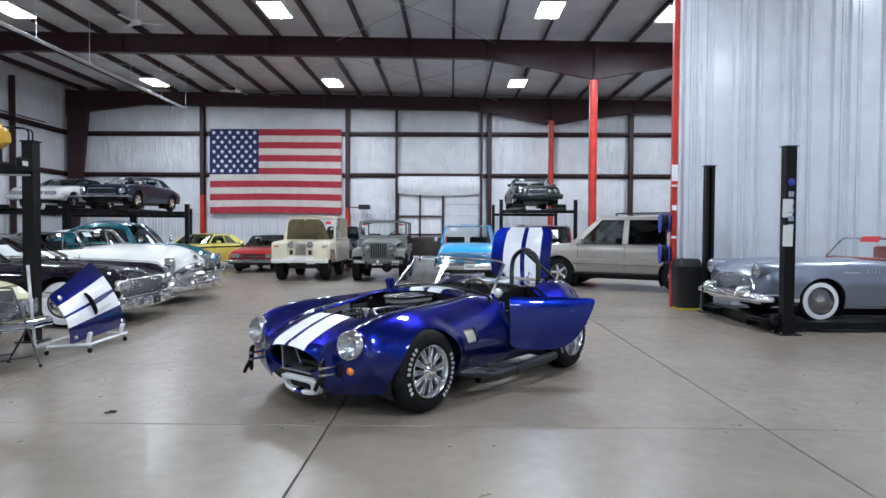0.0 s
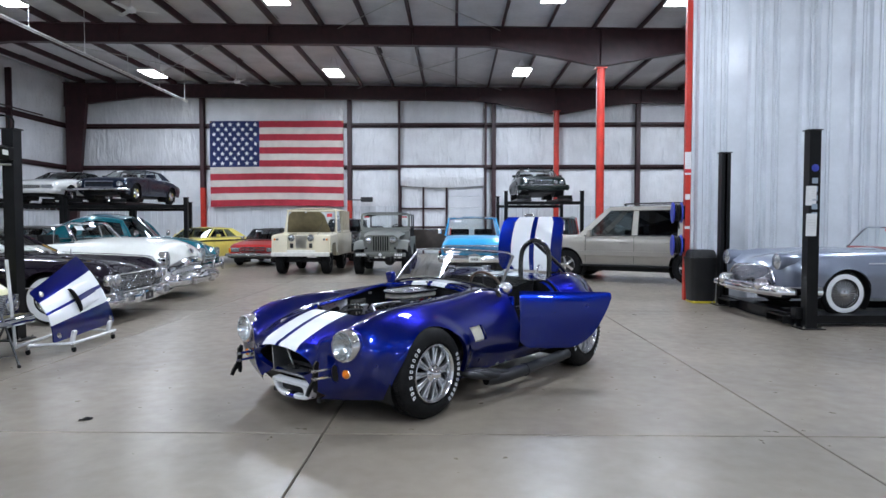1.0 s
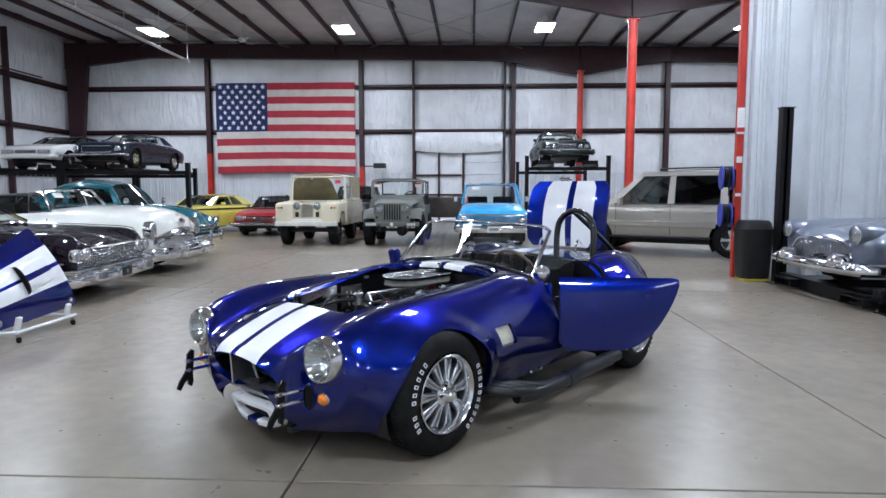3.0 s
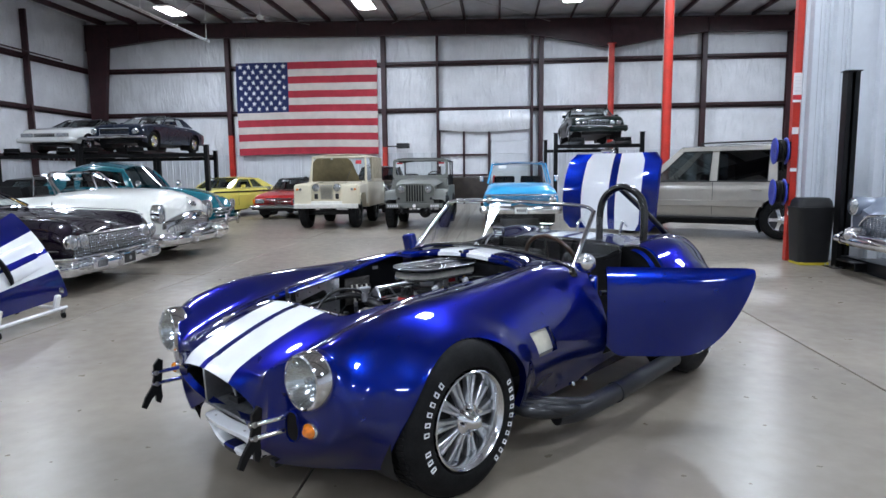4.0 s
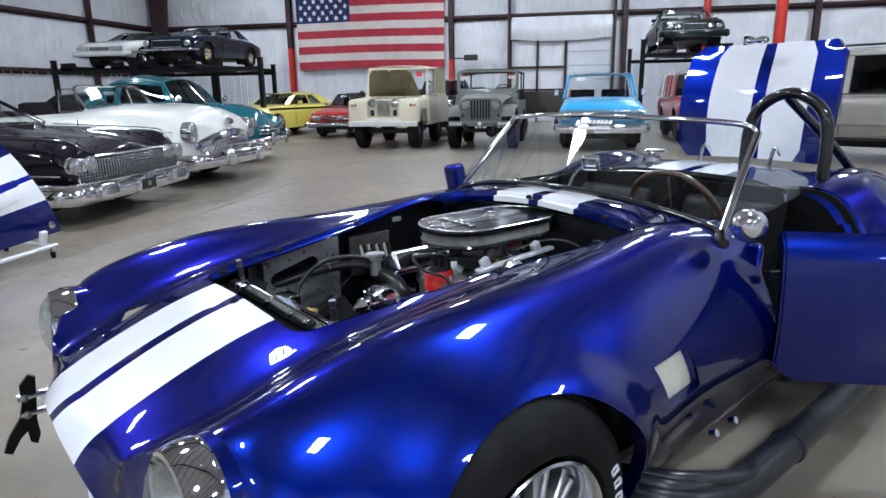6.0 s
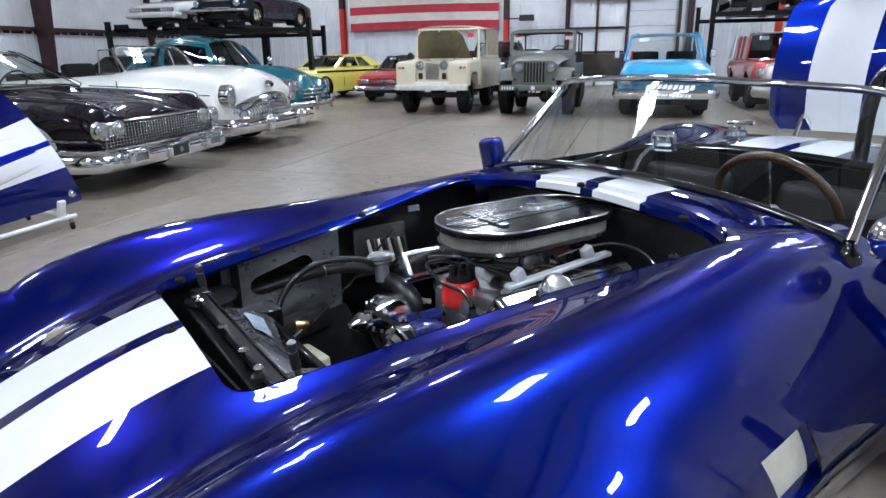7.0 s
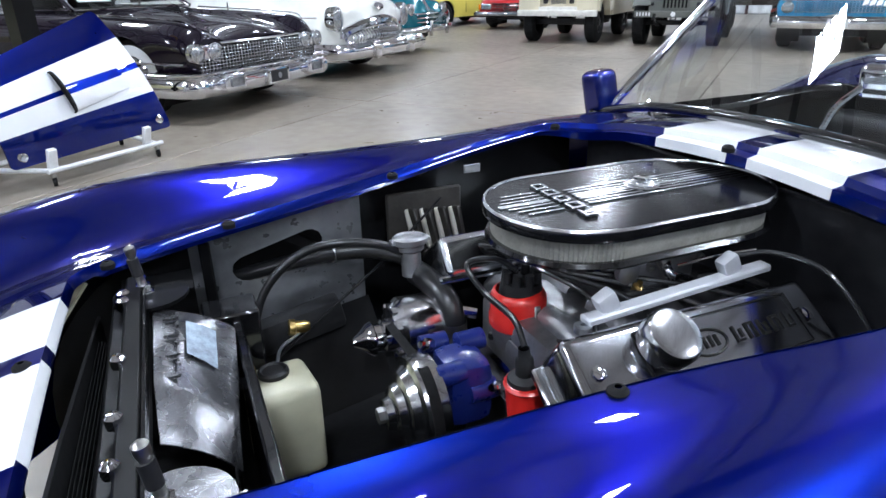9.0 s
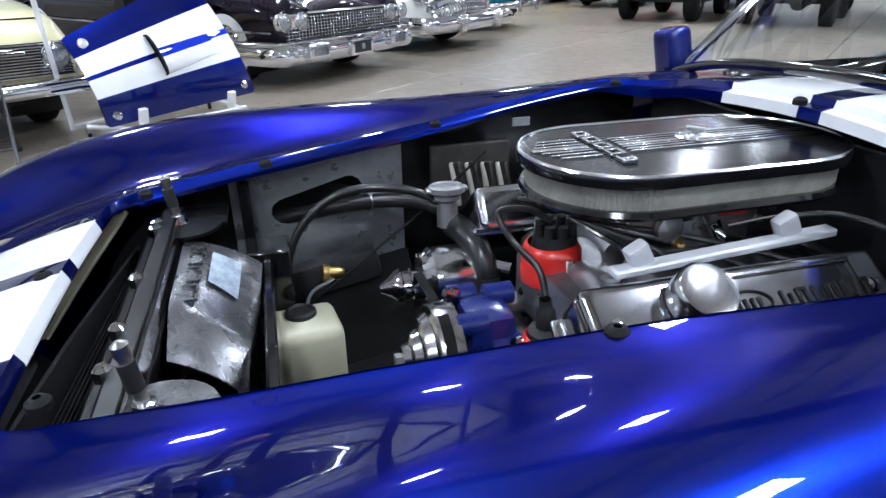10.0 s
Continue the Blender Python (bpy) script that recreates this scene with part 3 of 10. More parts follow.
def resample(curve, breaks, cells):
    """Points on a section with edges at the given b values, then evenly down the side."""
    L = [0]
    for p, q in zip(curve, curve[1:]):
        L.append(L[-1] + math.hypot(q[0] - p[0], q[1] - p[1]))

    def at_len(s):
        i = max(0, min(len(L) - 2, next((j for j in range(len(L) - 1) if L[j + 1] >= s), len(L) - 2)))
        t = (s - L[i]) / max(1e-9, L[i + 1] - L[i])
        return (curve[i][0] + (curve[i + 1][0] - curve[i][0]) * t, curve[i][1] + (curve[i + 1][1] - curve[i][1]) * t)

    def len_at(b):
        for i in range(len(curve) - 1):
            if curve[i + 1][0] >= b >= curve[i][0]:
                return L[i] + (L[i + 1] - L[i]) * (b - curve[i][0]) / max(1e-9, curve[i + 1][0] - curve[i][0])
        return L[-1] * 0.5
    marks = [0] + [len_at(b) for b in breaks] + [L[-1]]
    out = [at_len(0)]
    for m0, m1, n in zip(marks, marks[1:], cells):
        out += [at_len(m0 + (m1 - m0) * (k + 1) / n) for k in range(n)]
    return out


def clip(poly, fn):
    """Keep the part of a polygon of (place, a, z) corners where fn is positive."""
    out = []
    for p, q in zip(poly, poly[1:] + poly[:1]):
        f, g = fn(p[1], p[2]), fn(q[1], q[2])
        if f >= 0:
            out.append(p)
        if (f >= 0) != (g >= 0):
            t = f / (f - g)
            out.append((p[0].lerp(q[0], t), p[1] + (q[1] - p[1]) * t, p[2] + (q[2] - p[2]) * t))
    return out


CELLS = [1, 5, 5, 34]
STRIPE_IN, STRIPE_OUT = 0.022, 0.206


def body_row(a):
    e = max(seam(a), STRIPE_OUT + 0.02)
    return resample(section(a), [STRIPE_IN, STRIPE_OUT, e], CELLS)


def surf_z(a, b):
    r = section(a)
    for p, q in zip(r, r[1:]):
        if q[0] >= abs(b) >= p[0]:
            return p[1] + (q[1] - p[1]) * (abs(b) - p[0]) / max(1e-9, q[0] - p[0])
    return r[0][1]


# the wing vent: its upper and lower front corners, upper and lower rear corners, foot and head
VENT = (0.48, 0.52, 0.662, 0.697, 0.486, 0.603)


def vent_a(rear, z):
    t = (VENT[5] - z) / (VENT[5] - VENT[4])
    return VENT[2 * rear] + (VENT[2 * rear + 1] - VENT[2 * rear]) * t


def roadster():
    car = thing("roadster", pose(-0.632, 4.709, 0, 0, 0, -129.2), "deep blue open roadster, white stripes, engine bay uncovered, door open", "car")
    st = set()
    a = -0.66
    while a < 3.07:
        st.add(round(a, 4))
        a += 0.012 if a < -0.5 else 0.03
    for e0, r, s in ((BAY0, 0.05, 1), (BAY1, 0.15, -1), (CK0, 0.1, 1), (CK1, 0.16, -1)):
        for k in range(7):
            st.add(round(e0 + s * r * (1 - math.cos(k / 6 * math.pi / 2)), 4))
    st = sorted(st)
    st += [VENT[0] - 0.03, VENT[3] + 0.03, 1.24, 1.96]
    st = sorted(st)
    st = [x for i, x in enumerate(st) if i == 0 or x - st[i - 1] > 0.004 or x in (BAY0, BAY1, CK0, CK1)]
    rows = [body_row(a) for a in st]
    na = len(rows[0])
    edge = sum(CELLS[:3])
    arches = ((0.03, 0.30, 0.368), (2.286, 0.325, 0.385))
    bm = B()

    for side in (1, -1):
        grid = []
        for a, r in zip(st, rows):
            line = []
            for j, (b, z) in enumerate(r):
                bb = b
                for ca, cz, cr in arches:
                    if j > edge + 8 and b > 0.5:
                        flare = max(0.0, 1 - abs(math.hypot(a - ca, z - cz) - cr) / 0.11)
                        bb += 0.024 * flare * flare * (3 - 2 * flare)
                line.append((P(a, side * bb, z), a, z))
            grid.append(line)
        for i in range(len(st) - 1):
            am = (st[i] + st[i + 1]) / 2
            for j in range(na - 1):
                if j < edge and (BAY0 <= am <= BAY1 or CK0 <= am <= CK1):
                    continue
                poly = [grid[i][j], grid[i + 1][j], grid[i + 1][j + 1], grid[i][j + 1]]
                if j > edge + 8:
                    for ca, cz, cr in arches:
                        poly = clip(poly, lambda a, z: math.hypot(a - ca, z - cz) - cr)
                if j >= edge and am < -0.53:
                    # opening behind the headlamp glass
                    lb = side * 0.594
                    poly = [(q[0], q[1], q[2]) for q in clip([(c[0], c[0].y, c[2]) for c in poly], lambda b, z: math.hypot(b - lb, z - 0.584) - 0.103)]
                if am < -0.60 and poly and j > edge:
                    poly = clip([(c[0], c[0].y, c[2]) for c in poly], lambda b, z: z - 0.20 - 0.55 * (0.40 - abs(b + 0.005)))
                polys = [poly]
                if j > edge + 8 and VENT[0] - 0.03 < am < VENT[3] + 0.03:
                    band = clip(clip(poly, lambda a, z: z - VENT[4]), lambda a, z: VENT[5] - z)
                    polys = [clip(poly, lambda a, z: VENT[4] - z), clip(poly, lambda a, z: z - VENT[5])]
                    polys += [clip(band, lambda a, z: vent_a(0, z) - a), clip(band, lambda a, z: a - vent_a(1, z))]
                if side == 1 and j >= edge and 1.24 < am < 1.96:
                    polys = [clip(q, lambda a, z: 0.33 + 0.35 * max(0, (a - 1.7) / 0.26) ** 2 - z) for q in polys]
                for poly in polys:
                    if len(poly) > 2:
                        f = bm.faces.new([bm.verts.new(p[0]) for p in poly])
                        f.material_index = 1 if CELLS[0] <= j < CELLS[0] + CELLS[1] else 0
        grid = [[bm.verts.new(p[0]) for p in ln] for ln in (grid[0], grid[-1])]
        # nose: from the first section round to the mouth ring
        first = grid[0]
        nose = []
        for k in range(1, 10):
            t = k / 9
            lp = []
            for j in range(na):
                th = math.pi * j / (na - 1)
                if j <= CELLS[0] + CELLS[1]:
                    mb = rows[0][j][0] * 0.985
                    q = min(1, mb / 0.345)
                    mz = 0.415 + 0.118 * math.sqrt(1 - q * q)
                else:
                    j0 = CELLS[0] + CELLS[1]
                    q0 = math.asin(min(1, rows[0][j0][0] * 0.985 / 0.345))
                    ang = q0 + (math.pi - q0) * ((j - j0) / (na - 1 - j0)) ** 0.9
                    mb, mz = 0.345 * math.sin(ang), 0.415 + (0.118 if math.cos(ang) > 0 else 0.105) * math.cos(ang)
                ma = -0.735 + 0.10 * max(0, (0.53 - mz) / 0.22)
                b0, z0 = rows[0][j]
                bl = math.sin(t * math.pi / 2)
                fw = 1 - math.cos(t * math.pi / 2)
                lp.append(bm.verts.new(P(-0.66 + (ma + 0.66) * (0.35 * bl + 0.65 * t), side * (b0 + (mb - b0) * (0.55 * t + 0.45 * fw)), z0 + (mz - z0) * (0.6 * t + 0.4 * fw))))
            nose.append(lp)
        for k, (r0, r1) in enumerate(zip([first] + nose, nose)):
            for j in range(na - 1):
                poly = clip([(v.co.copy(), v.co.y, v.co.z) for v in (r0[j], r1[j], r1[j + 1], r0[j + 1])], lambda b, z: max(abs(b + 0.005) - 0.225, z - 0.292))
                poly = clip(poly, lambda b, z: max(z - 0.335, z - 0.20 - 0.55 * (0.40 - abs(b + 0.005)))) if poly else poly
                if len(poly) < 3:
                    continue
                f = bm.faces.new([bm.verts.new(q[0]) for q in poly])
                if CELLS[0] <= j < CELLS[0] + CELLS[1]:
                    f.material_index = 1
        inner = [bm.verts.new(v.co + Vector((-0.03, -side * 0.012 if abs(v.co.y) > 0.02 else 0, -0.012 if v.co.z > 0.42 else 0.012))) for v in nose[-1]]
        for j in range(na - 1):
            bm.faces.new((nose[-1][j], inner[j], inner[j + 1], nose[-1][j + 1]))
        # tail
        last = grid[-1]
        for j in range(na - 1):
            f = bm.faces.new((last[j], last[j + 1], bm.verts.new(P(3.1, side * rows[-1][j + 1][0] * 0.8, rows[-1][j + 1][1] * 0.8 + 0.09)), bm.verts.new(P(3.1, side * rows[-1][j][0] * 0.8, rows[-1][j][1] * 0.8 + 0.09))))
    bmesh.ops.remove_doubles(bm, verts=bm.verts, dist=0.0008)
    for v in bm.verts:
        if abs(v.co.y) < STRIPE_IN + 0.003:
            # the blue gap between the stripes lies a little off the middle
            v.co.y = v.co.y - 0.013 if v.co.x > -0.5 else v.co.y * 1.25 + 0.012
        v.co.y -= 0.008 * min(1.0, max(0.0, v.co.x) / 0.6)
    body = part("body", bm, ["cobrablue", "white"], car, sharp=60)

    def side_b(a, z):
        r = section(a)
        for p, q in zip(reversed(r), list(reversed(r))[1:]):
            if p[1] <= z <= q[1]:
                return p[0] + (q[0] - p[0]) * (z - p[1]) / max(1e-9, q[1] - p[1])
        return r[-1][0]
    for s in (1, -1):
        for ca, cz, cr in arches:
            e0, e1 = [], []
            for k in range(49):
                t = math.pi * (-0.12 + 1.24 * k / 48)
                a, z = ca + cr * math.cos(t), cz + cr * math.sin(t)
                if z > 0.19:
                    bb = side_b(a, z) + 0.021
                    e0.append(P(a, s * bb, z))
                    e1.append(P(a, s * (bb - 0.035), z))
            bm = B()
            rings(bm, [e0, e1], closed=False)
            part("arch_lip", bm, "cobrablue", body)

    # rolled lips of the two openings
    def outline(a0, a1, n=60):
        pts = []
        for k in range(n + 1):
            a = a0 + (a1 - a0) * (0.5 - 0.5 * math.cos(math.pi * k / n))
            pts.append((a, max(seam(a), 0.255)))
        return [(a, e) for a, e in pts] + [(a1, e * (1 - 2 * k / 60)) for e in (pts[-1][1],) for k in range(1, 60)] + [(a, -e) for a, e in reversed(pts)] + [(a0, -e * (1 - 2 * k / 14)) for e in (pts[0][1],) for k in range(1, 14)]
    for a0, a1, d in ((BAY0, BAY1, 0.012), (CK0, CK1, 0.012)):
        bm = B()
        ol = outline(a0, a1)
        ca, lp = (a0 + a1) / 2, [[], [], [], []]
        for a, b in ol:
            z = surf_z(a, b)
            vx, vy = a - ca, b
            na_ = max(1e-4, math.hypot(vx, vy))
            ux, uy = vx / na_, vy / na_
            lp[0].append(P(a, b, z + 0.0015))
            dd = 0.007 if a0 == BAY0 and a < a0 + 0.03 else d
            q = min(1.0, max(0.0, (a - 0.84) / 0.09)) if a0 == BAY0 else 0.0
            if q:
                # a sunk ledge for the bonnet along the cowl
                lp[1].append(P(a - ux * (0.006 - 0.002 * q), b - uy * 0.006, z - 0.012))
                lp[2].append(P(a - ux * (dd + 0.014 * q), b - uy * dd, z - 0.016))
                lp[3].append(P(a - ux * (dd + 0.015 * q), b - uy * dd, z - 0.024 - 0.012 * q))
                continue
            lp[1].append(P(a - ux * 0.006, b - uy * 0.006, z - 0.012))
            lp[2].append(P(a - ux * dd, b - uy * dd, z - 0.016))
            lp[3].append(P(a - ux * dd, b - uy * dd, z - (0.018 if dd < d else 0.024 if a0 == BAY0 else 0.04)))
        rings(bm, lp)
        if a0 == BAY0:
            for f in bm.faces:
                c = f.calc_center_median()
                off = (0.012, 1.25) if c.x < -0.5 else (-0.013, 1.0)
                if abs(c.y - off[0]) > STRIPE_IN * off[1] and abs(c.y) < STRIPE_OUT and (-c.x > BAY1 - 0.06 or -c.x < BAY0 + 0.03):
                    f.material_index = 1
        part("bay_lip" if a0 == BAY0 else "cockpit_lip", bm, ["cobrablue", "white"] if a0 == BAY0 else "blackgloss", car)

    # wheel houses, floor pan and firewall keep daylight out
    for ca, w_ in ((0.03, 0.80), (2.286, 0.80)):
        for s in (1, -1):
            bm = B()
            lp = []
            for b in (s * w_, s * 0.5):
                lp.append([P(ca + 0.385 * math.cos(t), b, max(0.15, 0.31 + 0.385 * math.sin(t))) for t in (math.pi * (-0.15 + 1.3 * k / 24) for k in range(25))])
            rings(bm, lp, closed=False)
            f = bm.faces.new([bm.verts.new(p) for p in lp[1]])
            part("wheel_house", bm, "plastic", car)
    bm = B()
    box(bm, P(1.25, 0, 0.19), (2.9, 1.3, 0.03))
    part("floor_pan", bm, "darkmetal", car)
    # door gap inner skin behind the side vent
    for s in (1, -1):
        bm = B()
        panel_grid(bm, lambda u, v: P(0.46 + 0.26 * u, s * (side_b(0.46 + 0.26 * u, 0.472 + 0.145 * v) - 0.028), 0.472 + 0.145 * v), 8, 6)
        solid(bm, 0.006)
        part("vent_backing", bm, mat("cream_primer", (0.62, 0.6, 0.5), 0.6) if s == 1 else "plastic", car, "bare cream vent opening in the wing" if s == 1 else "")
        bm = B()
        for (a0, z0, a1, z1) in ((VENT[1], VENT[4], VENT[3], VENT[4]), (VENT[3], VENT[4], VENT[2], VENT[5]), (VENT[2], VENT[5], VENT[0], VENT[5]), (VENT[0], VENT[5], VENT[1], VENT[4])):
            b0, b1 = side_b(a0, z0), side_b(a1, z1)
            bm.faces.new([bm.verts.new(p) for p in (P(a0, s * b0, z0), P(a1, s * b1, z1), P(a1, s * (b1 - 0.045), z1), P(a0, s * (b0 - 0.045), z0))])
        part("vent_edge", bm, "cobrablue", car)

    # mouth: dark duct, mesh core and vertical stays
    bm = B()
    lp = []
    for da, k in ((0.02, 0.975), (0.1, 0.95), (0.28, 0.9)):
        lp.append([P(-0.735 + da + 0.10 * (0.115 - 0.11 * math.cos(t)) / 0.22, -0.008 + 0.345 * k * math.sin(t), 0.415 + 0.11 * k * math.cos(t)) for t in (2 * math.pi * i / 40 for i in range(40))])
    rings(bm, lp, True, False, True)
    part("mouth_duct", bm, "black", car)
    bm = B()
    box(bm, P(-0.42, 0, 0.41), (0.02, 0.56, 0.17))
    part("oil_cooler", bm, "dullalu", car)
    for b, t in ((-0.19, 0.12), (-0.08, 0.55)):
        part("mouth_stay", box(B(), P(-0.56, b, 0.42), (0.16 if b < -0.1 else 0.012, 0.014, 0.2), Euler((t, 0, 0)).to_matrix(), bev=0.003), "alu", car)
    part("mouth_shelf", box(B(), P(-0.57, 0.03, 0.318), (0.13, 0.5, 0.018), Euler((0, 0.12, 0)).to_matrix(), bev=0.005), "dullalu", car)
    for b in (-0.05, 0.2):
        part("shelf_bracket", box(B(), P(-0.55, b, 0.345), (0.05, 0.08, 0.03), bev=0.004), "darkmetal", car)
    # lower lip with its slot, striped like the nose
    bm = B()
    prof = ((0.07, 1.02, 1.06, 0), (0.012, 1.0, 1.02, 0), (0.0, 0.965, 0.93, 0), (0.0, 0.80, 0.62, 0.2), (0.012, 0.76, 0.50, 0.2), (0.07, 0.74, 0.46, 0.2))
    nt_ = 96
    lps = []
    for da, kb, kz, _ in prof:
        lp = []
        for i in range(nt_):
            t = 2 * math.pi * i / nt_
            sb, cb = math.sin(t), math.cos(t)
            b = 0.232 * kb * math.copysign(abs(sb) ** 0.45, sb)
            z = 0.200 + 0.073 * kz * math.copysign(abs(cb) ** 0.45, cb)
            lp.append(P(-0.686 + da + 0.05 * (0.285 - z) / 0.14 + 0.6 * b * b, 0.004 + b * (1 - 0.14 * (0.285 - z) / 0.14), z))
        lps.append(lp)
    rings(bm, lps)
    for f in bm.faces:
        f.material_index = 1 if abs(f.calc_center_median().y - 0.004) < 0.026 else 0
    lip = part("lower_lip", bm, ["white", "cobrablue"], car, "white-striped lower nose lip with a slot")
    for b in (-0.09, 0.17):
        part("rivet", lathe(B(), P(-0.645, b, 0.277), Vector((0, 0, 1)), [(0, 0.006), (0.003, 0.005), (0.004, 0)], 10), "steel", lip)
    part("slot_backing", box(B(), P(-0.57, 0.004, 0.20), (0.02, 0.40, 0.10)), "black", car)
    bm = B()
    for s in (-0.12, 0.12):
        box(bm, P(-0.2, s * 2.2, 0.14), (0.7, 0.04, 0.03))
    part("chassis_rail", bm, "darkmetal", car)

    for s in (1, -1):
        # headlamp: bucket, ring, reflector bowl and fluted glass
        o = P(-0.586, s * 0.594, 0.580)
        ax = Vector((1, s * 0.05, 0.03)).normalized()
        hl = part("headlamp", lathe(B(), o, ax, [(-0.10, 0.107), (-0.03, 0.109), (-0.02, 0.114), (-0.01, 0.1155), (0.0, 0.115), (0.012, 0.1145), (0.03, 0.111), (0.044, 0.105), (0.046, 0.098), (0.04, 0.092)], 48), "chrome", car, "round headlamp with chrome ring")
        part("reflector", lathe(B(), o, ax, [(0.04, 0.094), (0.015, 0.082), (-0.015, 0.06), (-0.035, 0.03), (-0.04, 0.0)], 40), "polished", hl)
        part("bulb_shield", lathe(B(), o, ax, [(-0.03, 0.012), (0.01, 0.016), (0.02, 0.01), (0.022, 0.0)], 16), "chrome", hl)
        d_, s_, u_ = basis(ax)
        bm = B()
        lp = []
        for h_, q in ((0.04, 0.094), (0.056, 0.085), (0.066, 0.068), (0.073, 0.047), (0.077, 0.024), (0.078, 0.002)):
            lp.append([o + d_ * (h_ + 0.0012 * math.cos(s_.y * 0 + 150 * q * math.cos(t))) + (s_ * math.cos(t) + u_ * math.sin(t)) * q for t in (2 * math.pi * k / 72 for k in range(72))])
        rings(bm, lp)
        le = part("lens", bm, "lampglass", hl)
        le.visible_shadow = False
        part("headlamp_bucket", lathe(B(), o, ax, [(-0.17, 0.108), (-0.08, 0.114), (-0.035, 0.1135), (-0.022, 0.112), (-0.02, 0.104)], 48), "cobrablue", car)
        # turn lamp
        o = P(-0.60, s * 0.588 + 0.02, 0.393)
        ax = Vector((1, s * 0.3, 0))
        tl = part("turn_lamp", lathe(B(), o, ax, [(-0.09, 0.028), (-0.01, 0.033), (0.006, 0.034), (0.014, 0.03), (0.01, 0.026)], 28), "chrome", car, "round amber turn lamp")
        part("lens", lathe(B(), o, ax, [(0.008, 0.027), (0.024, 0.024), (0.034, 0.015), (0.036, 0.0)], 24), "amber", tl)
        # brake duct: a dark upright oval beside the mouth
        o = P(-0.612, s * 0.475 + 0.03, 0.385)
        ax = Vector((1, s * 0.55, -0.05))
        d_, s_, u_ = basis(ax)
        bm = B()
        rings(bm, [[o + d_ * h_ + (s_ * math.cos(t) * 0.026 + u_ * math.copysign(abs(math.sin(t)) ** 0.6, math.sin(t)) * 0.062) * q for t in (2 * math.pi * k / 32 for k in range(32))] for h_, q in ((0.0, 1.12), (0.012, 1.08), (0.014, 1.0), (0.004, 0.92))])
        dc = part("brake_duct", bm, "cobrablue", car, "dark oval brake duct")
        bm = B()
        bm.faces.new([bm.verts.new(o + d_ * 0.006 + (s_ * math.cos(t) * 0.026 + u_ * math.copysign(abs(math.sin(t)) ** 0.6, math.sin(t)) * 0.062)) for t in (2 * math.pi * k / 32 for k in range(32))])
        part("duct_opening", bm, "black", dc)
        # nudge bars
        nb = part("nudge_bar", B(), "black", car, "black hooked nudge plate on chrome rods")
        bm = B()
        prof = [(0.10, 0.0), (0.075, 0.02), (0.03, 0.012), (-0.01, 0.016), (-0.05, 0.04), (-0.085, 0.05), (-0.095, 0.03), (-0.06, 0.012), (-0.045, -0.004), (-0.075, -0.012), (-0.085, -0.03), (-0.06, -0.036), (-0.02, -0.026), (0.04, -0.022), (0.09, -0.018)]
        f0 = [bm.verts.new(P(-0.735 - y_ * 1.15 - (0.1 - z_) * 0.22, s * 0.465 - 0.033, 0.36 + z_ * 1.2)) for z_, y_ in prof]
        f1 = [bm.verts.new(P(-0.735 - y_ * 1.15 - (0.1 - z_) * 0.22, s * 0.465 - 0.017, 0.36 + z_ * 1.2)) for z_, y_ in prof]
        bm.faces.new(f0), bm.faces.new(list(reversed(f1)))
        for i in range(len(prof)):
            bm.faces.new((f0[i], f0[(i + 1) % len(prof)], f1[(i + 1) % len(prof)], f1[i]))
        bm.to_mesh(nb.data)
        bm.free()
        for zz in (0.358, 0.412):
            part("rod", cyl(B(), P(-0.775, s * 0.465 - 0.025, zz), P(-0.56, s * 0.48 - 0.015, zz), 0.011, n=12), "chrome", nb)
            part("bolt", lathe(B(), P(-0.755, s * 0.465 - 0.017, zz), Vector((0, 1, 0)), [(0, 0.012), (0.006, 0.011), (0.009, 0.0)], 12), "steel", nb)
        # side pipe with its four headers
        sp = part("side_pipe", tube(B(), [P(0.62, s * 0.90, 0.18), P(0.75, s * 0.94, 0.175), P(1.0, s * 0.945, 0.175), P(1.75, s * 0.935, 0.19)], 0.05, 20), mat("grey_ceramic_pipe", (0.016, 0.017, 0.02), 0.35, 0.3), car, "dark ceramic-coated side exhaust")
        pm = sp.data.materials[0]
        for k in range(4):
            part("header_tube", tube(B(), [P(0.40 + 0.035 * k, s * 0.74, 0.26 - 0.015 * (k % 2)), P(0.43 + 0.06 * k, s * 0.88, 0.245), P(0.56 + 0.07 * k, s * (0.925 + 0.02 * (k % 2)), 0.215), P(0.72 + 0.07 * k, s * (0.945 + 0.012 * (k % 2 - 0.5)), 0.185)], 0.027, 12), pm, sp)
        part("flange", lathe(B(), P(1.12, s * 0.945, 0.176), Vector((-1, 0, 0.02)), [(-0.01, 0.05), (-0.008, 0.056), (0.008, 0.056), (0.01, 0.05)], 20), pm, sp)
        part("tail_tip", tube(B(), [P(1.70, s * 0.935, 0.19), P(1.86, s * 0.94, 0.195)], 0.043, 18), pm, sp)
        for aa in (0.9, 1.02):
            part("bolt", cyl(B(), P(aa, s * 0.80, 0.24), P(aa, s * 0.82, 0.25), 0.012, n=8), "chrome", sp)
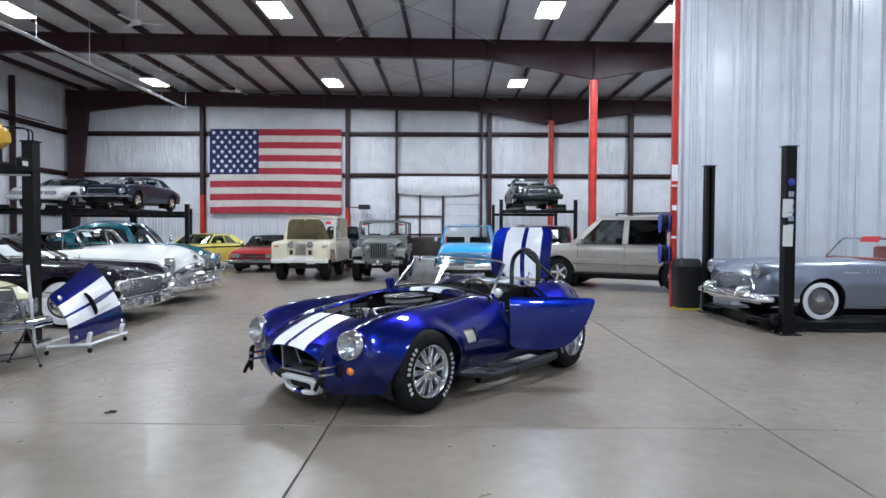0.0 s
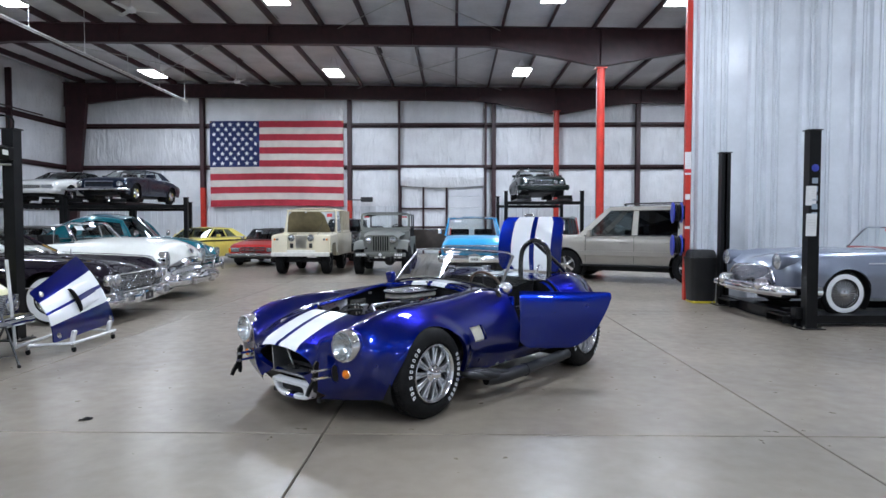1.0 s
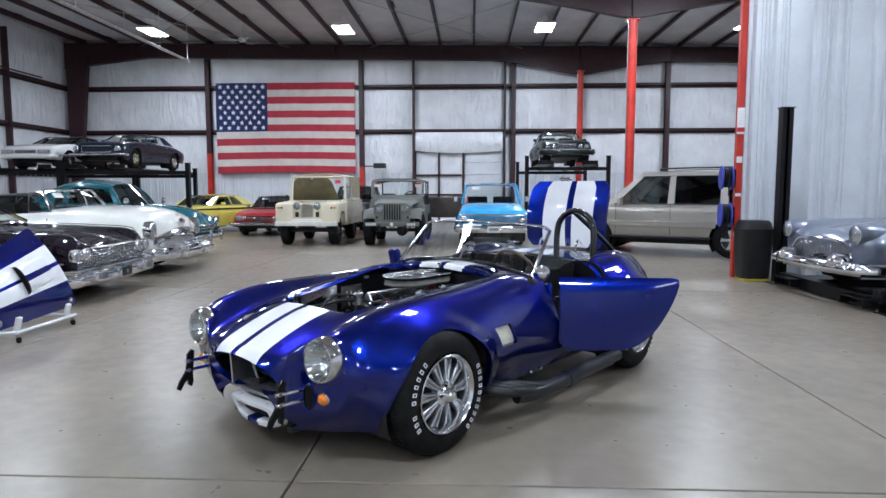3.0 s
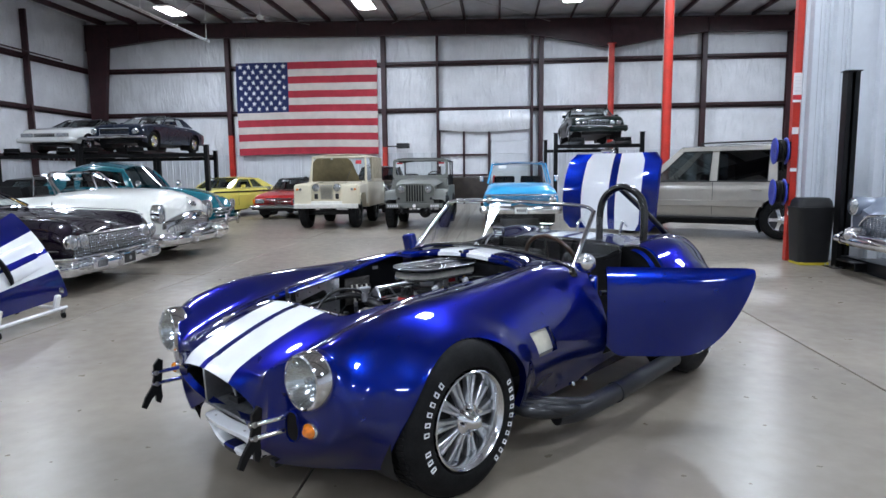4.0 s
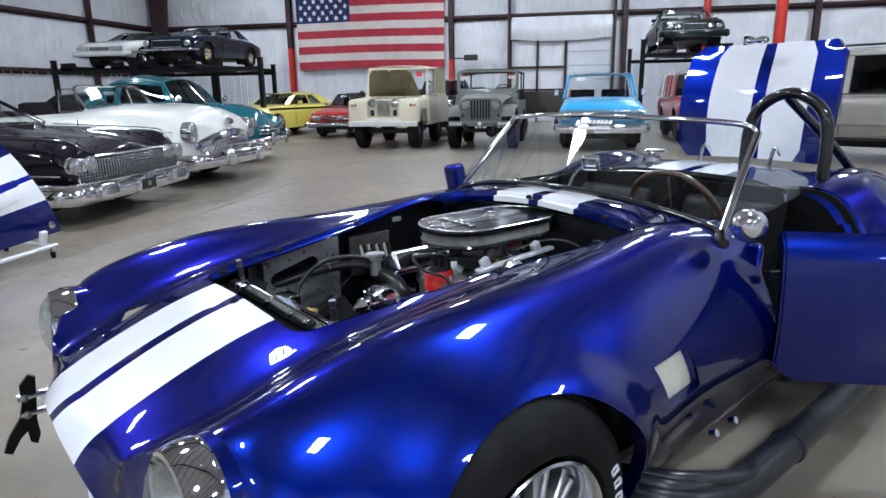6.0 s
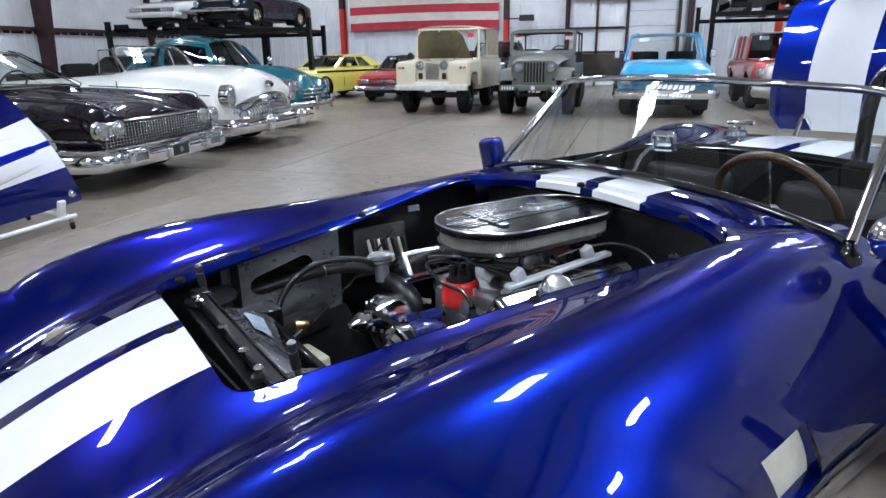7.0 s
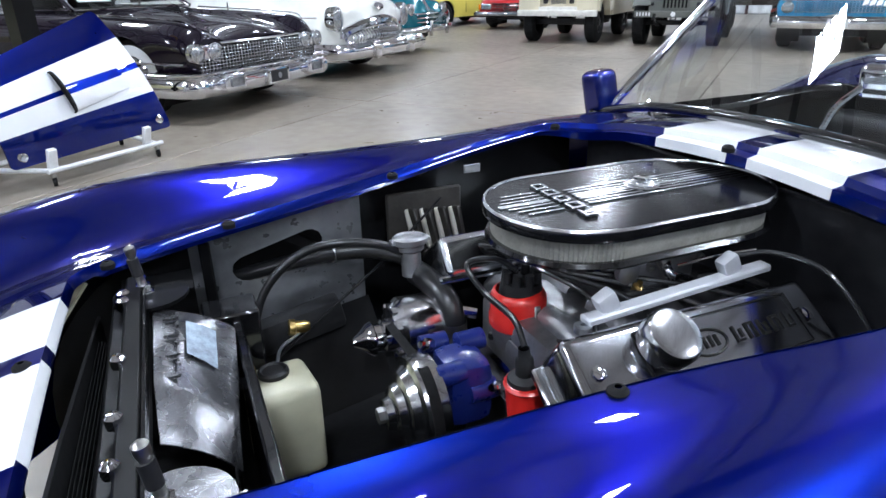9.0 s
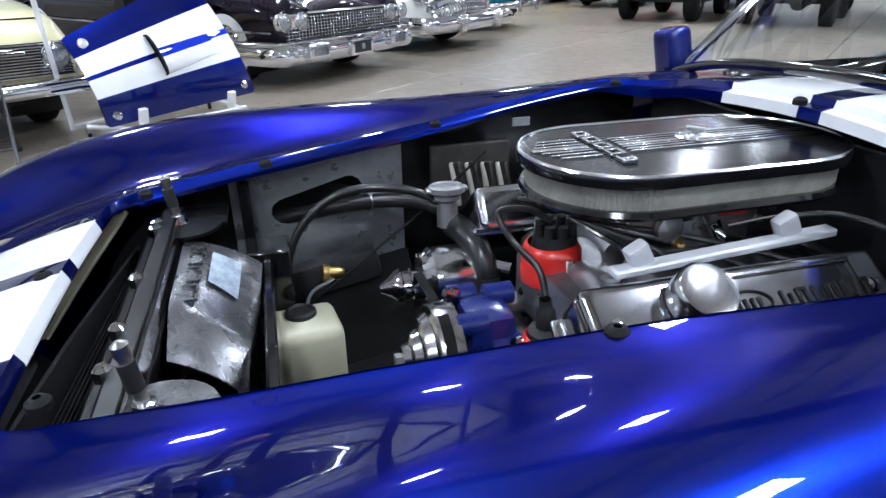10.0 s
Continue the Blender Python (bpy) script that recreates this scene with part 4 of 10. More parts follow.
    # wheels
    for a, r, wd, bo in ((0.012, 0.333, 0.25, 0.895), (2.286, 0.345, 0.30, 0.925)):
        for s in (1, -1):
            w_ = part("wheel", B(), "polished", car, "polished ten-spoke wheel on a raised white letter tyre")
            o = P(a, s * bo, r)
            ax = Vector((0, s, 0))
            t2 = wd
            prof = [(-0.03, 0.205), (0.0, 0.225), (0.004, 0.25), (-0.004, 0.285), (-0.022, 0.318), (-0.045, r - 0.006), (-0.06, r), (-t2 + 0.05, r), (-t2 + 0.02, 0.31), (-t2, 0.25), (-t2 + 0.03, 0.205)]
            prof = [(h, q * (r / 0.335) if q > 0.24 and q < r - 0.01 else q) for h, q in prof]
            ty = part("tyre", lathe(B(), o, ax, prof, 72), "rubber", w_)
            bm = B()
            for k in range(72):
                th = 2 * math.pi * k / 72
                for row, off in ((-0.075, 0), (-0.125, 0.5), (-0.175, 0)):
                    if -row > t2 - 0.04:
                        continue
                    tt = th + off * 2 * math.pi / 72
                    c = o + ax * row + Vector((math.cos(tt), 0, math.sin(tt))) * (r + 0.001)
                    box(bm, c, (0.007, 0.042, 0.019), (Matrix.Rotation(-tt, 3, "Y") @ Matrix.Rotation(0.25, 3, "X")))
            part("tread", bm, "rubber", ty)
            if s == 1:
                for st_, cnt, gap in ((0.82, 10, 6), (-2.2, 10, 99)):
                    for k in range(cnt):
                        if k == gap:
                            continue
                        tt = st_ - k * 0.15
                        bm = B()
                        c = o + ax * 0.003 + Vector((math.cos(tt), 0, math.sin(tt))) * (0.266 * r / 0.335)
                        R = Matrix.Rotation(-tt + math.pi / 2, 3, "Y")
                        for e in (-0.0075, 0.0075):
                            box(bm, c + R @ Vector((e, 0, 0)), (0.0042, 0.004, 0.026), R)
                        for e in (-0.011, 0.011):
                            box(bm, c + R @ Vector((0, 0, e)), (0.011, 0.004, 0.004), R)
                        part("sidewall_mark", bm, "white", ty)
            bm = B()
            lathe(bm, o, ax, [(-0.02, 0.2), (0.0, 0.212), (0.004, 0.207), (-0.008, 0.196), (-0.05, 0.188), (-0.1, 0.172), (-0.13, 0.165)], 56)
            part("rim", bm, "polished", w_)
            bm = B()
            lathe(bm, o, ax, [(-0.135, 0.17), (-0.13, 0.0)], 40)
            part("brake_disc", bm, "darkmetal", w_)
            for k in range(10):
                tt = 2 * math.pi * k / 10
                d0 = Vector((math.cos(tt), 0, math.sin(tt)))
                n_ = Vector((-math.sin(tt), 0, math.cos(tt)))
                bm = B()
                for sg in (1, -1):
                    lp = []
                    for q, off, hw, hd, oo in ((0.045, 0.006, 0.007, 0.018, -0.038), (0.10, 0.010, 0.0075, 0.016, -0.048), (0.14, 0.016, 0.0075, 0.015, -0.055), (0.182, 0.022, 0.009, 0.015, -0.064)):
                        c = o + d0 * q + n_ * off * sg + ax * oo
                        lp.append([c + n_ * hw + ax * hd * 0.7, c + n_ * hw * 0.5 + ax * hd, c - n_ * hw * 0.5 + ax * hd, c - n_ * hw + ax * hd * 0.7, c - n_ * hw - ax * hd, c + n_ * hw - ax * hd])
                    rings(bm, lp, True, True, True)
                lp = []
                for q, hw, oo in ((0.05, 0.012, -0.04), (0.12, 0.013, -0.052), (0.182, 0.022, -0.066)):
                    c = o + d0 * q + ax * oo
                    lp.append([c + n_ * hw, c - n_ * hw, c - n_ * hw - ax * 0.01, c + n_ * hw - ax * 0.01])
                rings(bm, lp, True, True, True)
                part("spoke", bm, "alu", w_)
            bm = B()
            lathe(bm, o, ax, [(-0.06, 0.07), (-0.02, 0.066), (-0.01, 0.055), (0.004, 0.04), (0.03, 0.03), (0.04, 0.018), (0.042, 0.0)], 28)
            for k in range(5):
                tt = 2 * math.pi * k / 5
                c = o + Vector((math.cos(tt), 0, math.sin(tt))) * 0.052
                cyl(bm, c - ax * 0.02, c + ax * 0.012, 0.009, n=6)
            part("hub", bm, "chrome", w_)

    # windscreen
    ws = part("windscreen", B(), "chrome", car, "low raked windscreen with a polished frame")
    SB = [(1.13, 0.655, 0.812), (1.12, 0.60, 0.838), (1.085, 0.35, 0.886), (1.055, 0.0, 0.908)]
    ST = [(1.44, 0.605, 1.115), (1.415, 0.55, 1.15), (1.335, 0.30, 1.168), (1.30, 0.0, 1.176)]
    base = [P(*q) for q in SB] + [P(q[0], -q[1], q[2]) for q in reversed(SB[:-1])]
    top = [P(*q) for q in ST] + [P(q[0], -q[1], q[2]) for q in reversed(ST[:-1])]
    sb, stp = spline(base, 8), spline(top, 8)
    bm = B()
    rings(bm, [[p * (1 - t) + q * t for p, q in zip(sb, stp)] for t in (0, 0.25, 0.5, 0.75, 1)], closed=False)
    gl = part("glass", bm, "glass", ws, "clear glass")
    gl.visible_shadow = False
    # white decal strips behind the upper edge of the glass
    dc = part("decal", B(), "paper", ws, "white decal with plain bars on the glass")
    for k in range(9):
        h_ = 0.03 if k == 0 else 0.019
        part("bar", box(B(), P(1.273 if k else 1.267, -0.052 + 0.0195 * k, 1.150 if k else 1.144), (0.002, 0.0135, h_), Euler((0.3, -0.78, 0)).to_matrix()), "paper", dc)
    for k in range(11):
        part("bar", box(B(), P(1.251, -0.024 + 0.0135 * k, 1.127), (0.002, 0.0095, 0.012), Euler((0.3, -0.78, 0)).to_matrix()), "paper", dc)
    part("top_rail", tube(B(), top, 0.011, 10), "chrome", ws)
    part("base_rail", tube(B(), [p + Vector((0, 0, 0.002)) for p in base], 0.012, 10), "blackgloss", ws)
    for s in (1, -1):
        part("post", tube(B(), [P(1.125, s * 0.66, 0.80), P(1.275, s * 0.632, 0.955), P(1.442, s * 0.604, 1.12)], 0.014, 10), "chrome", ws)
        part("post_foot", lathe(B(), P(1.115, s * 0.665, 0.80), Vector((0.1, 0, 1)), [(-0.02, 0.03), (0.0, 0.028), (0.01, 0.018), (0.03, 0.013)], 20), "blackgloss", ws)
        bm = B()
        q = [P(1.16, s * 0.672, 0.875), P(1.43, s * 0.63, 1.09), P(1.62, s * 0.70, 1.05), P(1.56, s * 0.72, 0.90), P(1.37, s * 0.70, 0.86)]
        bm.faces.new([bm.verts.new(p) for p in q])
        wg = part("wind_wing", bm, "glass", ws, "clear side wind deflector", smooth=False)
        wg.visible_shadow = False
    # mirrors
    mr = part("door_mirror", lathe(B(), P(1.08, 0.762, 0.864), Vector((1, 0.15, 0.15)), [(-0.045, 0.044), (-0.04, 0.052), (-0.02, 0.054), (0.02, 0.045), (0.045, 0.028), (0.055, 0.0)], 28), "chrome", car, "round chrome bullet mirror")
    part("stem", tube(B(), [P(1.08, 0.73, 0.82), P(1.08, 0.755, 0.855)], 0.012, 8), "chrome", mr)
    bm = B()
    box(bm, P(1.15, -0.69, 0.865), (0.075, 0.09, 0.145), Euler((0.12, 0.15, 0.1)).to_matrix(), bev=0.028, seg=4)
    part("passenger_mirror", bm, "cobrablue", car, "blue painted mirror housing")
    bm = B()
    box(bm, P(1.17, 0.095, 0.998), (0.03, 0.07, 0.062), Euler((0, 0.2, 0.25)).to_matrix(), bev=0.012, seg=3)
    rv = part("rear_view_mirror", bm, "chrome", car, "rear-view mirror on a short stalk")
    part("stalk", tube(B(), [P(1.10, 0.05, 0.91), P(1.12, 0.055, 0.95), P(1.155, 0.07, 0.985)], 0.007, 8), "chrome", rv)
    part("mirror_glass", box(B(), P(1.187, 0.097, 0.995), (0.003, 0.056, 0.048), Euler((0, 0.2, 0.25)).to_matrix()), "polished", rv)

    # cockpit
    bm = B()
    lp = []
    for z, k in ((0.84, 1.0), (0.5, 0.97), (0.24, 0.9)):
        lp.append([P(1.58 + (a - 1.58) * k, b * k, z) for a, b in outline(CK0, CK1, 30)])
    rings(bm, lp, True, False, True)
    part("cockpit_tub", bm, "interior", car, "black cockpit lining")
    bm = B()
    box(bm, P(1.2, 0, 0.76), (0.12, 1.1, 0.14), bev=0.04, seg=3)
    part("dashboard", bm, "interior", car)
    for s in (1, -1):
        bm = B()
        box(bm, P(1.70, s * 0.3, 0.38), (0.5, 0.42, 0.16), bev=0.06, seg=3)
        se = part("seat", bm, mat("black_leather", (0.007, 0.007, 0.008), 0.5, spec=0.25, bump=0.05, bscale=150), car, "black leather bucket seat")
        bm = B()
        box(bm, P(1.88, s * 0.3, 0.57), (0.13, 0.42, 0.46), Euler((0, -0.22, 0)).to_matrix(), bev=0.06, seg=3)
        part("backrest", bm, se.data.materials[0], se)
    sw = part("steering_wheel", B(), "black", car, "wood-rimmed steering wheel with dark spokes")
    c = P(1.40, 0.335, 0.80)
    ax = Vector((-0.9, 0, 0.42)).normalized()
    d, s1, u1 = basis(ax)
    ring = [c + (s1 * math.cos(t) + u1 * math.sin(t)) * 0.185 for t in (2 * math.pi * i / 40 for i in range(41))]
    part("rim", tube(B(), ring, 0.013, 10, 0, False), mat("varnished_walnut", (0.06, 0.026, 0.012), 0.3, coat=0.6), sw)
    bm = B()
    for k in range(3):
        t = math.pi / 2 + k * 2 * math.pi / 3
        cyl(bm, c - ax * 0.03, c + (s1 * math.cos(t) + u1 * math.sin(t)) * 0.18, 0.008, n=8)
    cyl(bm, c, c - ax * 0.25, 0.02, n=12)
    part("spokes", bm, "polished", sw)
    # roll hoop
    hp = part("roll_hoop", tube(B(), [P(2.08, 0.27, 0.80), P(2.09, 0.27, 1.08), P(2.10, 0.315, 1.195), P(2.10, 0.432, 1.25), P(2.10, 0.55, 1.195), P(2.09, 0.60, 1.08), P(2.08, 0.60, 0.80)], 0.025, 16), "blackgloss", car, "black tubular roll hoop behind the driver")
    part("brace", tube(B(), [P(2.10, 0.40, 1.25), P(2.35, 0.52, 1.03), P(2.52, 0.58, 0.88)], 0.02, 14), "blackgloss", hp)
    # chrome fuel filler and hinge fittings
    part("fuel_filler", lathe(B(), P(2.27, -0.33, 0.895), Vector((0, 0, 1)), [(-0.02, 0.05), (0.015, 0.047), (0.022, 0.036), (0.036, 0.032), (0.04, 0.0)], 28), "chrome", car, "chrome quick fuel filler")
    part("filler_lever", cyl(B(), P(2.27, -0.37, 0.945), P(2.27, -0.25, 0.95), 0.009, n=10), "chrome", car)
    # boot lid standing open
    lid = part("boot_lid", B(), "cobrablue", car, "raised blue boot lid with twin white stripes")
    lid.data.materials.append(M["white"])
    bm = B()

    def lidpt(u, v):
        h = v
        hw = (0.37 + 0.02 * math.sin(math.pi * v)) * (1 if 0.1 < v < 0.9 else 1 - 0.13 * (abs(v - 0.5) * 2 - 0.8) / 0.2)
        bs = [-1, -0.8, -0.635, -0.45, -0.25, -0.08, 0.08, 0.25, 0.45, 0.635, 0.8, 1]
        x = bs[round(u * 11)]
        b = 0.045 + x * (hw + 0.018)
        return P(2.60 + 0.10 * h - 0.07 * x * x - 0.05 * (1 - 4 * (v - 0.5) ** 2) + 0.05, b, 0.90 + 0.60 * h)
    panel_grid(bm, lidpt, 11, 20, mi=lambda u, v: 1 if round(u * 11 - 0.5) in (2, 3, 4, 6, 7, 8) else 0)
    solid(bm, -0.02)
    bm.to_mesh(lid.data)
    bm.free()
    lid.data.polygons.foreach_set("use_smooth", [True] * len(lid.data.polygons))
    lid.data.set_sharp_from_angle(angle=radians(45))
    part("latch", lathe(B(), P(2.66, 0.0, 1.515), Vector((0, 1, 0)), [(-0.06, 0.012), (-0.03, 0.022), (0, 0.014), (0.03, 0.022), (0.06, 0.012)], 12), "chrome", lid)
    for b in (-0.18, 0.2):
        part("hinge", tube(B(), [P(2.50, b, 0.88), P(2.55, b, 0.97), P(2.62, b, 0.93)], 0.01, 8), "chrome", lid)
    # open door
    dr = part("door", B(), "cobrablue", car, "blue door swung open")
    bm = B()
    hx, hy = 1.25, 0.80
    dx, dy = 0.695, 0.719

    def doorpt(u, v):
        s = u * 0.815
        zb = 0.335 + 0.06 * (1 - min(1, u / 0.12)) ** 2 + 0.425 * max(0, (u - 0.46) / 0.54) ** 2.5
        zt = 0.80 - 0.012 * u
        z = zb + (zt - zb) * v
        o = 0.05 * math.sin(math.pi * (0.15 + 0.70 * (z - 0.28) / 0.52)) - 0.03 + 0.018 * math.sin(math.pi * u) - 0.03 * max(0.0, (v - 0.84) / 0.16) ** 2.2 * (1 - u ** 6)
        return P(hx + dx * s - dy * o, hy + dy * s + dx * o, z)
    panel_grid(bm, doorpt, 36, 30)
    solid(bm, 0.045)
    bmesh.ops.bevel(bm, geom=[e for e in bm.edges if len(e.link_faces) == 2 and e.calc_face_angle() > 0.9], offset=0.008, segments=2, affect="EDGES")
    bm.to_mesh(dr.data)
    bm.free()
    dr.data.polygons.foreach_set("use_smooth", [True] * len(dr.data.polygons))
    dr.data.set_sharp_from_angle(angle=radians(50))
    for zz in (0.42, 0.68):
        part("hinge", cyl(B(), P(1.23, 0.78, zz), P(1.27, 0.80, zz), 0.015, n=8), "black", dr)
    bm = B()
    box(bm, P(1.245, 0.72, 0.55), (0.03, 0.06, 0.45), bev=0.01)
    part("door_jamb", bm, "cobrablue", car)
    # bulkhead behind the seats closes the rear quarters
    bm = B()
    rim = [(b, z) for b, z in body_row(1.945) if z > 0.2 and b > 0.45]
    ring = [P(1.945, s * (b - 0.012) + 0.03, z - 0.004) for s, seq in ((1, rim), (-1, rim[::-1])) for b, z in seq]
    bm.faces.new([bm.verts.new(p) for p in ring])
    solid(bm, 0.012)
    part("rear_bulkhead", bm, "interior", car)
    # painted door shut behind the opening
    bm = B()
    shut = [(b, z) for b, z in body_row(1.95) if z > 0.36 and b > 0.6]
    lo = [P(1.955, b + 0.03, z) for b, z in shut]
    hi = [P(1.92, b - 0.03, z - (0.03 if z > 0.75 else 0)) for b, z in shut]
    lo, hi = [bm.verts.new(p) for p in lo], [bm.verts.new(p) for p in hi]
    for k in range(len(lo) - 1):
        bm.faces.new((lo[k], hi[k], hi[k + 1], lo[k + 1]))
    part("door_shut", bm, "cobrablue", car)
    return car


ROADSTER = roadster()


# ---- the roadster's engine bay ----
def engine_bay(car):
    bx = lambda a, b, z, s, rot=None, bev=0.004, seg=1: box(B(), P(a, b, z), s, rot, bev, seg)
    black_hose = mat("black_rubber_hose", (0.012, 0.012, 0.013), 0.3, coat=0.2)
    engine_blue = mat("engine_blue_paint", (0.008, 0.02, 0.16), 0.28, coat=0.5, bump=0.08)
    red_cap = mat("red_ignition_plastic", (0.6, 0.02, 0.015), 0.3, coat=0.3)
    cast = mat("cast_aluminium", (0.36, 0.36, 0.37), 0.42, 0.9, vary=0.15, scale=12, bump=0.1, bscale=120)
    greysheet = mat("worn_grey_sheet", (0.17, 0.17, 0.178), 0.27, 0.75, vary=0.3, scale=7, bump=0.25, bscale=14)
    milky = mat("yellowed_white_plastic", (0.55, 0.53, 0.38), 0.4, vary=0.08, scale=5)
    paper_el = mat("pleated_filter_paper", (0.27, 0.26, 0.23), 0.85, vary=0.15, scale=30)
    sheet = mat("dull_grey_sheet", (0.36, 0.37, 0.39), 0.3, 0.7, vary=0.22, scale=5, bump=0.05, bscale=30, rvary=0.3)
    whitealu = mat("pale_cast_alloy", (0.62, 0.63, 0.66), 0.42, 0.35, vary=0.06, scale=12, bump=0.05, bscale=150)
    # linings of the bay
    part("firewall", bx(0.985, 0, 0.52, (0.02, 1.0, 0.60)), mat("satin_black_sheet", (0.03, 0.03, 0.034), 0.35, 0.5, vary=0.3, scale=5), car, "dark satin metal firewall")
    for s in (1, -1):
        bm = B()
        panel_grid(bm, lambda u, v: P(0.02 + 0.95 * u, s * (0.50 + 0.08 * u - 0.06 * (1 - v)), 0.24 + (0.50 + 0.10 * u) * v), 12, 8)
        part("inner_wing", bm, "black", car)
    bm = B()
    # far side sheet with its long slot
    hole = lambda a, z: ((a - 0.145) * math.cos(0.27) + (z - 0.645) * math.sin(0.27), -(a - 0.145) * math.sin(0.27) + (z - 0.645) * math.cos(0.27))
    nu, nv = 30, 26

    def slot(a, z):
        x, y = hole(a, z)
        return math.hypot(max(0, abs(x) - 0.072), y) - 0.028
    gr = [[(P(-0.03 + 0.36 * i / nu, -0.43, 0.33 + 0.39 * j / nv + 0.03 * i / nu), -0.03 + 0.36 * i / nu, 0.33 + 0.39 * j / nv + 0.03 * i / nu) for j in range(nv + 1)] for i in range(nu + 1)]
    for i in range(nu):
        for j in range(nv):
            poly = clip([gr[i][j], gr[i + 1][j], gr[i + 1][j + 1], gr[i][j + 1]], slot)
            if len(poly) > 2:
                bm.faces.new([bm.verts.new(q[0]) for q in poly])
    bmesh.ops.remove_doubles(bm, verts=bm.verts, dist=1e-5)
    solid(bm, 0.003)
    part("side_sheet", bm, sheet, car, "dull aluminium sheet with a slot for the hose")
    part("side_sheet_stay", bx(0.0, -0.40, 0.56, (0.022, 0.02, 0.3)), "black", car)
    bm = B()
    panel_grid(bm, lambda u, v: P(0.05 + 0.28 * u, -0.405 + 0.2 * v, 0.47 - 0.12 * v + 0.05 * u), 6, 6)
    part("lower_sheet", bm, "black", car)
    # louvred vent seen from inside; slots are painted pale for light coming through
    lv = part("louvre_panel", bx(0.50, -0.475, 0.645, (0.19, 0.012, 0.165)), mat("dusty_black_panel", (0.032, 0.028, 0.024), 0.5, vary=0.3, scale=12), car, "dusty black panel with four louvre slots painted pale as light")
    for k in range(4):
        part("slot", bx(0.462 + k * 0.037, -0.464, 0.635 - k * 0.001, (0.013, 0.012, 0.105 - 0.004 * k), Euler((0.1, 0.16, 0)).to_matrix(), 0.003), mat("painted_louvre_light", (0.62, 0.58, 0.5), 0.45) if k == 0 else bpy.data.materials["painted_louvre_light"], lv)
        part("louvre_lip", bx(0.474 + k * 0.037, -0.458, 0.635 - k * 0.001, (0.012, 0.022, 0.112 - 0.004 * k), Euler((0.1, 0.16, 0.5)).to_matrix(), 0.003), bpy.data.materials["dusty_black_panel"], lv)
    # radiator pack
    rad = part("radiator", bx(-0.165, 0, 0.49, (0.06, 0.60, 0.36), Euler((0, -0.18, 0)).to_matrix()), "black", car, "black radiator core leaning forward")
    part("top_rail", bx(-0.125, 0.0, 0.685, (0.028, 0.64, 0.022)), "black", rad)
    part("rail_flange", bx(-0.108, 0.0, 0.672, (0.004, 0.64, 0.05)), "blackgloss", rad)
    for b in (-0.24, -0.21, -0.02, 0.12, 0.21):
        part("bolt", lathe(B(), P(-0.14, b, 0.698), Vector((0, 0, 1)), [(-0.01, 0.011), (0.004, 0.011), (0.008, 0.007), (0.009, 0)], 8), "chrome", rad)
    # bare inner side of the nose, with its pale sawn edge
    edge = lambda u: (-0.205 - 0.16 * u, -0.335 + 0.09 * u, 0.692 - 0.19 * u)
    bm = B()
    panel_grid(bm, lambda u, v: P(edge(u)[0] - 0.26 * v, edge(u)[1] + 0.02 * v, edge(u)[2] - 0.03 * v), 10, 8)
    solid(bm, 0.005)
    part("nose_baffle", bm, mat("tan_fibreboard", (0.36, 0.315, 0.23), 0.7, vary=0.15, scale=14), car, "bare tan panel inside the nose")
    part("baffle_edge", tube(B(), [P(*edge(q / 5)) for q in range(6)], 0.0045, 6), milky, car)
    bm = B()
    bm.faces.new([bm.verts.new(P(-0.200, b, z)) for b, z in ((-0.33, 0.46), (0.34, 0.46), (0.34, 0.712), (0.12, 0.69), (-0.33, 0.625))])
    solid(bm, 0.005)
    sc = part("radiator_face", bm, "interior", car, "black ribbed radiator face", smooth=False)
    for k in range(12):
        part("rib", bx(-0.200 + 0.004 * k, 0.04, 0.645 - 0.002 * k, (0.0014, 0.56, 0.006), Euler((0.08, 0, 0)).to_matrix(), 0), "interior", sc)
    bm = B()
    box(bm, P(-0.42, 0, 0.46), (0.22, 0.66, 0.012), Euler((0, 0.9, 0)).to_matrix())
    part("duct_roof", bm, "black", car)

    def shroud_pt(u, v):
        b = (-0.235 + 0.33 * u) * (1 - 0.12 * v) + 0.015 * v
        z = 0.667 - 0.03 * v - 0.06 * v * v * (0.4 + 0.6 * u) - 0.18 * max(0, u - 0.72) ** 1.2 + 0.012 * math.sin(5.5 * u + 2.5 * v) * v
        return P(-0.10 + 0.125 * v * (1 - 0.25 * u), b, z)
    bm = B()
    panel_grid(bm, shroud_pt, 26, 16)
    solid(bm, 0.003)
    sh = part("fan_shroud", bm, greysheet, car, "dented grey metal fan shroud with a paper label")
    bm = B()
    panel_grid(bm, lambda u, v: P(0.018 - 0.035 * u - 0.02 * v * (1 - u), -0.10 + 0.23 * u, 0.60 - 0.02 * u - 0.2 * v), 10, 6)
    part("shroud_skirt", bm, greysheet, sh)
    bm = B()
    panel_grid(bm, lambda u, v: shroud_pt(0.14 + 0.30 * u, 0.40 + 0.36 * v) + Vector((-0.001, 0, 0.006)), 8, 6)
    part("label", bm, mat("pale_blue_label", (0.30, 0.37, 0.44), 0.5, vary=0.25, scale=60), sh, "pale blue printed label", smooth=False)
    bm = B()
    for k in range(7):
        c = shroud_pt(0.1 + 0.09 * k, 0.22)
        for dx_, dy_, sx, sy in ((-0.010, 0, 0.004, 0.018), (0.010, 0, 0.004, 0.018), (0, 0.008 * (-1) ** k, 0.02, 0.004)):
            box(bm, c + Vector((dx_, dy_, 0.002)), (sx, sy, 0.004))
    part("embossed_bars", bm, greysheet, sh)
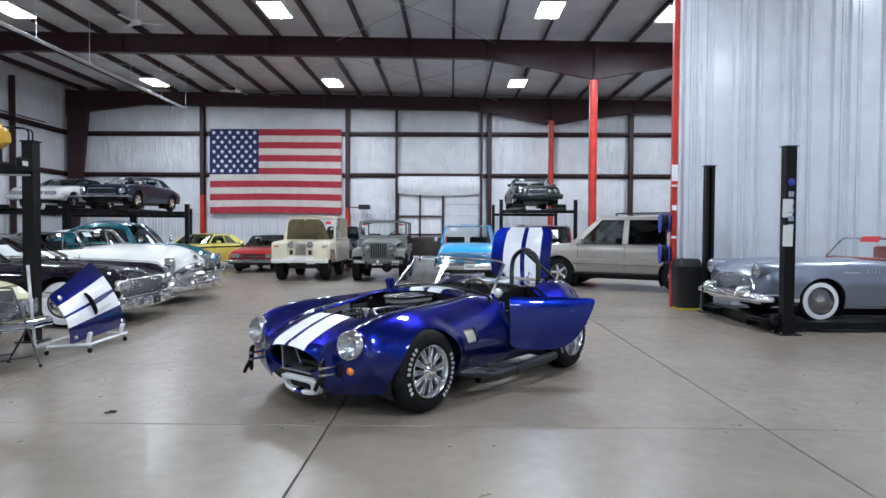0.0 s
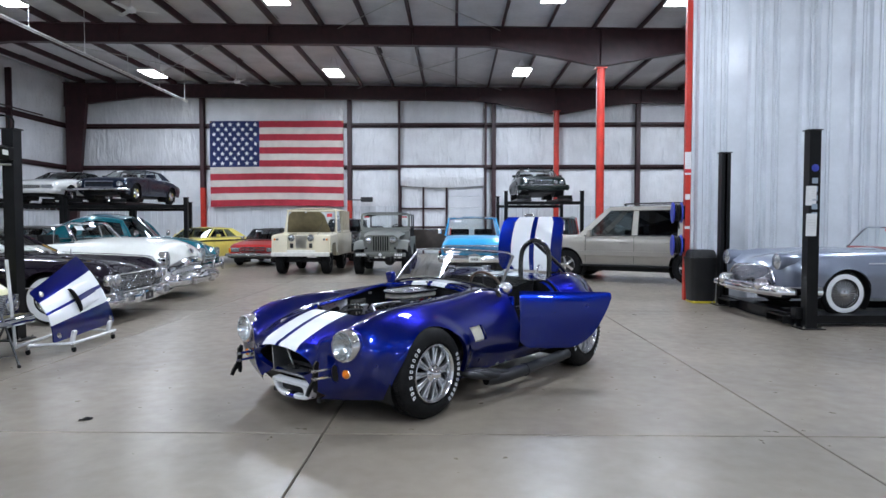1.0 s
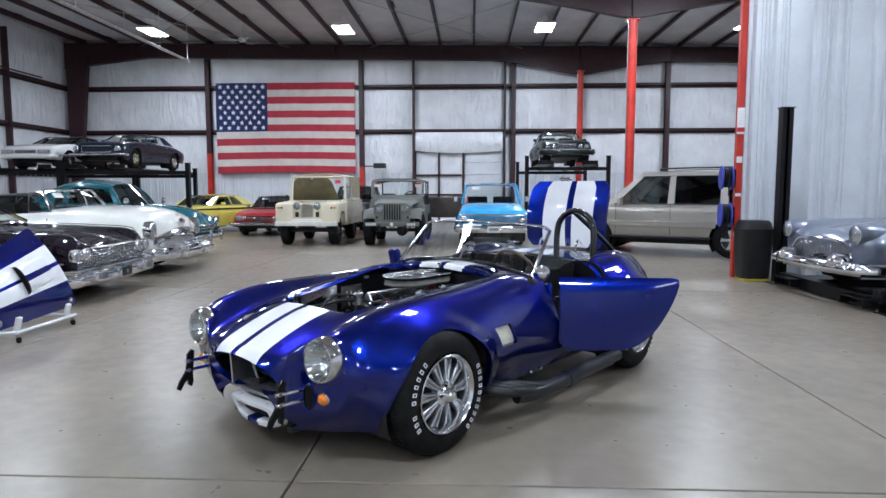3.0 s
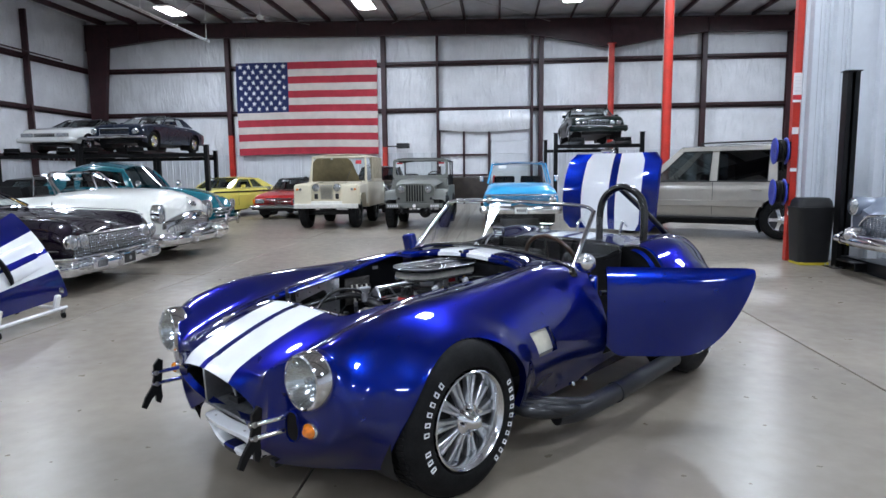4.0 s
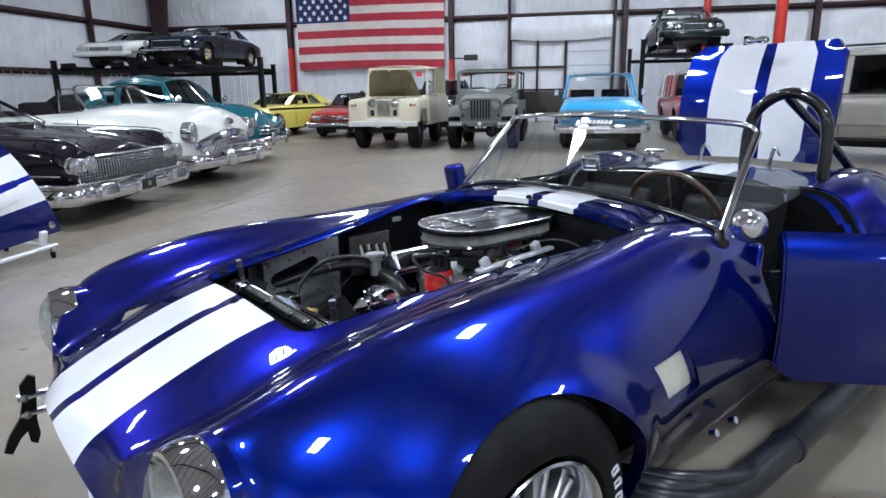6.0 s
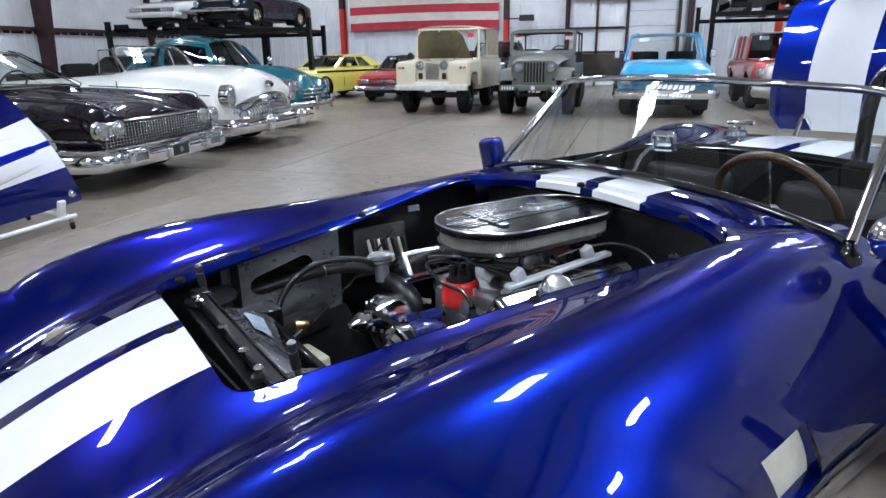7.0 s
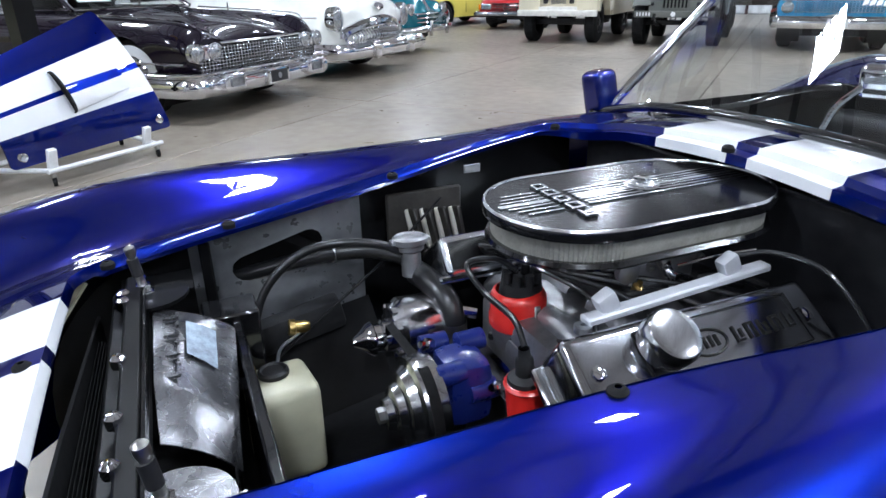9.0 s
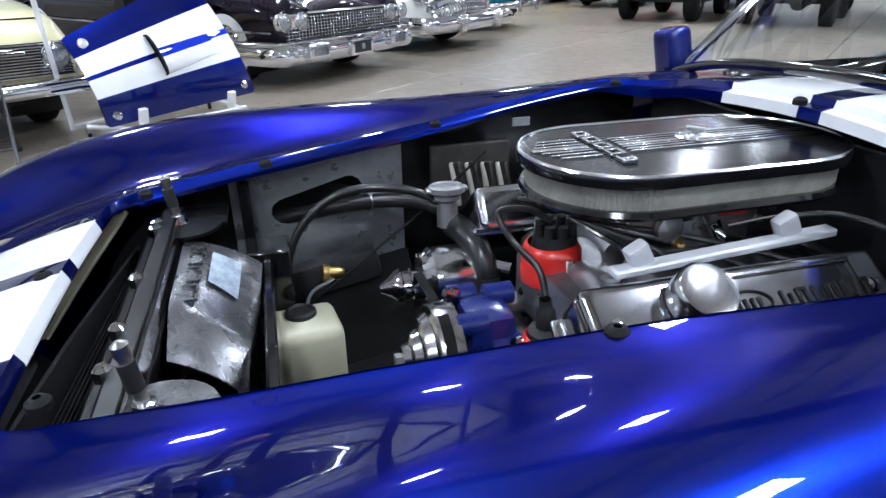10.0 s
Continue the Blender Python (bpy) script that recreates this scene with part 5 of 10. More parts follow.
    part("cross_plate", bx(0.032, 0.0, 0.45, (0.018, 0.62, 0.31)), "blackgloss", car, "black cross plate behind the shroud")
    part("cross_plate_end", bx(0.025, -0.29, 0.545, (0.10, 0.08, 0.14)), "blackgloss", car)
    # lid studs on their brackets
    for b, pm in ((-0.272, "black"), (0.278, greysheet)):
        a0 = -0.11 if b < 0 else -0.088
        bm = B()
        cyl(bm, P(a0 + 0.01, b, 0.672), P(a0 + 0.01, b, 0.678), 0.062, n=24)
        box(bm, P(a0 + 0.02, b * 1.16, 0.672), (0.12, 0.09, 0.006))
        stp = part("lid_stud", bm, pm, car, "threaded lid stud with chrome nut on its bracket")
        part("nut", lathe(B(), P(a0, b, 0.68), Vector((0, 0, 1)), [(0, 0.018), (0.004, 0.018), (0.005, 0.013), (0.018, 0.013), (0.019, 0.008)], 6), "chrome", stp)
        bm = B()
        lathe(bm, P(a0, b, 0.69), Vector((0.12, 0, 1)), [(0.0, 0.0075), (0.012, 0.0075)] + [(0.012 + 0.003 * k, 0.0075 if k % 2 else 0.0066) for k in range(18)] + [(0.068, 0.009), (0.078, 0.009), (0.082, 0.004), (0.083, 0)], 12)
        part("thread", bm, "steel", stp)
        part("sleeve", cyl(B(), P(a0 - 0.004, b, 0.715), P(a0 - 0.008, b, 0.748), 0.0095, n=14), "darkmetal", stp)
    # rubber buffers along the edge
    for a, b in ((0.353, 0.425), (-0.17, 0.30), (0.70, 0.49), (0.40, -0.40), (0.05, -0.345), (-0.16, -0.30), (-0.245, 0.0), (0.925, 0.0), (0.915, 0.36), (0.86, -0.48)):
        part("rubber_buffer", lathe(B(), P(a, b, surf_z(a, b) - 0.006), Vector((0, 0, 1)), [(0, 0.012), (0.008, 0.012), (0.012, 0.008), (0.013, 0.004)], 12), "rubber", car)
    # fluid tank
    tk = part("fluid_tank", bx(0.088, -0.185, 0.40, (0.122, 0.12, 0.20), Euler((0, 0, 0.12)).to_matrix(), 0.02, 3), milky, car, "yellowed plastic fluid tank with a black cap")
    part("cap", lathe(B(), P(0.080, -0.205, 0.485), Vector((0, 0, 1)), [(0, 0.026), (0.014, 0.03), (0.022, 0.029), (0.025, 0.024), (0.021, 0.02), (0.021, 0)], 28), "plastic", tk)
    part("pipe", tube(B(), [P(0.09, -0.23, 0.495), P(0.11, -0.29, 0.50), P(0.16, -0.34, 0.50), P(0.19, -0.36, 0.535)], 0.0035, 6), "alu", tk)
    bm = B()
    panel_grid(bm, lambda u, v: P(0.06 + 0.4 * u, -0.16 + 0.5 * v, 0.245 + 0.02 * u), 4, 4)
    part("bay_floor", bm, "interior", car)
    part("steering_box", bx(0.16, -0.37, 0.50, (0.2, 0.05, 0.07), Euler((0, 0.2, 0)).to_matrix(), 0.012, 2), "darkmetal", car)
    part("brass_fitting", lathe(B(), P(0.15, -0.345, 0.51), Vector((1, 0, 0.15)), [(-0.03, 0.01), (-0.02, 0.014), (0.0, 0.014), (0.002, 0.018), (0.014, 0.018), (0.016, 0.01)], 12), "brass", car)

    eng = part("engine", bx(0.69, 0.0, 0.33, (0.42, 0.30, 0.28), None, 0.03, 2), engine_blue, car, "V8 engine with polished covers and an oval air cleaner")
    # manifold
    bm = B()
    box(bm, P(0.67, 0.0, 0.575), (0.40, 0.24, 0.12), bev=0.025, seg=2)
    box(bm, P(0.515, -0.02, 0.56), (0.10, 0.12, 0.06), bev=0.012, seg=2)
    im = part("intake_manifold", bm, cast, eng, "cast alloy intake manifold")
    for s in (1, -1):
        for k in range(4):
            part("runner", tube(B(), [P(0.53 + k * 0.1, s * 0.03, 0.63), P(0.53 + k * 0.1, s * 0.10, 0.635), P(0.53 + k * 0.1, s * 0.17, 0.60)], 0.026, 10), cast, im)
    part("timing_cover", bx(0.46, 0.0, 0.38, (0.05, 0.24, 0.24), None, 0.02, 2), "darkmetal", eng)
    for s in (1, -1):
        bm = B()
        R = Euler((-s * 0.62, 0, 0)).to_matrix()
        box(bm, P(0.66, s * 0.238, 0.645), (0.47, 0.125, 0.085), R, bev=0.016, seg=3)
        vc = part("valve_cover", bm, mat("buffed_aluminium", (0.46, 0.47, 0.5), 0.13, 1.0, vary=0.06, rvary=0.4) if s == 1 else "polished", eng, "polished aluminium valve cover")
        bm = B()
        box(bm, P(0.66, s * 0.228, 0.598), (0.50, 0.15, 0.016), R, bev=0.004)
        part("gasket_flange", bm, "polished", vc)
        up = R @ Vector((0, 0, 1))
        fx = R @ Vector((0, 1, 0))
        o = P(0.66, s * 0.238, 0.645) + up * 0.0435
        # recessed panel outline and an oval badge
        bm = B()
        for sg in (1, -1):
            box(bm, o + fx * 0.042 * sg + Vector((-0.03, 0, 0)), (0.30, 0.0025, 0.003), R)
        for e in (-0.18, 0.12):
            box(bm, o + Vector((e, 0, 0)), (0.0025, 0.084, 0.003), R)
        part("inset_line", bm, "black", vc)
        bm = B()
        d = up
        ring = [o + Vector((0.005 + 0.036 * math.cos(t), 0, 0)) + fx * 0.02 * math.sin(t) for t in (2 * math.pi * i / 32 for i in range(33))]
        tube(bm, ring, 0.002, 6, 0, False)
        for k in range(4):
            box(bm, o + Vector((0.021 - 0.011 * k, 0, 0)), (0.004, 0.018, 0.003), R)
        part("oval_badge", bm, "black", vc, "dark oval badge outline")
        for k in range(6):
            q = o + Vector((-0.055 - 0.026 * k, 0, 0))
            bm = B()
            box(bm, q + Vector((0.006, 0, 0)), (0.004, 0.026, 0.003), R)
            box(bm, q + Vector((-0.006, 0, 0)), (0.004, 0.026 if k % 2 else 0.014, 0.003), R)
            box(bm, q + fx * 0.011 * (-1) ** k, (0.014, 0.004, 0.003), R)
            part("name_bar", bm, "black", vc, "dark raised bar in place of a letter")
        for e in (-0.2, 0.2):
            part("bolt", lathe(B(), o + Vector((e, 0, 0)) - up * 0.004, up, [(0, 0.011), (0.008, 0.011), (0.01, 0.006), (0.01, 0)], 8), "chrome", vc)
        if s == 1:
            br = part("breather_cap", lathe(B(), o + Vector((0.088, 0, 0)) - fx * 0.012 - up * 0.006, up, [(0, 0.03), (0.01, 0.03), (0.012, 0.038), (0.016, 0.042), (0.046, 0.043), (0.053, 0.038), (0.056, 0.026), (0.055, 0)], 40), "polished", vc, "round chrome breather cap")
        # plug leads
        for k in range(4):
            a1 = 0.48 + 0.12 * k
            part("plug_lead", tube(B(), [P(0.52, 0.0, 0.72), P(0.56 + 0.05 * k, s * 0.11, 0.70), P(a1 + 0.03, s * 0.19, 0.69 - 0.01 * k), P(a1 + 0.03, s * 0.285, 0.655), P(a1, s * 0.33, 0.56)], 0.0045, 7), black_hose, eng)
    # carburettor, linkage and fuel rails
    bm = B()
    box(bm, P(0.74, 0.0, 0.665), (0.24, 0.15, 0.03), bev=0.006)
    cyl(bm, P(0.74, 0, 0.70), P(0.74, 0, 0.80), 0.055, n=24)
    cb = part("carburettor", bm, "darkmetal", eng, "cast alloy carburettor under the air cleaner")
    part("throttle_body", bx(0.74, 0.01, 0.70, (0.13, 0.13, 0.05), None, 0.01, 2), cast, cb)
    bm = bx(0.755, 0.045, 0.735, (0.125, 0.06, 0.055), None, 0.01, 2)
    cyl(bm, P(0.69, 0.062, 0.758), P(0.82, 0.062, 0.758), 0.013, n=14)
    part("float_bowl", bm, "alu", cb)
    part("front_bowl", bx(0.655, 0.0, 0.72, (0.045, 0.12, 0.055), None, 0.01, 2), cast, cb)
    part("tag", bx(0.765, 0.0765, 0.737, (0.055, 0.003, 0.02), None, 0), "paperred", cb)
    for a, z, r in ((0.70, 0.752, 0.008), (0.81, 0.752, 0.008), (0.70, 0.715, 0.007), (0.815, 0.715, 0.007), (0.84, 0.735, 0.009)):
        part("screw", lathe(B(), P(a, 0.075, z), Vector((0, 1, 0)), [(0, r), (0.006, r), (0.006, r * 0.4), (0.012, r * 0.4)], 10), "steel", cb)
    part("return_spring", tube(B(), [P(0.705 + 0.0035 * k / 4, 0.085 + 0.008 * math.cos(k * 1.57), 0.735 - 0.0012 * k + 0.008 * math.sin(k * 1.57)) for k in range(44)], 0.0015, 5, 1), "steel", cb)
    part("lever", bx(0.735, 0.09, 0.70, (0.02, 0.005, 0.055), Euler((0, 0.5, 0)).to_matrix(), 0.002), "chrome", cb)
    part("lever", bx(0.765, 0.092, 0.69, (0.05, 0.005, 0.014), Euler((0, -0.4, 0)).to_matrix(), 0.002), "chrome", cb)
    part("throttle_shaft", cyl(B(), P(0.74, 0.06, 0.70), P(0.74, 0.105, 0.70), 0.007, n=10), "chrome", cb)
    part("link_rod", tube(B(), [P(0.74, 0.10, 0.72), P(0.80, 0.125, 0.738), P(0.86, 0.15, 0.748)], 0.0028, 6), "chrome", cb)
    part("choke_cap", lathe(B(), P(0.64, 0.085, 0.725), Vector((0, 1, 0)), [(0, 0.022), (0.012, 0.022), (0.016, 0.016), (0.016, 0)], 20), cast, cb)
    part("brass_plug", lathe(B(), P(0.645, 0.11, 0.695), Vector((0, 0.4, 1)), [(0, 0.009), (0.014, 0.009), (0.016, 0.005), (0.024, 0.005), (0.024, 0)], 8), "brass", cb)
    part("fuel_line", tube(B(), [P(0.60, 0.10, 0.69), P(0.66, 0.125, 0.70), P(0.72, 0.12, 0.685), P(0.80, 0.13, 0.69), P(0.88, 0.12, 0.66)], 0.006, 8), black_hose, cb)
    part("yellow_clip", lathe(B(), P(0.862, 0.075, 0.755), Vector((-1, 0.4, 0)), [(-0.008, 0.013), (0, 0.015), (0.008, 0.013)], 14, cap=True), "yellow", cb)
    part("blue_fitting", lathe(B(), P(0.842, 0.07, 0.757), Vector((-1, 0.2, 0)), [(-0.015, 0.014), (0, 0.016), (0.015, 0.013)], 12, cap=True), "bluereel", cb)
    rl = part("linkage_bar", bx(0.688, 0.165, 0.712, (0.37, 0.026, 0.013), Euler((0, 0.055, 0)).to_matrix(), 0.003), whitealu, eng, "cast alloy bracket bar beside the carburettor")
    for a, z in ((0.545, 0.722), (0.79, 0.737)):
        part("bracket", bx(a, 0.160, z, (0.034, 0.024, 0.036), Euler((0, 0.5, 0)).to_matrix(), 0.006, 2), whitealu, rl)
    part("foot", lathe(B(), P(0.50, 0.168, 0.685), Vector((0, 0, 1)), [(0, 0.014), (0.012, 0.014), (0.012, 0.005)], 14), "alu", rl)
    part("throttle_cable", tube(B(), [P(0.80, 0.158, 0.752), P(0.86, 0.19, 0.757), P(0.90, 0.26, 0.74), P(0.925, 0.33, 0.66), P(0.93, 0.36, 0.58)], 0.004, 7), black_hose, eng)
    part("vacuum_hose", tube(B(), [P(0.80, 0.05, 0.66), P(0.86, 0.10, 0.68), P(0.92, 0.14, 0.66)], 0.009, 8), black_hose, eng)
    part("heater_hose", tube(B(), [P(0.46, -0.05, 0.57), P(0.55, 0.2, 0.665), P(0.70, 0.22, 0.675), P(0.82, 0.26, 0.62)], 0.008, 8), black_hose, eng)
    # air cleaner: pleated element between two oval pans, finned lid
    def oval(hl, hw, z, n=28, ca=0.713, cb_=-0.005):
        hl, hw, z = hl + 0.012, hw + 0.036, z - 0.020
        pts = []
        for i in range(n + 1):
            t = -math.pi / 2 + math.pi * i / n
            pts.append(P(ca + hl - hw + hw * math.cos(t), cb_ + hw * math.sin(t), z))
        for i in range(n + 1):
            t = math.pi / 2 + math.pi * i / n
            pts.append(P(ca - hl + hw + hw * math.cos(t), cb_ + hw * math.sin(t), z))
        return pts
    bm = B()
    rings(bm, [oval(0.2390, 0.095, 0.783), oval(0.2590, 0.113, 0.783), oval(0.262, 0.118, 0.789), oval(0.2590, 0.112, 0.796)], True, True, True)
    ac = part("air_cleaner", bm, "blackgloss", eng, "oval black air cleaner with polished fins")
    bm = B()
    lp0, lp1 = [], []
    base = oval(0.2520, 0.106, 0.793, 120)
    for i, q in enumerate(base):
        c = P(0.70, 0.018, 0.793)
        k = 1.0 if i % 2 else 0.985
        lp0.append(c + (q - c) * k)
        lp1.append(c + (q - c) * k + Vector((0, 0, 0.038)))
    rings(bm, [lp0, lp1])
    part("pleated_element", bm, paper_el, ac, "pale pleated paper element", sharp=10)
    bm = B()
    rings(bm, [oval(0.2580, 0.112, 0.829), oval(0.2660, 0.12, 0.832), oval(0.2680, 0.122, 0.842), oval(0.2660, 0.1202, 0.850)], True, True, False)
    lidp = part("lid_rim", bm, "blackgloss", ac)
    bm = B()
    rings(bm, [oval(0.2665, 0.1207, 0.8495), oval(0.2645, 0.1187, 0.8525), oval(0.2615, 0.1157, 0.8525), oval(0.2605, 0.1147, 0.8495)], True)
    part("lid_edge", bm, "polished", ac)
    bm = B()
    rings(bm, [oval(0.2620, 0.1162, 0.8495), oval(0.2440, 0.098, 0.8500)], True, False, True)
    part("lid_face", bm, mat("black_satin_lid", (0.005, 0.005, 0.006), 0.2, vary=0.1, spec=0.22), ac)
    for k in range(7):
        b = -0.012 + 0.0125 * (k - 3)
        part("fin", bx(0.78, b, 0.8315, (0.36, 0.009 if k == 3 else 0.003, 0.004), None, 0.0006), "polished", ac)
        part("fin", bx(0.500 + 0.014 * abs(k - 3) / 3, b * 1.25, 0.8315, (0.095 - 0.028 * abs(k - 3) / 3, 0.011 if k == 3 else 0.0035, 0.004), None, 0.0006), "polished", ac)
    for k in range(5):
        b = -0.006 - 0.074 + 0.037 * k
        bm = B()
        for ox, oy, sx, sy in ((-0.011, 0, 0.004, 0.026), (0.011, 0, 0.004, 0.026 if k % 2 else 0.015), (0, 0.0115, 0.022, 0.004), (0, -0.0115 if k != 4 else 0, 0.022, 0.004)):
            box(bm, P(0.568 + ox, b + oy, 0.8335), (sx, sy, 0.007), bev=0.001)
        part("raised_bar", bm, "polished", ac, "raised polished bar in place of a letter")
    part("boss", lathe(B(), P(0.740, -0.012, 0.8325), Vector((0, 0, 1)), [(0, 0.032), (0.003, 0.032), (0.004, 0.027), (0.002, 0.024), (0.002, 0.012), (0.006, 0.011), (0.008, 0.006), (0.016, 0.006), (0.017, 0)], 28), "polished", ac)
    part("wing_nut", bx(0.740, -0.012, 0.846, (0.008, 0.03, 0.008), Euler((0, 0, 0.6)).to_matrix(), 0.002), "chrome", ac)
    # distributor and coil
    ds = part("distributor", lathe(B(), P(0.505, -0.03, 0.53), Vector((0.05, 0, 1)), [(0, 0.03), (0.03, 0.036), (0.034, 0.046), (0.085, 0.048)], 24), cast, eng, "red distributor cap with black leads")
    part("red_body", lathe(B(), P(0.505, -0.03, 0.61), Vector((0.05, 0, 1)), [(-0.012, 0.049), (-0.006, 0.054), (0.012, 0.054), (0.016, 0.051), (0.046, 0.051), (0.056, 0.046), (0.06, 0.04)], 36), red_cap, ds)
    part("cap_top", cyl(B(), P(0.508, -0.03, 0.66), P(0.508, -0.03, 0.685), 0.040, 0.036, n=24), "plastic", ds)
    for k in range(8):
        t = 2 * math.pi * k / 8
        c, e = P(0.508 + 0.028 * math.cos(t), -0.03 + 0.028 * math.sin(t), 0.68), P(0.508 + 0.028 * math.cos(t), -0.03 + 0.028 * math.sin(t), 0.705)
        part("terminal", cyl(B(), c, e, 0.0095, 0.008, n=10), "plastic", ds)
    part("clip", bx(0.512, 0.026, 0.62, (0.012, 0.006, 0.07), Euler((0.15, 0, 0)).to_matrix(), 0.002), "steel", ds)
    cl = part("ignition_coil", lathe(B(), P(0.43, 0.135, 0.555), Vector((0.1, 0, 1)), [(-0.1, 0.034), (0.04, 0.035), (0.046, 0.033), (0.047, 0.028)], 28), red_cap, eng, "red ignition coil with a black tower")
    part("tower", lathe(B(), P(0.424, 0.135, 0.60), Vector((0.1, 0, 1)), [(0, 0.03), (0.008, 0.028), (0.014, 0.016), (0.04, 0.014), (0.045, 0.01), (0.06, 0.009)], 20), "plastic", cl)
    part("coil_lead", tube(B(), [P(0.42, 0.135, 0.66), P(0.43, 0.08, 0.68), P(0.43, -0.02, 0.68), P(0.42, -0.07, 0.715), P(0.47, -0.06, 0.72), P(0.50, -0.03, 0.705)], 0.0055, 8), black_hose, eng)
    part("red_wire", tube(B(), [P(0.53, 0.07, 0.50), P(0.55, 0.05, 0.56), P(0.54, 0.02, 0.62)], 0.003, 6), red_cap, eng)
    for k in range(5):
        part("wire", tube(B(), [P(0.50 + 0.012 * k, 0.085, 0.545 - 0.008 * k), P(0.53 + 0.01 * k, 0.10 - 0.01 * k, 0.57), P(0.55, 0.05 - 0.008 * k, 0.60 + 0.006 * k), P(0.56 + 0.01 * k, 0.0, 0.63)], 0.0026, 5), black_hose if k % 2 else red_cap, eng)
    part("red_ring", lathe(B(), P(0.424, 0.14, 0.60), Vector((0.1, 0, 1)), [(-0.004, 0.034), (0.0, 0.038), (0.004, 0.034)], 24), red_cap, eng)
    part("brass_sender", lathe(B(), P(0.565, 0.09, 0.60), Vector((0, 0.2, 1)), [(0, 0.011), (0.02, 0.011), (0.022, 0.007), (0.04, 0.006), (0.04, 0)], 8), "brass", eng)
    # thermostat housing, hose, filler neck
    bm = B()
    cyl(bm, P(0.425, -0.145, 0.47), P(0.425, -0.145, 0.545), 0.027, n=20)
    tube(bm, [P(0.425, -0.145, 0.50), P(0.50, -0.12, 0.505), P(0.58, -0.08, 0.52)], 0.03, 14)
    box(bm, P(0.535, -0.105, 0.51), (0.018, 0.09, 0.09), Euler((0, 0, -0.4)).to_matrix(), bev=0.008, seg=2)
    part("thermostat_housing", bm, cast, eng)
    part("clamp", lathe(B(), P(0.425, -0.145, 0.552), Vector((0, 0, 1)), [(-0.012, 0.0285), (0.012, 0.0285)], 24), "steel", eng)
    part("top_hose", tube(B(), [P(0.425, -0.145, 0.54), P(0.425, -0.148, 0.575), P(0.418, -0.17, 0.605), P(0.405, -0.215, 0.622), P(0.395, -0.26, 0.625)], 0.0255, 18), black_hose, eng, "thick black coolant hose")
    nk = part("filler_neck", lathe(B(), P(0.383, -0.252, 0.625), Vector((0, -0.1, 1)), [(0, 0.021), (0.05, 0.02), (0.056, 0.028), (0.064, 0.028)], 24), cast, eng)
    part("radiator_cap", lathe(B(), P(0.383, -0.259, 0.690), Vector((0, -0.1, 1)), [(0, 0.03), (0.004, 0.036), (0.014, 0.036), (0.018, 0.031), (0.014, 0.026), (0.018, 0.014), (0.018, 0)], 32), cast, nk)
    part("cap_ears", bx(0.383, -0.259, 0.699, (0.084, 0.022, 0.008), None, 0.004, 2), cast, nk)
    part("left_hose", tube(B(), [P(0.39, -0.28, 0.645), P(0.36, -0.30, 0.655), P(0.32, -0.33, 0.658), P(0.25, -0.375, 0.648), P(0.164, -0.41, 0.63), P(0.075, -0.44, 0.608), P(0.03, -0.47, 0.595)], 0.0155, 14, 10, True, 0.05), black_hose, eng)
    part("hose_band", lathe(B(), P(0.25, -0.375, 0.648), Vector((1, 0.6, 0.12)), [(-0.011, 0.0185), (0.011, 0.0185)], 20), "alu", eng)
    part("overflow_hose", tube(B(), [P(0.40, -0.255, 0.66), P(0.30, -0.265, 0.705), P(0.18, -0.29, 0.70), P(0.09, -0.30, 0.62), P(0.055, -0.27, 0.50), P(0.05, -0.24, 0.38)], 0.0085, 10), black_hose, car, "thin black overflow hose")
    # pump, pulleys and belt
    bm = B()
    box(bm, P(0.378, -0.005, 0.52), (0.085, 0.10, 0.12), bev=0.025, seg=2)
    for a, b, z in ((0.338, 0.025, 0.565), (0.353, -0.085, 0.56), (0.393, 0.035, 0.525), (0.373, 0.015, 0.475), (0.408, -0.045, 0.575)):
        part("pump_boss", cyl(B(), P(a - 0.02, b, z), P(a + 0.03, b, z), 0.02, n=12), engine_blue, eng)
    part("water_pump", bm, engine_blue, eng, "blue painted water pump")
    for a, b, z in ((0.322, 0.015, 0.57), (0.338, -0.055, 0.58), (0.422, 0.055, 0.535)):
        part("stud_bolt", lathe(B(), P(a, b, z), Vector((1, 0.4, 0.5)), [(-0.005, 0.012), (0.01, 0.012), (0.011, 0.007), (0.024, 0.007), (0.024, 0)], 6), "chrome", eng)
    pl = part("pulley", lathe(B(), P(0.282, -0.003, 0.498), Vector((1, 0, 0)), [(-0.04, 0.09), (-0.012, 0.092), (0.0, 0.088), (0.004, 0.075), (0.018, 0.066), (0.022, 0.05), (0.034, 0.044), (0.038, 0.03), (0.05, 0.026), (0.052, 0)], 48), "polished", eng, "stepped polished crank pulley")
    part("hub_bolt", lathe(B(), P(0.232, -0.003, 0.498), Vector((1, 0, 0)), [(0, 0.014), (0.012, 0.014), (0.012, 0)], 6), "steel", pl)
    part("idler_pulley", lathe(B(), P(0.255, -0.165, 0.55), Vector((1, 0, 0)), [(-0.06, 0.03), (-0.03, 0.034), (-0.026, 0.028), (-0.014, 0.028), (-0.01, 0.034), (0.0, 0.03), (0.01, 0.02), (0.028, 0.008), (0.03, 0)], 28), "chrome", eng)
    bm = B()
    lp = []
    c0, c1 = (-0.165, 0.55, 0.032), (-0.003, 0.498, 0.094)
    dd = math.atan2(c1[1] - c0[1], c1[0] - c0[0])
    loop = []
    for k in range(13):
        t = dd + math.pi / 2 + math.pi * k / 12
        loop.append((c0[0] + c0[2] * math.cos(t), c0[1] + c0[2] * math.sin(t)))
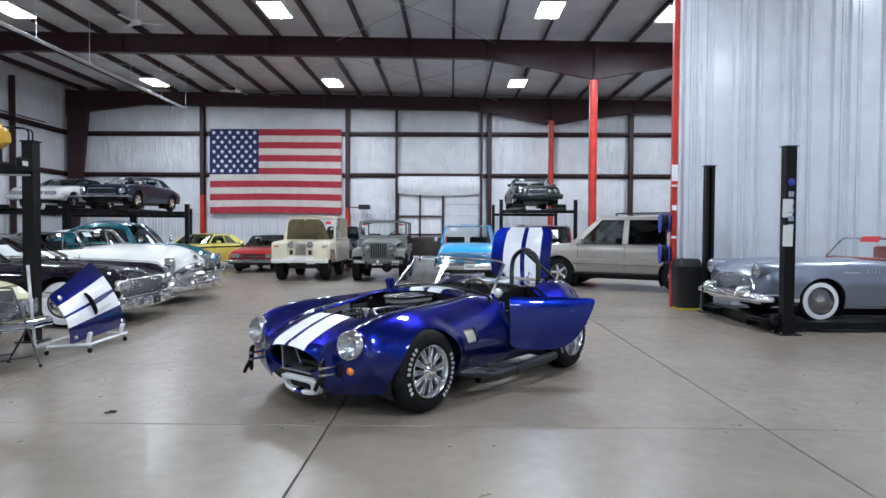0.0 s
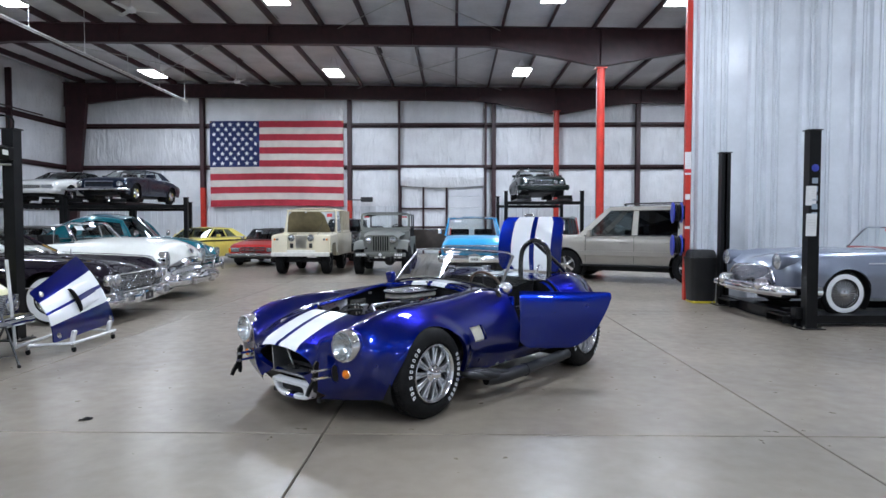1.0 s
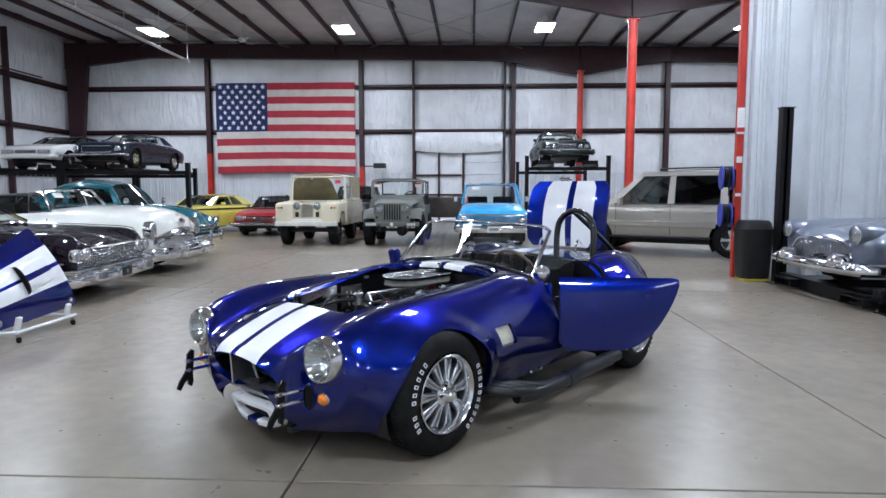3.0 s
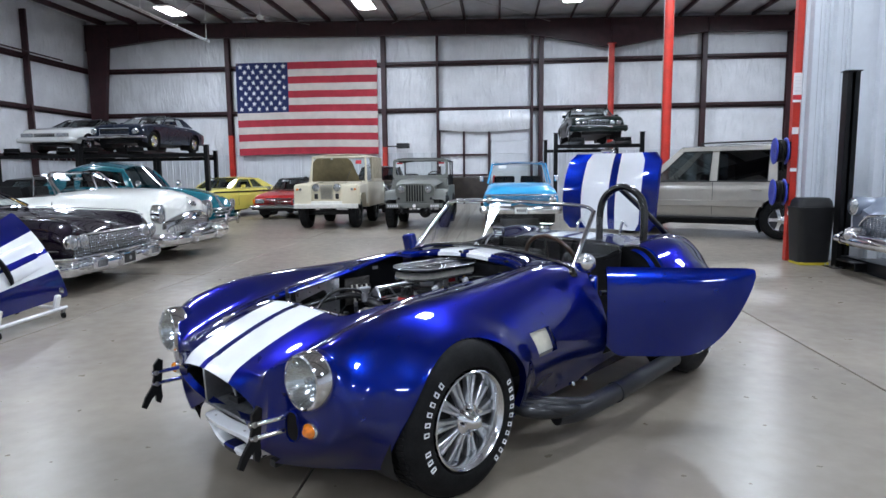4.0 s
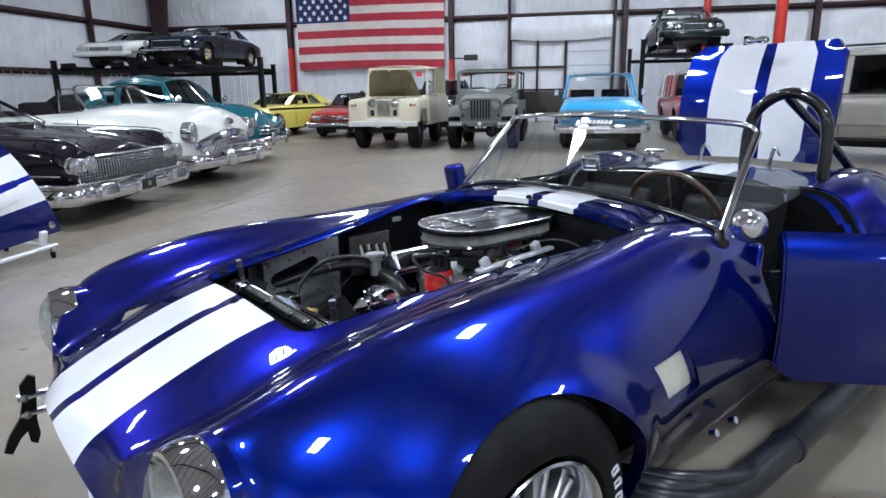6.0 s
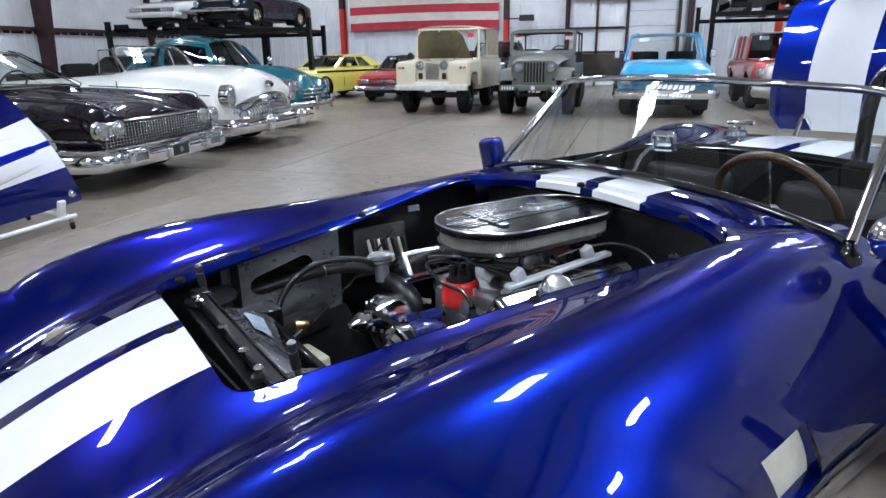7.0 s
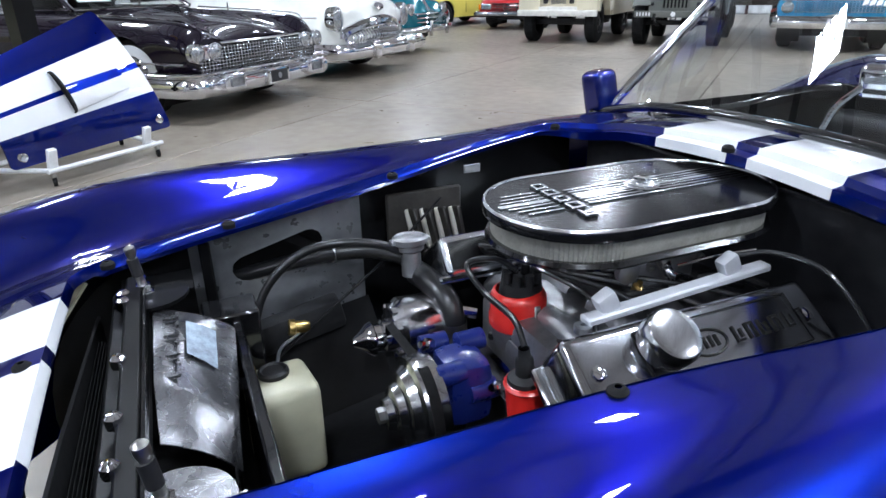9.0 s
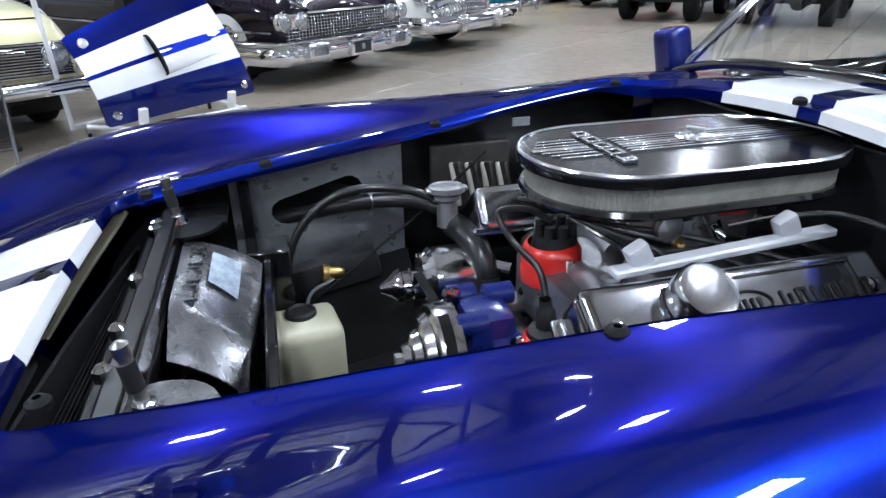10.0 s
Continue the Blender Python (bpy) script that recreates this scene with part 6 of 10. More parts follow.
    for k in range(13):
        t = dd - math.pi / 2 + math.pi * k / 12
        loop.append((c1[0] + c1[2] * math.cos(t), c1[1] + c1[2] * math.sin(t)))
    for a, k in ((0.288, 1.0), (0.306, 1.0), (0.306, 0.96), (0.288, 0.96)):
        lp.append([P(a, b if k == 1 else b * 0.985 - 0.0013, z if k == 1 else z * 0.985 + 0.0075) for b, z in loop])
    lp.append(lp[0])
    rings(bm, lp)
    part("drive_belt", bm, "rubber", eng, "black rubber drive belt")
    bm = B()
    lathe(bm, P(0.31, -0.19, 0.545), Vector((1, 0, 0)), [(-0.12, 0.05), (-0.10, 0.062), (-0.02, 0.062), (0.0, 0.045), (0.005, 0.015)], 28)
    al = part("alternator", bm, "polished", eng, "chromed alternator")
    for k in range(10):
        t = 2 * math.pi * k / 10
        part("vane", box(B(), P(0.335, -0.19 + 0.05 * math.cos(t), 0.545 + 0.05 * math.sin(t)), (0.05, 0.008, 0.014), Euler((t, 0, 0)).to_matrix()), "polished", al)
    part("alternator_bracket", tube(B(), [P(0.33, -0.2, 0.58), P(0.40, -0.17, 0.585), P(0.47, -0.13, 0.575)], 0.011, 8), "chrome", eng)
    part("stay_rod", tube(B(), [P(0.10, -0.33, 0.45), P(0.36, -0.36, 0.62), P(0.52, -0.42, 0.72)], 0.003, 6, 1), "black", car)
    part("cowl_mark", bx(0.60, -0.42, surf_z(0.6, 0.42) - 0.035, (0.04, 0.004, 0.018), None, 0), "dullalu", car)


engine_bay(ROADSTER)


# ---- parked cars: s runs back from the nose, b to the car's left ----
def section2(k, s):
    w = key(k["w"], s)
    zc, zs = key(k["zc"], s), key(k["zs"], s)
    zb = key(k["zb"], s) if "zb" in k else 0.24
    mid = key(k["zm"], s) if "zm" in k else zc * 0.75 + zs * 0.25
    bm_ = key(k["bm"], s) if "bm" in k else 0.55 * w
    bs = key(k["bs"], s) if "bs" in k else 0.88 * w
    zw = key(k["zw"], s) if "zw" in k else zs - 0.16
    return [(0, zc), (bm_, mid), (bs, zs), (w, zw), (w * 0.985, (zw + zb) * 0.5), (w * 0.94, zb)]


def loft_body(k, L, arches, name, material, car, step=0.06, open_top=None, label=""):
    """A car's lower body as one skin with wheel arches; open_top=(s0, s1, half-width) leaves a hole for the cabin."""
    n = int(L / step)
    st = sorted({round(L * i / n, 4) for i in range(n + 1)} | {0.012, 0.03, round(L - 0.03, 4), round(L - 0.012, 4)})
    bm = B()
    rows = []
    for s in st:
        pts = section2(k, s)
        c = spline([(0, -pts[1][0], pts[1][1])] + [(0, p[0], p[1]) for p in pts], 6)[6:]
        e = min(s, L - s)
        f = 1 - 0.06 * max(0, 1 - e / 0.05) ** 2
        rows.append([(v.y * f, v.z if v.z < 0.5 else 0.5 + (v.z - 0.5) * (1 - 0.1 * max(0, 1 - e / 0.05) ** 2)) for v in c])
    na = len(rows[0])
    for side in (1, -1):
        grid = []
        for s, r in zip(st, rows):
            ln = []
            for j, (b, z) in enumerate(r):
                ss, bb = s, b
                for ca, cz, cr in arches:
                    d = math.hypot(s - ca, z - cz)
                    if j > na // 3:
                        bb += 0.012 * max(0.0, 1 - abs(d - cr) / 0.07)
                        if abs(d - cr) < step * 0.75 and d > 1e-4:
                            ss, z = ca + (s - ca) / d * cr, cz + (z - cz) / d * cr
                ln.append(bm.verts.new(P(ss, side * bb, z)))
            grid.append(ln)
        for i in range(len(st) - 1):
            sm = (st[i] + st[i + 1]) / 2
            for j in range(na - 1):
                zmid = (rows[i][j][1] + rows[i + 1][j + 1][1]) / 2
                bmid = (rows[i][j][0] + rows[i + 1][j + 1][0]) / 2
                if j > na // 3 and any(math.hypot(sm - ca, zmid - cz) < cr - 0.01 for ca, cz, cr in arches):
                    continue
                if open_top and open_top[0] < sm < open_top[1] and bmid < open_top[2]:
                    continue
                bm.faces.new((grid[i][j], grid[i + 1][j], grid[i + 1][j + 1], grid[i][j + 1]))
        for g in (grid[0], grid[-1]):
            c = bm.verts.new((g[0].co + g[-1].co) / 2 * 1.0)
            c.co.y = 0
            for j in range(na - 1):
                bm.faces.new((g[j], g[j + 1], c))
    bmesh.ops.remove_doubles(bm, verts=bm.verts, dist=0.002)
    body = part(name, bm, material, car, label, sharp=42)
    bm = B()
    for ca, cz, cr in arches:
        for s in (1, -1):
            w = key(k["w"], ca)
            lp = [[P(ca + (cr + 0.01) * math.cos(t), b, cz + (cr + 0.01) * math.sin(t)) for t in (math.pi * (-0.2 + 1.4 * q / 16) for q in range(17))] for b in (s * (w - 0.05), s * (w - 0.42))]
            rings(bm, lp, closed=False)
            bm.faces.new([bm.verts.new(p) for p in lp[1]])
    box(bm, P(L / 2, 0, 0.3), (L * 0.9, 1.0, 0.12))
    part("underside", bm, "plastic", car)
    return body


def car_wheel(car, s, b, r, wd=0.2, style="cap", rim_r=None, white=False):
    sd = 1 if b > 0 else -1
    ax = Vector((0, sd, 0))
    o = P(s, b, r)
    rr = rim_r or r * 0.58
    w_ = part("wheel", lathe(B(), o, ax, [(-wd + 0.03, rr), (-wd, rr + 0.04), (-wd + 0.015, r - 0.03), (-wd + 0.04, r), (-0.04, r), (-0.012, r - 0.03), (0.004, (r + rr) / 2), (0.0, rr + 0.012), (-0.015, rr)], 40), "rubber", car, "whitewall tyre and chrome wheel" if white else "")
    if white:
        part("whitewall", lathe(B(), o, ax, [(0.004, rr + 0.008), (0.008, (r + rr) / 2), (0.0, r - 0.045)], 40), "white", w_)
    m_ = {"cap": "chrome", "steel": "darkmetal", "alloy": "polished", "wire": "chrome", "paint": "black"}[style]
    bm = B()
    lathe(bm, o, ax, [(-0.012, rr), (-0.004, rr - 0.01), (-0.02, rr - 0.025), (-0.05, rr - 0.035)], 36)
    if style in ("cap",):
        lathe(bm, o, ax, [(-0.045, rr - 0.03), (-0.03, rr * 0.72), (-0.012, rr * 0.66), (0.004, rr * 0.5), (0.012, rr * 0.22), (0.016, 0)], 36)
    elif style in ("steel", "paint"):
        lathe(bm, o, ax, [(-0.05, rr - 0.03), (-0.06, rr * 0.6), (-0.035, rr * 0.5), (-0.03, rr * 0.35), (-0.01, rr * 0.3), (-0.006, 0)], 36)
    part("rim", bm, m_, w_)
    if style in ("alloy", "wire"):
        bm = B()
        n = 5 if style == "alloy" else 26
        for k in range(n):
            t = 2 * math.pi * k / n
            d = Vector((math.cos(t), 0, math.sin(t)))
            q = Vector((-math.sin(t), 0, math.cos(t)))
            hw = rr * 0.16 if style == "alloy" else 0.004
            lp = [[o + d * a + q * hw * f * sg + ax * (oo + tt) for sg, tt in ((1, 0.008), (-1, 0.008), (-1, -0.012), (1, -0.012))] for a, f, oo in ((rr * 0.2, 1.0, -0.012), (rr * 0.6, 0.75, -0.03), (rr * 0.95, 1.1, -0.03))]
            rings(bm, lp, True, True, True)
        lathe(bm, o, ax, [(-0.03, rr * 0.3), (-0.005, rr * 0.26), (0.012, rr * 0.12), (0.014, 0)], 24)
        part("spokes", bm, m_, w_)
        part("drum", lathe(B(), o, ax, [(-0.06, rr - 0.03), (-0.07, 0)], 28), "darkmetal", w_)
    return w_


def bumper(car, s, z, hw, h=0.11, d=0.07, bow=0.12, material="chrome", wrap=0.25, name="bumper", label="", rear=False):
    pts = []
    n = 16
    for i in range(n + 1):
        b = -1 + 2 * i / n
        pts.append(P(s + bow * b * b, hw * b, z))
    if wrap:
        pts = [P(s + bow + wrap, -hw - 0.03, z)] + pts + [P(s + bow + wrap, hw + 0.03, z)]
    path = spline(pts, 3)
    bm = B()
    lp = []
    for i, p in enumerate(path):
        t = (path[min(i + 1, len(path) - 1)] - path[max(i - 1, 0)]).normalized()
        o = Vector((t.y, -t.x, 0))
        o = o if o.x > 0 or abs(o.x) < 0.3 else -o
        if abs(o.x) < 0.3 and o.y * p.y < 0:
            o = -o
        lp.append([p + o * x * d + Vector((0, 0, y * h)) for x, y in ((0, -0.5), (0.6, -0.48), (0.95, -0.25), (1, 0.05), (0.85, 0.32), (0.5, 0.5), (0, 0.5))])
    rings(bm, lp, True, True, True)
    return part(name, bm, material, car, label)


def round_lamp(car, s, b, z, r, ring="chrome", lens="lens", depth=0.05, name="headlamp", n=28, tall=1.0):
    bm = lathe(B(), P(s, b, z), Vector((1, 0, 0)), [(-depth, r * 1.1), (0.0, r * 1.14), (0.018, r * 1.08), (0.02, r)], n)
    h = part(name, bm, ring, car)
    le = part("lens", lathe(B(), P(s, b, z), Vector((1, 0, 0)), [(0.012, r * 1.02), (0.026, r * 0.8), (0.036, r * 0.45), (0.04, 0)], n), lens, h)
    if tall != 1.0:
        for o in (h, le):
            for v in o.data.vertices:
                v.co.z = z + (v.co.z - z) * tall
    return h


def bars(car, s, z0, z1, hw, nh, nv, material="chrome", t=0.008, name="grille", depth=0.03, back=True, bow=0.0, label="", taper=0.0):
    g = part(name, box(B(), P(s + 0.03 + bow * 0.5, 0, (z0 + z1) / 2), (0.01, hw * 2, z1 - z0)), "black", car, label)
    for i in range(nh):
        z = z0 + (z1 - z0) * (i + 0.5) / nh
        h2 = hw * (1 - taper * abs(2 * (i + 0.5) / nh - 1) ** 2)
        path = [P(s + bow * (q / 4) ** 2, h2 * q / 4, z) for q in range(-4, 5)]
        part("slat", tube(B(), path, t, 6, 0), material, g)
    for i in range(nv):
        b = hw * (-1 + 2 * (i + 0.5) / nv)
        zz = taper * abs(b / hw) ** 2 * (z1 - z0) * 0.5
        part("tooth", box(B(), P(s + bow * (b / hw) ** 2, b, (z0 + z1) / 2), (depth, t * 1.8, z1 - z0 - 2 * zz), bev=t * 0.5), material, g)
    return g


def cabin(car, s0, s1, s2, s3, zb, zr, wb, wr, color, glass="darkglass", pillars=(0.5,), crown=0.05, seats=True, tags=True, rear=True, roof_mat=None, rake=0.0, vinyl=False):
    """Windscreen, roof, pillars, side and rear windows over the body."""
    def edge(u, side):
        """A point of the roof-side line from the windscreen's top to the rear window's."""
        return P(s1 + (s2 - s1) * u, side * wr, zr - 0.012 * (2 * u - 1) ** 2)
    bm = B()

    def roofpt(u, v):
        b = -1 + 2 * v
        return P(s1 + (s2 - s1) * u + 0.05 * (2 * u - 1) * (1 - b * b), wr * b * (1 + 0.02 * math.sin(math.pi * u)), zr + crown * (1 - b * b) * (0.55 + 0.45 * math.sin(math.pi * u)) - 0.015 * (2 * u - 1) ** 2 - 0.02 * abs(b) ** 6)
    panel_grid(bm, roofpt, 14, 14)
    solid(bm, 0.035)
    part("roof", bm, roof_mat or color, car)
    bm = B()
    panel_grid(bm, lambda u, v: P(s0 + (s1 - s0) * v - 0.10 * (1 - (2 * u - 1) ** 2) * (1 - 0.4 * v), (wb + (wr - wb) * v) * (2 * u - 1) * 0.96, zb + (zr - 0.01 - zb) * v), 14, 5)
    g = part("windscreen", bm, glass, car)
    g.visible_shadow = False
    part("windscreen_surround", tube(B(), [P(s0 + (s1 - s0) * v - 0.10 * (1 - (2 * u - 1) ** 2) * (1 - 0.4 * v), (wb + (wr - wb) * v) * (2 * u - 1) * 0.965, zb + (zr - 0.01 - zb) * v) for u, v in [(q / 8, 0) for q in range(9)] + [(1, 1)] + [(1 - q / 8, 1) for q in range(1, 9)] + [(0, 0)]], 0.012, 6, 2), "chrome", car)
    if rear:
        bm = B()
        panel_grid(bm, lambda u, v: P(s3 + (s2 - s3) * v, (wb + (wr - wb) * v) * (2 * u - 1) * 0.94, zb + (zr - 0.01 - zb) * v), 8, 4)
        g = part("rear_window", bm, glass, car)
        g.visible_shadow = False
    for sd in (1, -1):
        a0, a1 = P(s0, sd * wb, zb), P(s1, sd * wr, zr - 0.02)
        c0, c1 = P(s3, sd * wb, zb), P(s2, sd * wr, zr - 0.02)
        part("pillar", tube(B(), [a0, a1], 0.024, 8, 1), color, car)
        q = 0.05 if not vinyl else 0.0
        bm = B()
        f = [bm.verts.new(p) for p in (c0, c1, P(s2 - 0.28, sd * wr, zr - 0.02), P(s3 - 0.55 - q, sd * wb, zb))]
        bm.faces.new(f)
        solid(bm, 0.03)
        part("rear_pillar", bm, roof_mat or color, car)
        bounds = [0.0] + list(pillars) + [1.0]
        lo0, lo1, hi0, hi1 = s0 + 0.04, s3 - 0.6, s1 + 0.03, s2 - 0.3
        for u0, u1 in zip(bounds, bounds[1:]):
            bm = B()
            vs = [bm.verts.new(P(lo0 + (lo1 - lo0) * u, sd * (wb - 0.01), zb)) for u in (u0 + 0.01, u1 - 0.01)] + [bm.verts.new(P(hi0 + (hi1 - hi0) * u, sd * (wr - 0.008), zr - 0.03)) for u in (u1 - 0.01, u0 + 0.01)]
            bm.faces.new(vs)
            g = part("side_window", bm, glass, car, smooth=False)
            g.visible_shadow = False
        for u in pillars:
            part("pillar", tube(B(), [P(lo0 + (lo1 - lo0) * u, sd * wb, zb), P(hi0 + (hi1 - hi0) * u, sd * wr, zr - 0.02)], 0.02, 8, 1), color if not vinyl else "chrome", car)
        part("belt_trim", tube(B(), [P(s0, sd * (wb + 0.012), zb + 0.004), P(s3, sd * (wb + 0.012), zb + 0.004)], 0.008, 6, 1), "chrome", car)
    interior(car, s0, s3, zb, wb, seats)
    if tags:
        bm = B()
        box(bm, P(s0 + (s1 - s0) * 0.82 - 0.03, -wr * 0.62, zb + (zr - zb) * 0.8), (0.004, 0.2, 0.09), Euler((0, -math.atan2(s1 - s0, zr - zb) if s1 > s0 else 0, 0)).to_matrix())
        tg = part("price_tag", bm, "paper", car, "white and red tag behind the windscreen")
        bm = B()
        box(bm, P(s0 + (s1 - s0) * 0.82 - 0.035, -wr * 0.62, zb + (zr - zb) * 0.76), (0.004, 0.2, 0.04), Euler((0, -math.atan2(s1 - s0, zr - zb), 0)).to_matrix())
        part("red_band", bm, "paperred", tg)


def interior(car, s0, s3, zb, wb, seats=True):
    bm = B()
    box(bm, P((s0 + s3) / 2, 0, zb - 0.2), (s3 - s0 - 0.1, wb * 1.75, 0.05))
    box(bm, P(s0 + 0.22, 0, zb - 0.06), (0.3, wb * 1.8, 0.16), bev=0.04, seg=2)
    part("cabin_lining", bm, "interior", car)
    if seats:
        for sd in (1, -1):
            bm = B()
            box(bm, P(s0 + 1.1, sd * wb * 0.45, zb - 0.02), (0.16, wb * 0.7, 0.42), Euler((0, -0.2, 0)).to_matrix(), bev=0.05, seg=2)
            part("seat_back", bm, "interior", car)
        c = P(s0 + 0.55, wb * 0.45, zb + 0.02)
        d, s1, u1 = basis(Vector((-0.8, 0, 0.5)))
        part("steering_wheel", tube(B(), [c + (s1 * math.cos(t) + u1 * math.sin(t)) * 0.19 for t in (2 * math.pi * i / 24 for i in range(25))], 0.012, 6, 0, False), "plastic", car)


def open_screen(car, s0, zb, s1, zt, wb, wt, material="chrome", glass="glass"):
    """An open car's windscreen in its frame."""
    ws = part("windscreen_frame", tube(B(), [P(s0, -wb, zb), P(s1, -wt, zt - 0.02), P(s1 - 0.07, -wt * 0.5, zt), P(s1 - 0.09, 0, zt + 0.005), P(s1 - 0.07, wt * 0.5, zt), P(s1, wt, zt - 0.02), P(s0, wb, zb)], 0.02, 8, 4), material, car)
    bm = B()
    panel_grid(bm, lambda u, v: P(s0 + (s1 - s0) * v - 0.10 * (1 - (2 * u - 1) ** 2), (wb + (wt - wb) * v) * (2 * u - 1), zb + (zt - zb) * v), 12, 4)
    g = part("glass", bm, glass, ws)
    g.visible_shadow = False


def paint(name, color, rough=0.3, metal=0.0, coat=1.0, spec=0.5):
    return mat(name, color, rough, metal, coat=coat, vary=0.05, scale=2, coat_rough=0.02, spec=spec)


def at_pose(x, y, rz, z=0.0):
    """The pose of a car whose nose stands at x, y and points along the angle rz."""
    return pose(x, y, z, 0, 0, rz)


def plate(car, s, z, w=0.3, h=0.15, material="paper", b=0.0):
    p = part("number_plate", box(B(), P(s, b, z), (0.01, w, h), bev=0.003), material, car, "number plate with plain bars")
    for k in range(5):
        part("bar", box(B(), P(s - 0.007, b + w * (-0.3 + 0.15 * k), z), (0.004, w * 0.08, h * 0.45)), "interior" if material == "paper" else "paper", p)


def finned_sedan():
    pm = paint("dark_plum_paint", (0.004, 0.0015, 0.007), 0.4, coat=0.9, spec=0.05)
    car = thing("finned_hardtop", at_pose(-4.73, 9.30, 4), "dark plum fifties hardtop with wide chrome bumper and quad lamps", "car")
    k = {"zc": [(0, 0.76), (0.25, 0.83), (1.4, 0.94), (1.7, 0.97), (4.2, 0.97), (5.6, 0.9)], "zs": [(0, 0.77), (0.1, 0.84), (0.25, 0.875), (0.5, 0.89), (1.5, 0.93), (4.5, 0.95), (5.6, 1.0)], "w": [(0, 0.99), (0.3, 1.01), (2.5, 1.0), (5.6, 0.93)], "zm": [(0, 0.69), (0.25, 0.765), (1.4, 0.89), (1.8, 0.93), (5.6, 0.88)], "bm": [(0, 0.55), (5.6, 0.55)], "bs": [(0, 0.80), (0.4, 0.84), (5.6, 0.86)], "zb": [(0, 0.42), (0.5, 0.28), (5.6, 0.3)]}
    loft_body(k, 5.6, ((0.82, 0.36, 0.40), (4.2, 0.36, 0.38)), "body", pm, car)
    cabin(car, 1.65, 2.3, 3.9, 4.6, 0.97, 1.36, 0.80, 0.62, pm, "glass", (0.6,), 0.05, tags=False)
    for s in (0.82, 4.2):
        for b in (0.93, -0.93):
            car_wheel(car, s, b, 0.36, 0.2, "cap", white=True)
    bars(car, -0.005, 0.45, 0.66, 0.92, 7, 40, "polished", 0.0035, depth=0.025, label="chrome egg-crate grille")
    bp = bumper(car, -0.03, 0.325, 1.0, 0.20, 0.12, 0.08, wrap=0.5, label="wide chrome bumper with dark pockets")
    bumper(car, -0.03, 0.435, 0.99, 0.04, 0.10, 0.07, wrap=0.4, name="grille_sill")
    for sd in (1, -1):
        for b in (0.72, 0.945):
            round_lamp(car, -0.02, sd * b, 0.615, 0.078)
        part("lamp_bezel", box(B(), P(0.0, sd * 0.83, 0.615), (0.05, 0.40, 0.14), bev=0.03, seg=3), "chrome", car)
        part("bumper_pod", box(B(), P(-0.115, sd * 0.66, 0.345), (0.15, 0.27, 0.165), bev=0.035, seg=3), "chrome", bp)
        part("pod_pocket", box(B(), P(-0.19, sd * 0.66, 0.345), (0.008, 0.17, 0.085), bev=0.02, seg=2), "dullalu", bp, "dull recessed pocket")
        part("fender_trim", tube(B(), [P(0.06, sd * 0.82, 0.83), P(0.3, sd * 0.87, 0.895), P(1.6, sd * 0.88, 0.955)], 0.008, 6), "chrome", car)
        part("side_trim", tube(B(), [P(0.1, sd * 1.005, 0.52), P(2.5, sd * 1.012, 0.54), P(5.3, sd * 0.97, 0.6)], 0.012, 6), "chrome", car)
    bumper(car, -0.02, 0.685, 0.62, 0.025, 0.03, 0.03, wrap=0, name="hood_lip")
    pf = part("plate_frame", box(B(), P(-0.125, 0, 0.325), (0.10, 0.36, 0.165), bev=0.02, seg=2), "chrome", car)
    part("plate_recess", box(B(), P(-0.178, 0, 0.325), (0.008, 0.27, 0.115), bev=0.004), "darkmetal", pf, "dark empty plate recess")
    part("badge", lathe(B(), P(-0.182, 0, 0.325), Vector((1, 0, 0)), [(0, 0.03), (0.005, 0.026), (0.006, 0)], 16), "dullalu", pf)
    part("windscreen_paper", box(B(), P(2.0, -0.3, 1.12), (0.01, 0.4, 0.25), Euler((0, -0.9, 0)).to_matrix()), "paper", car, "pale sheet of paper behind the glass")


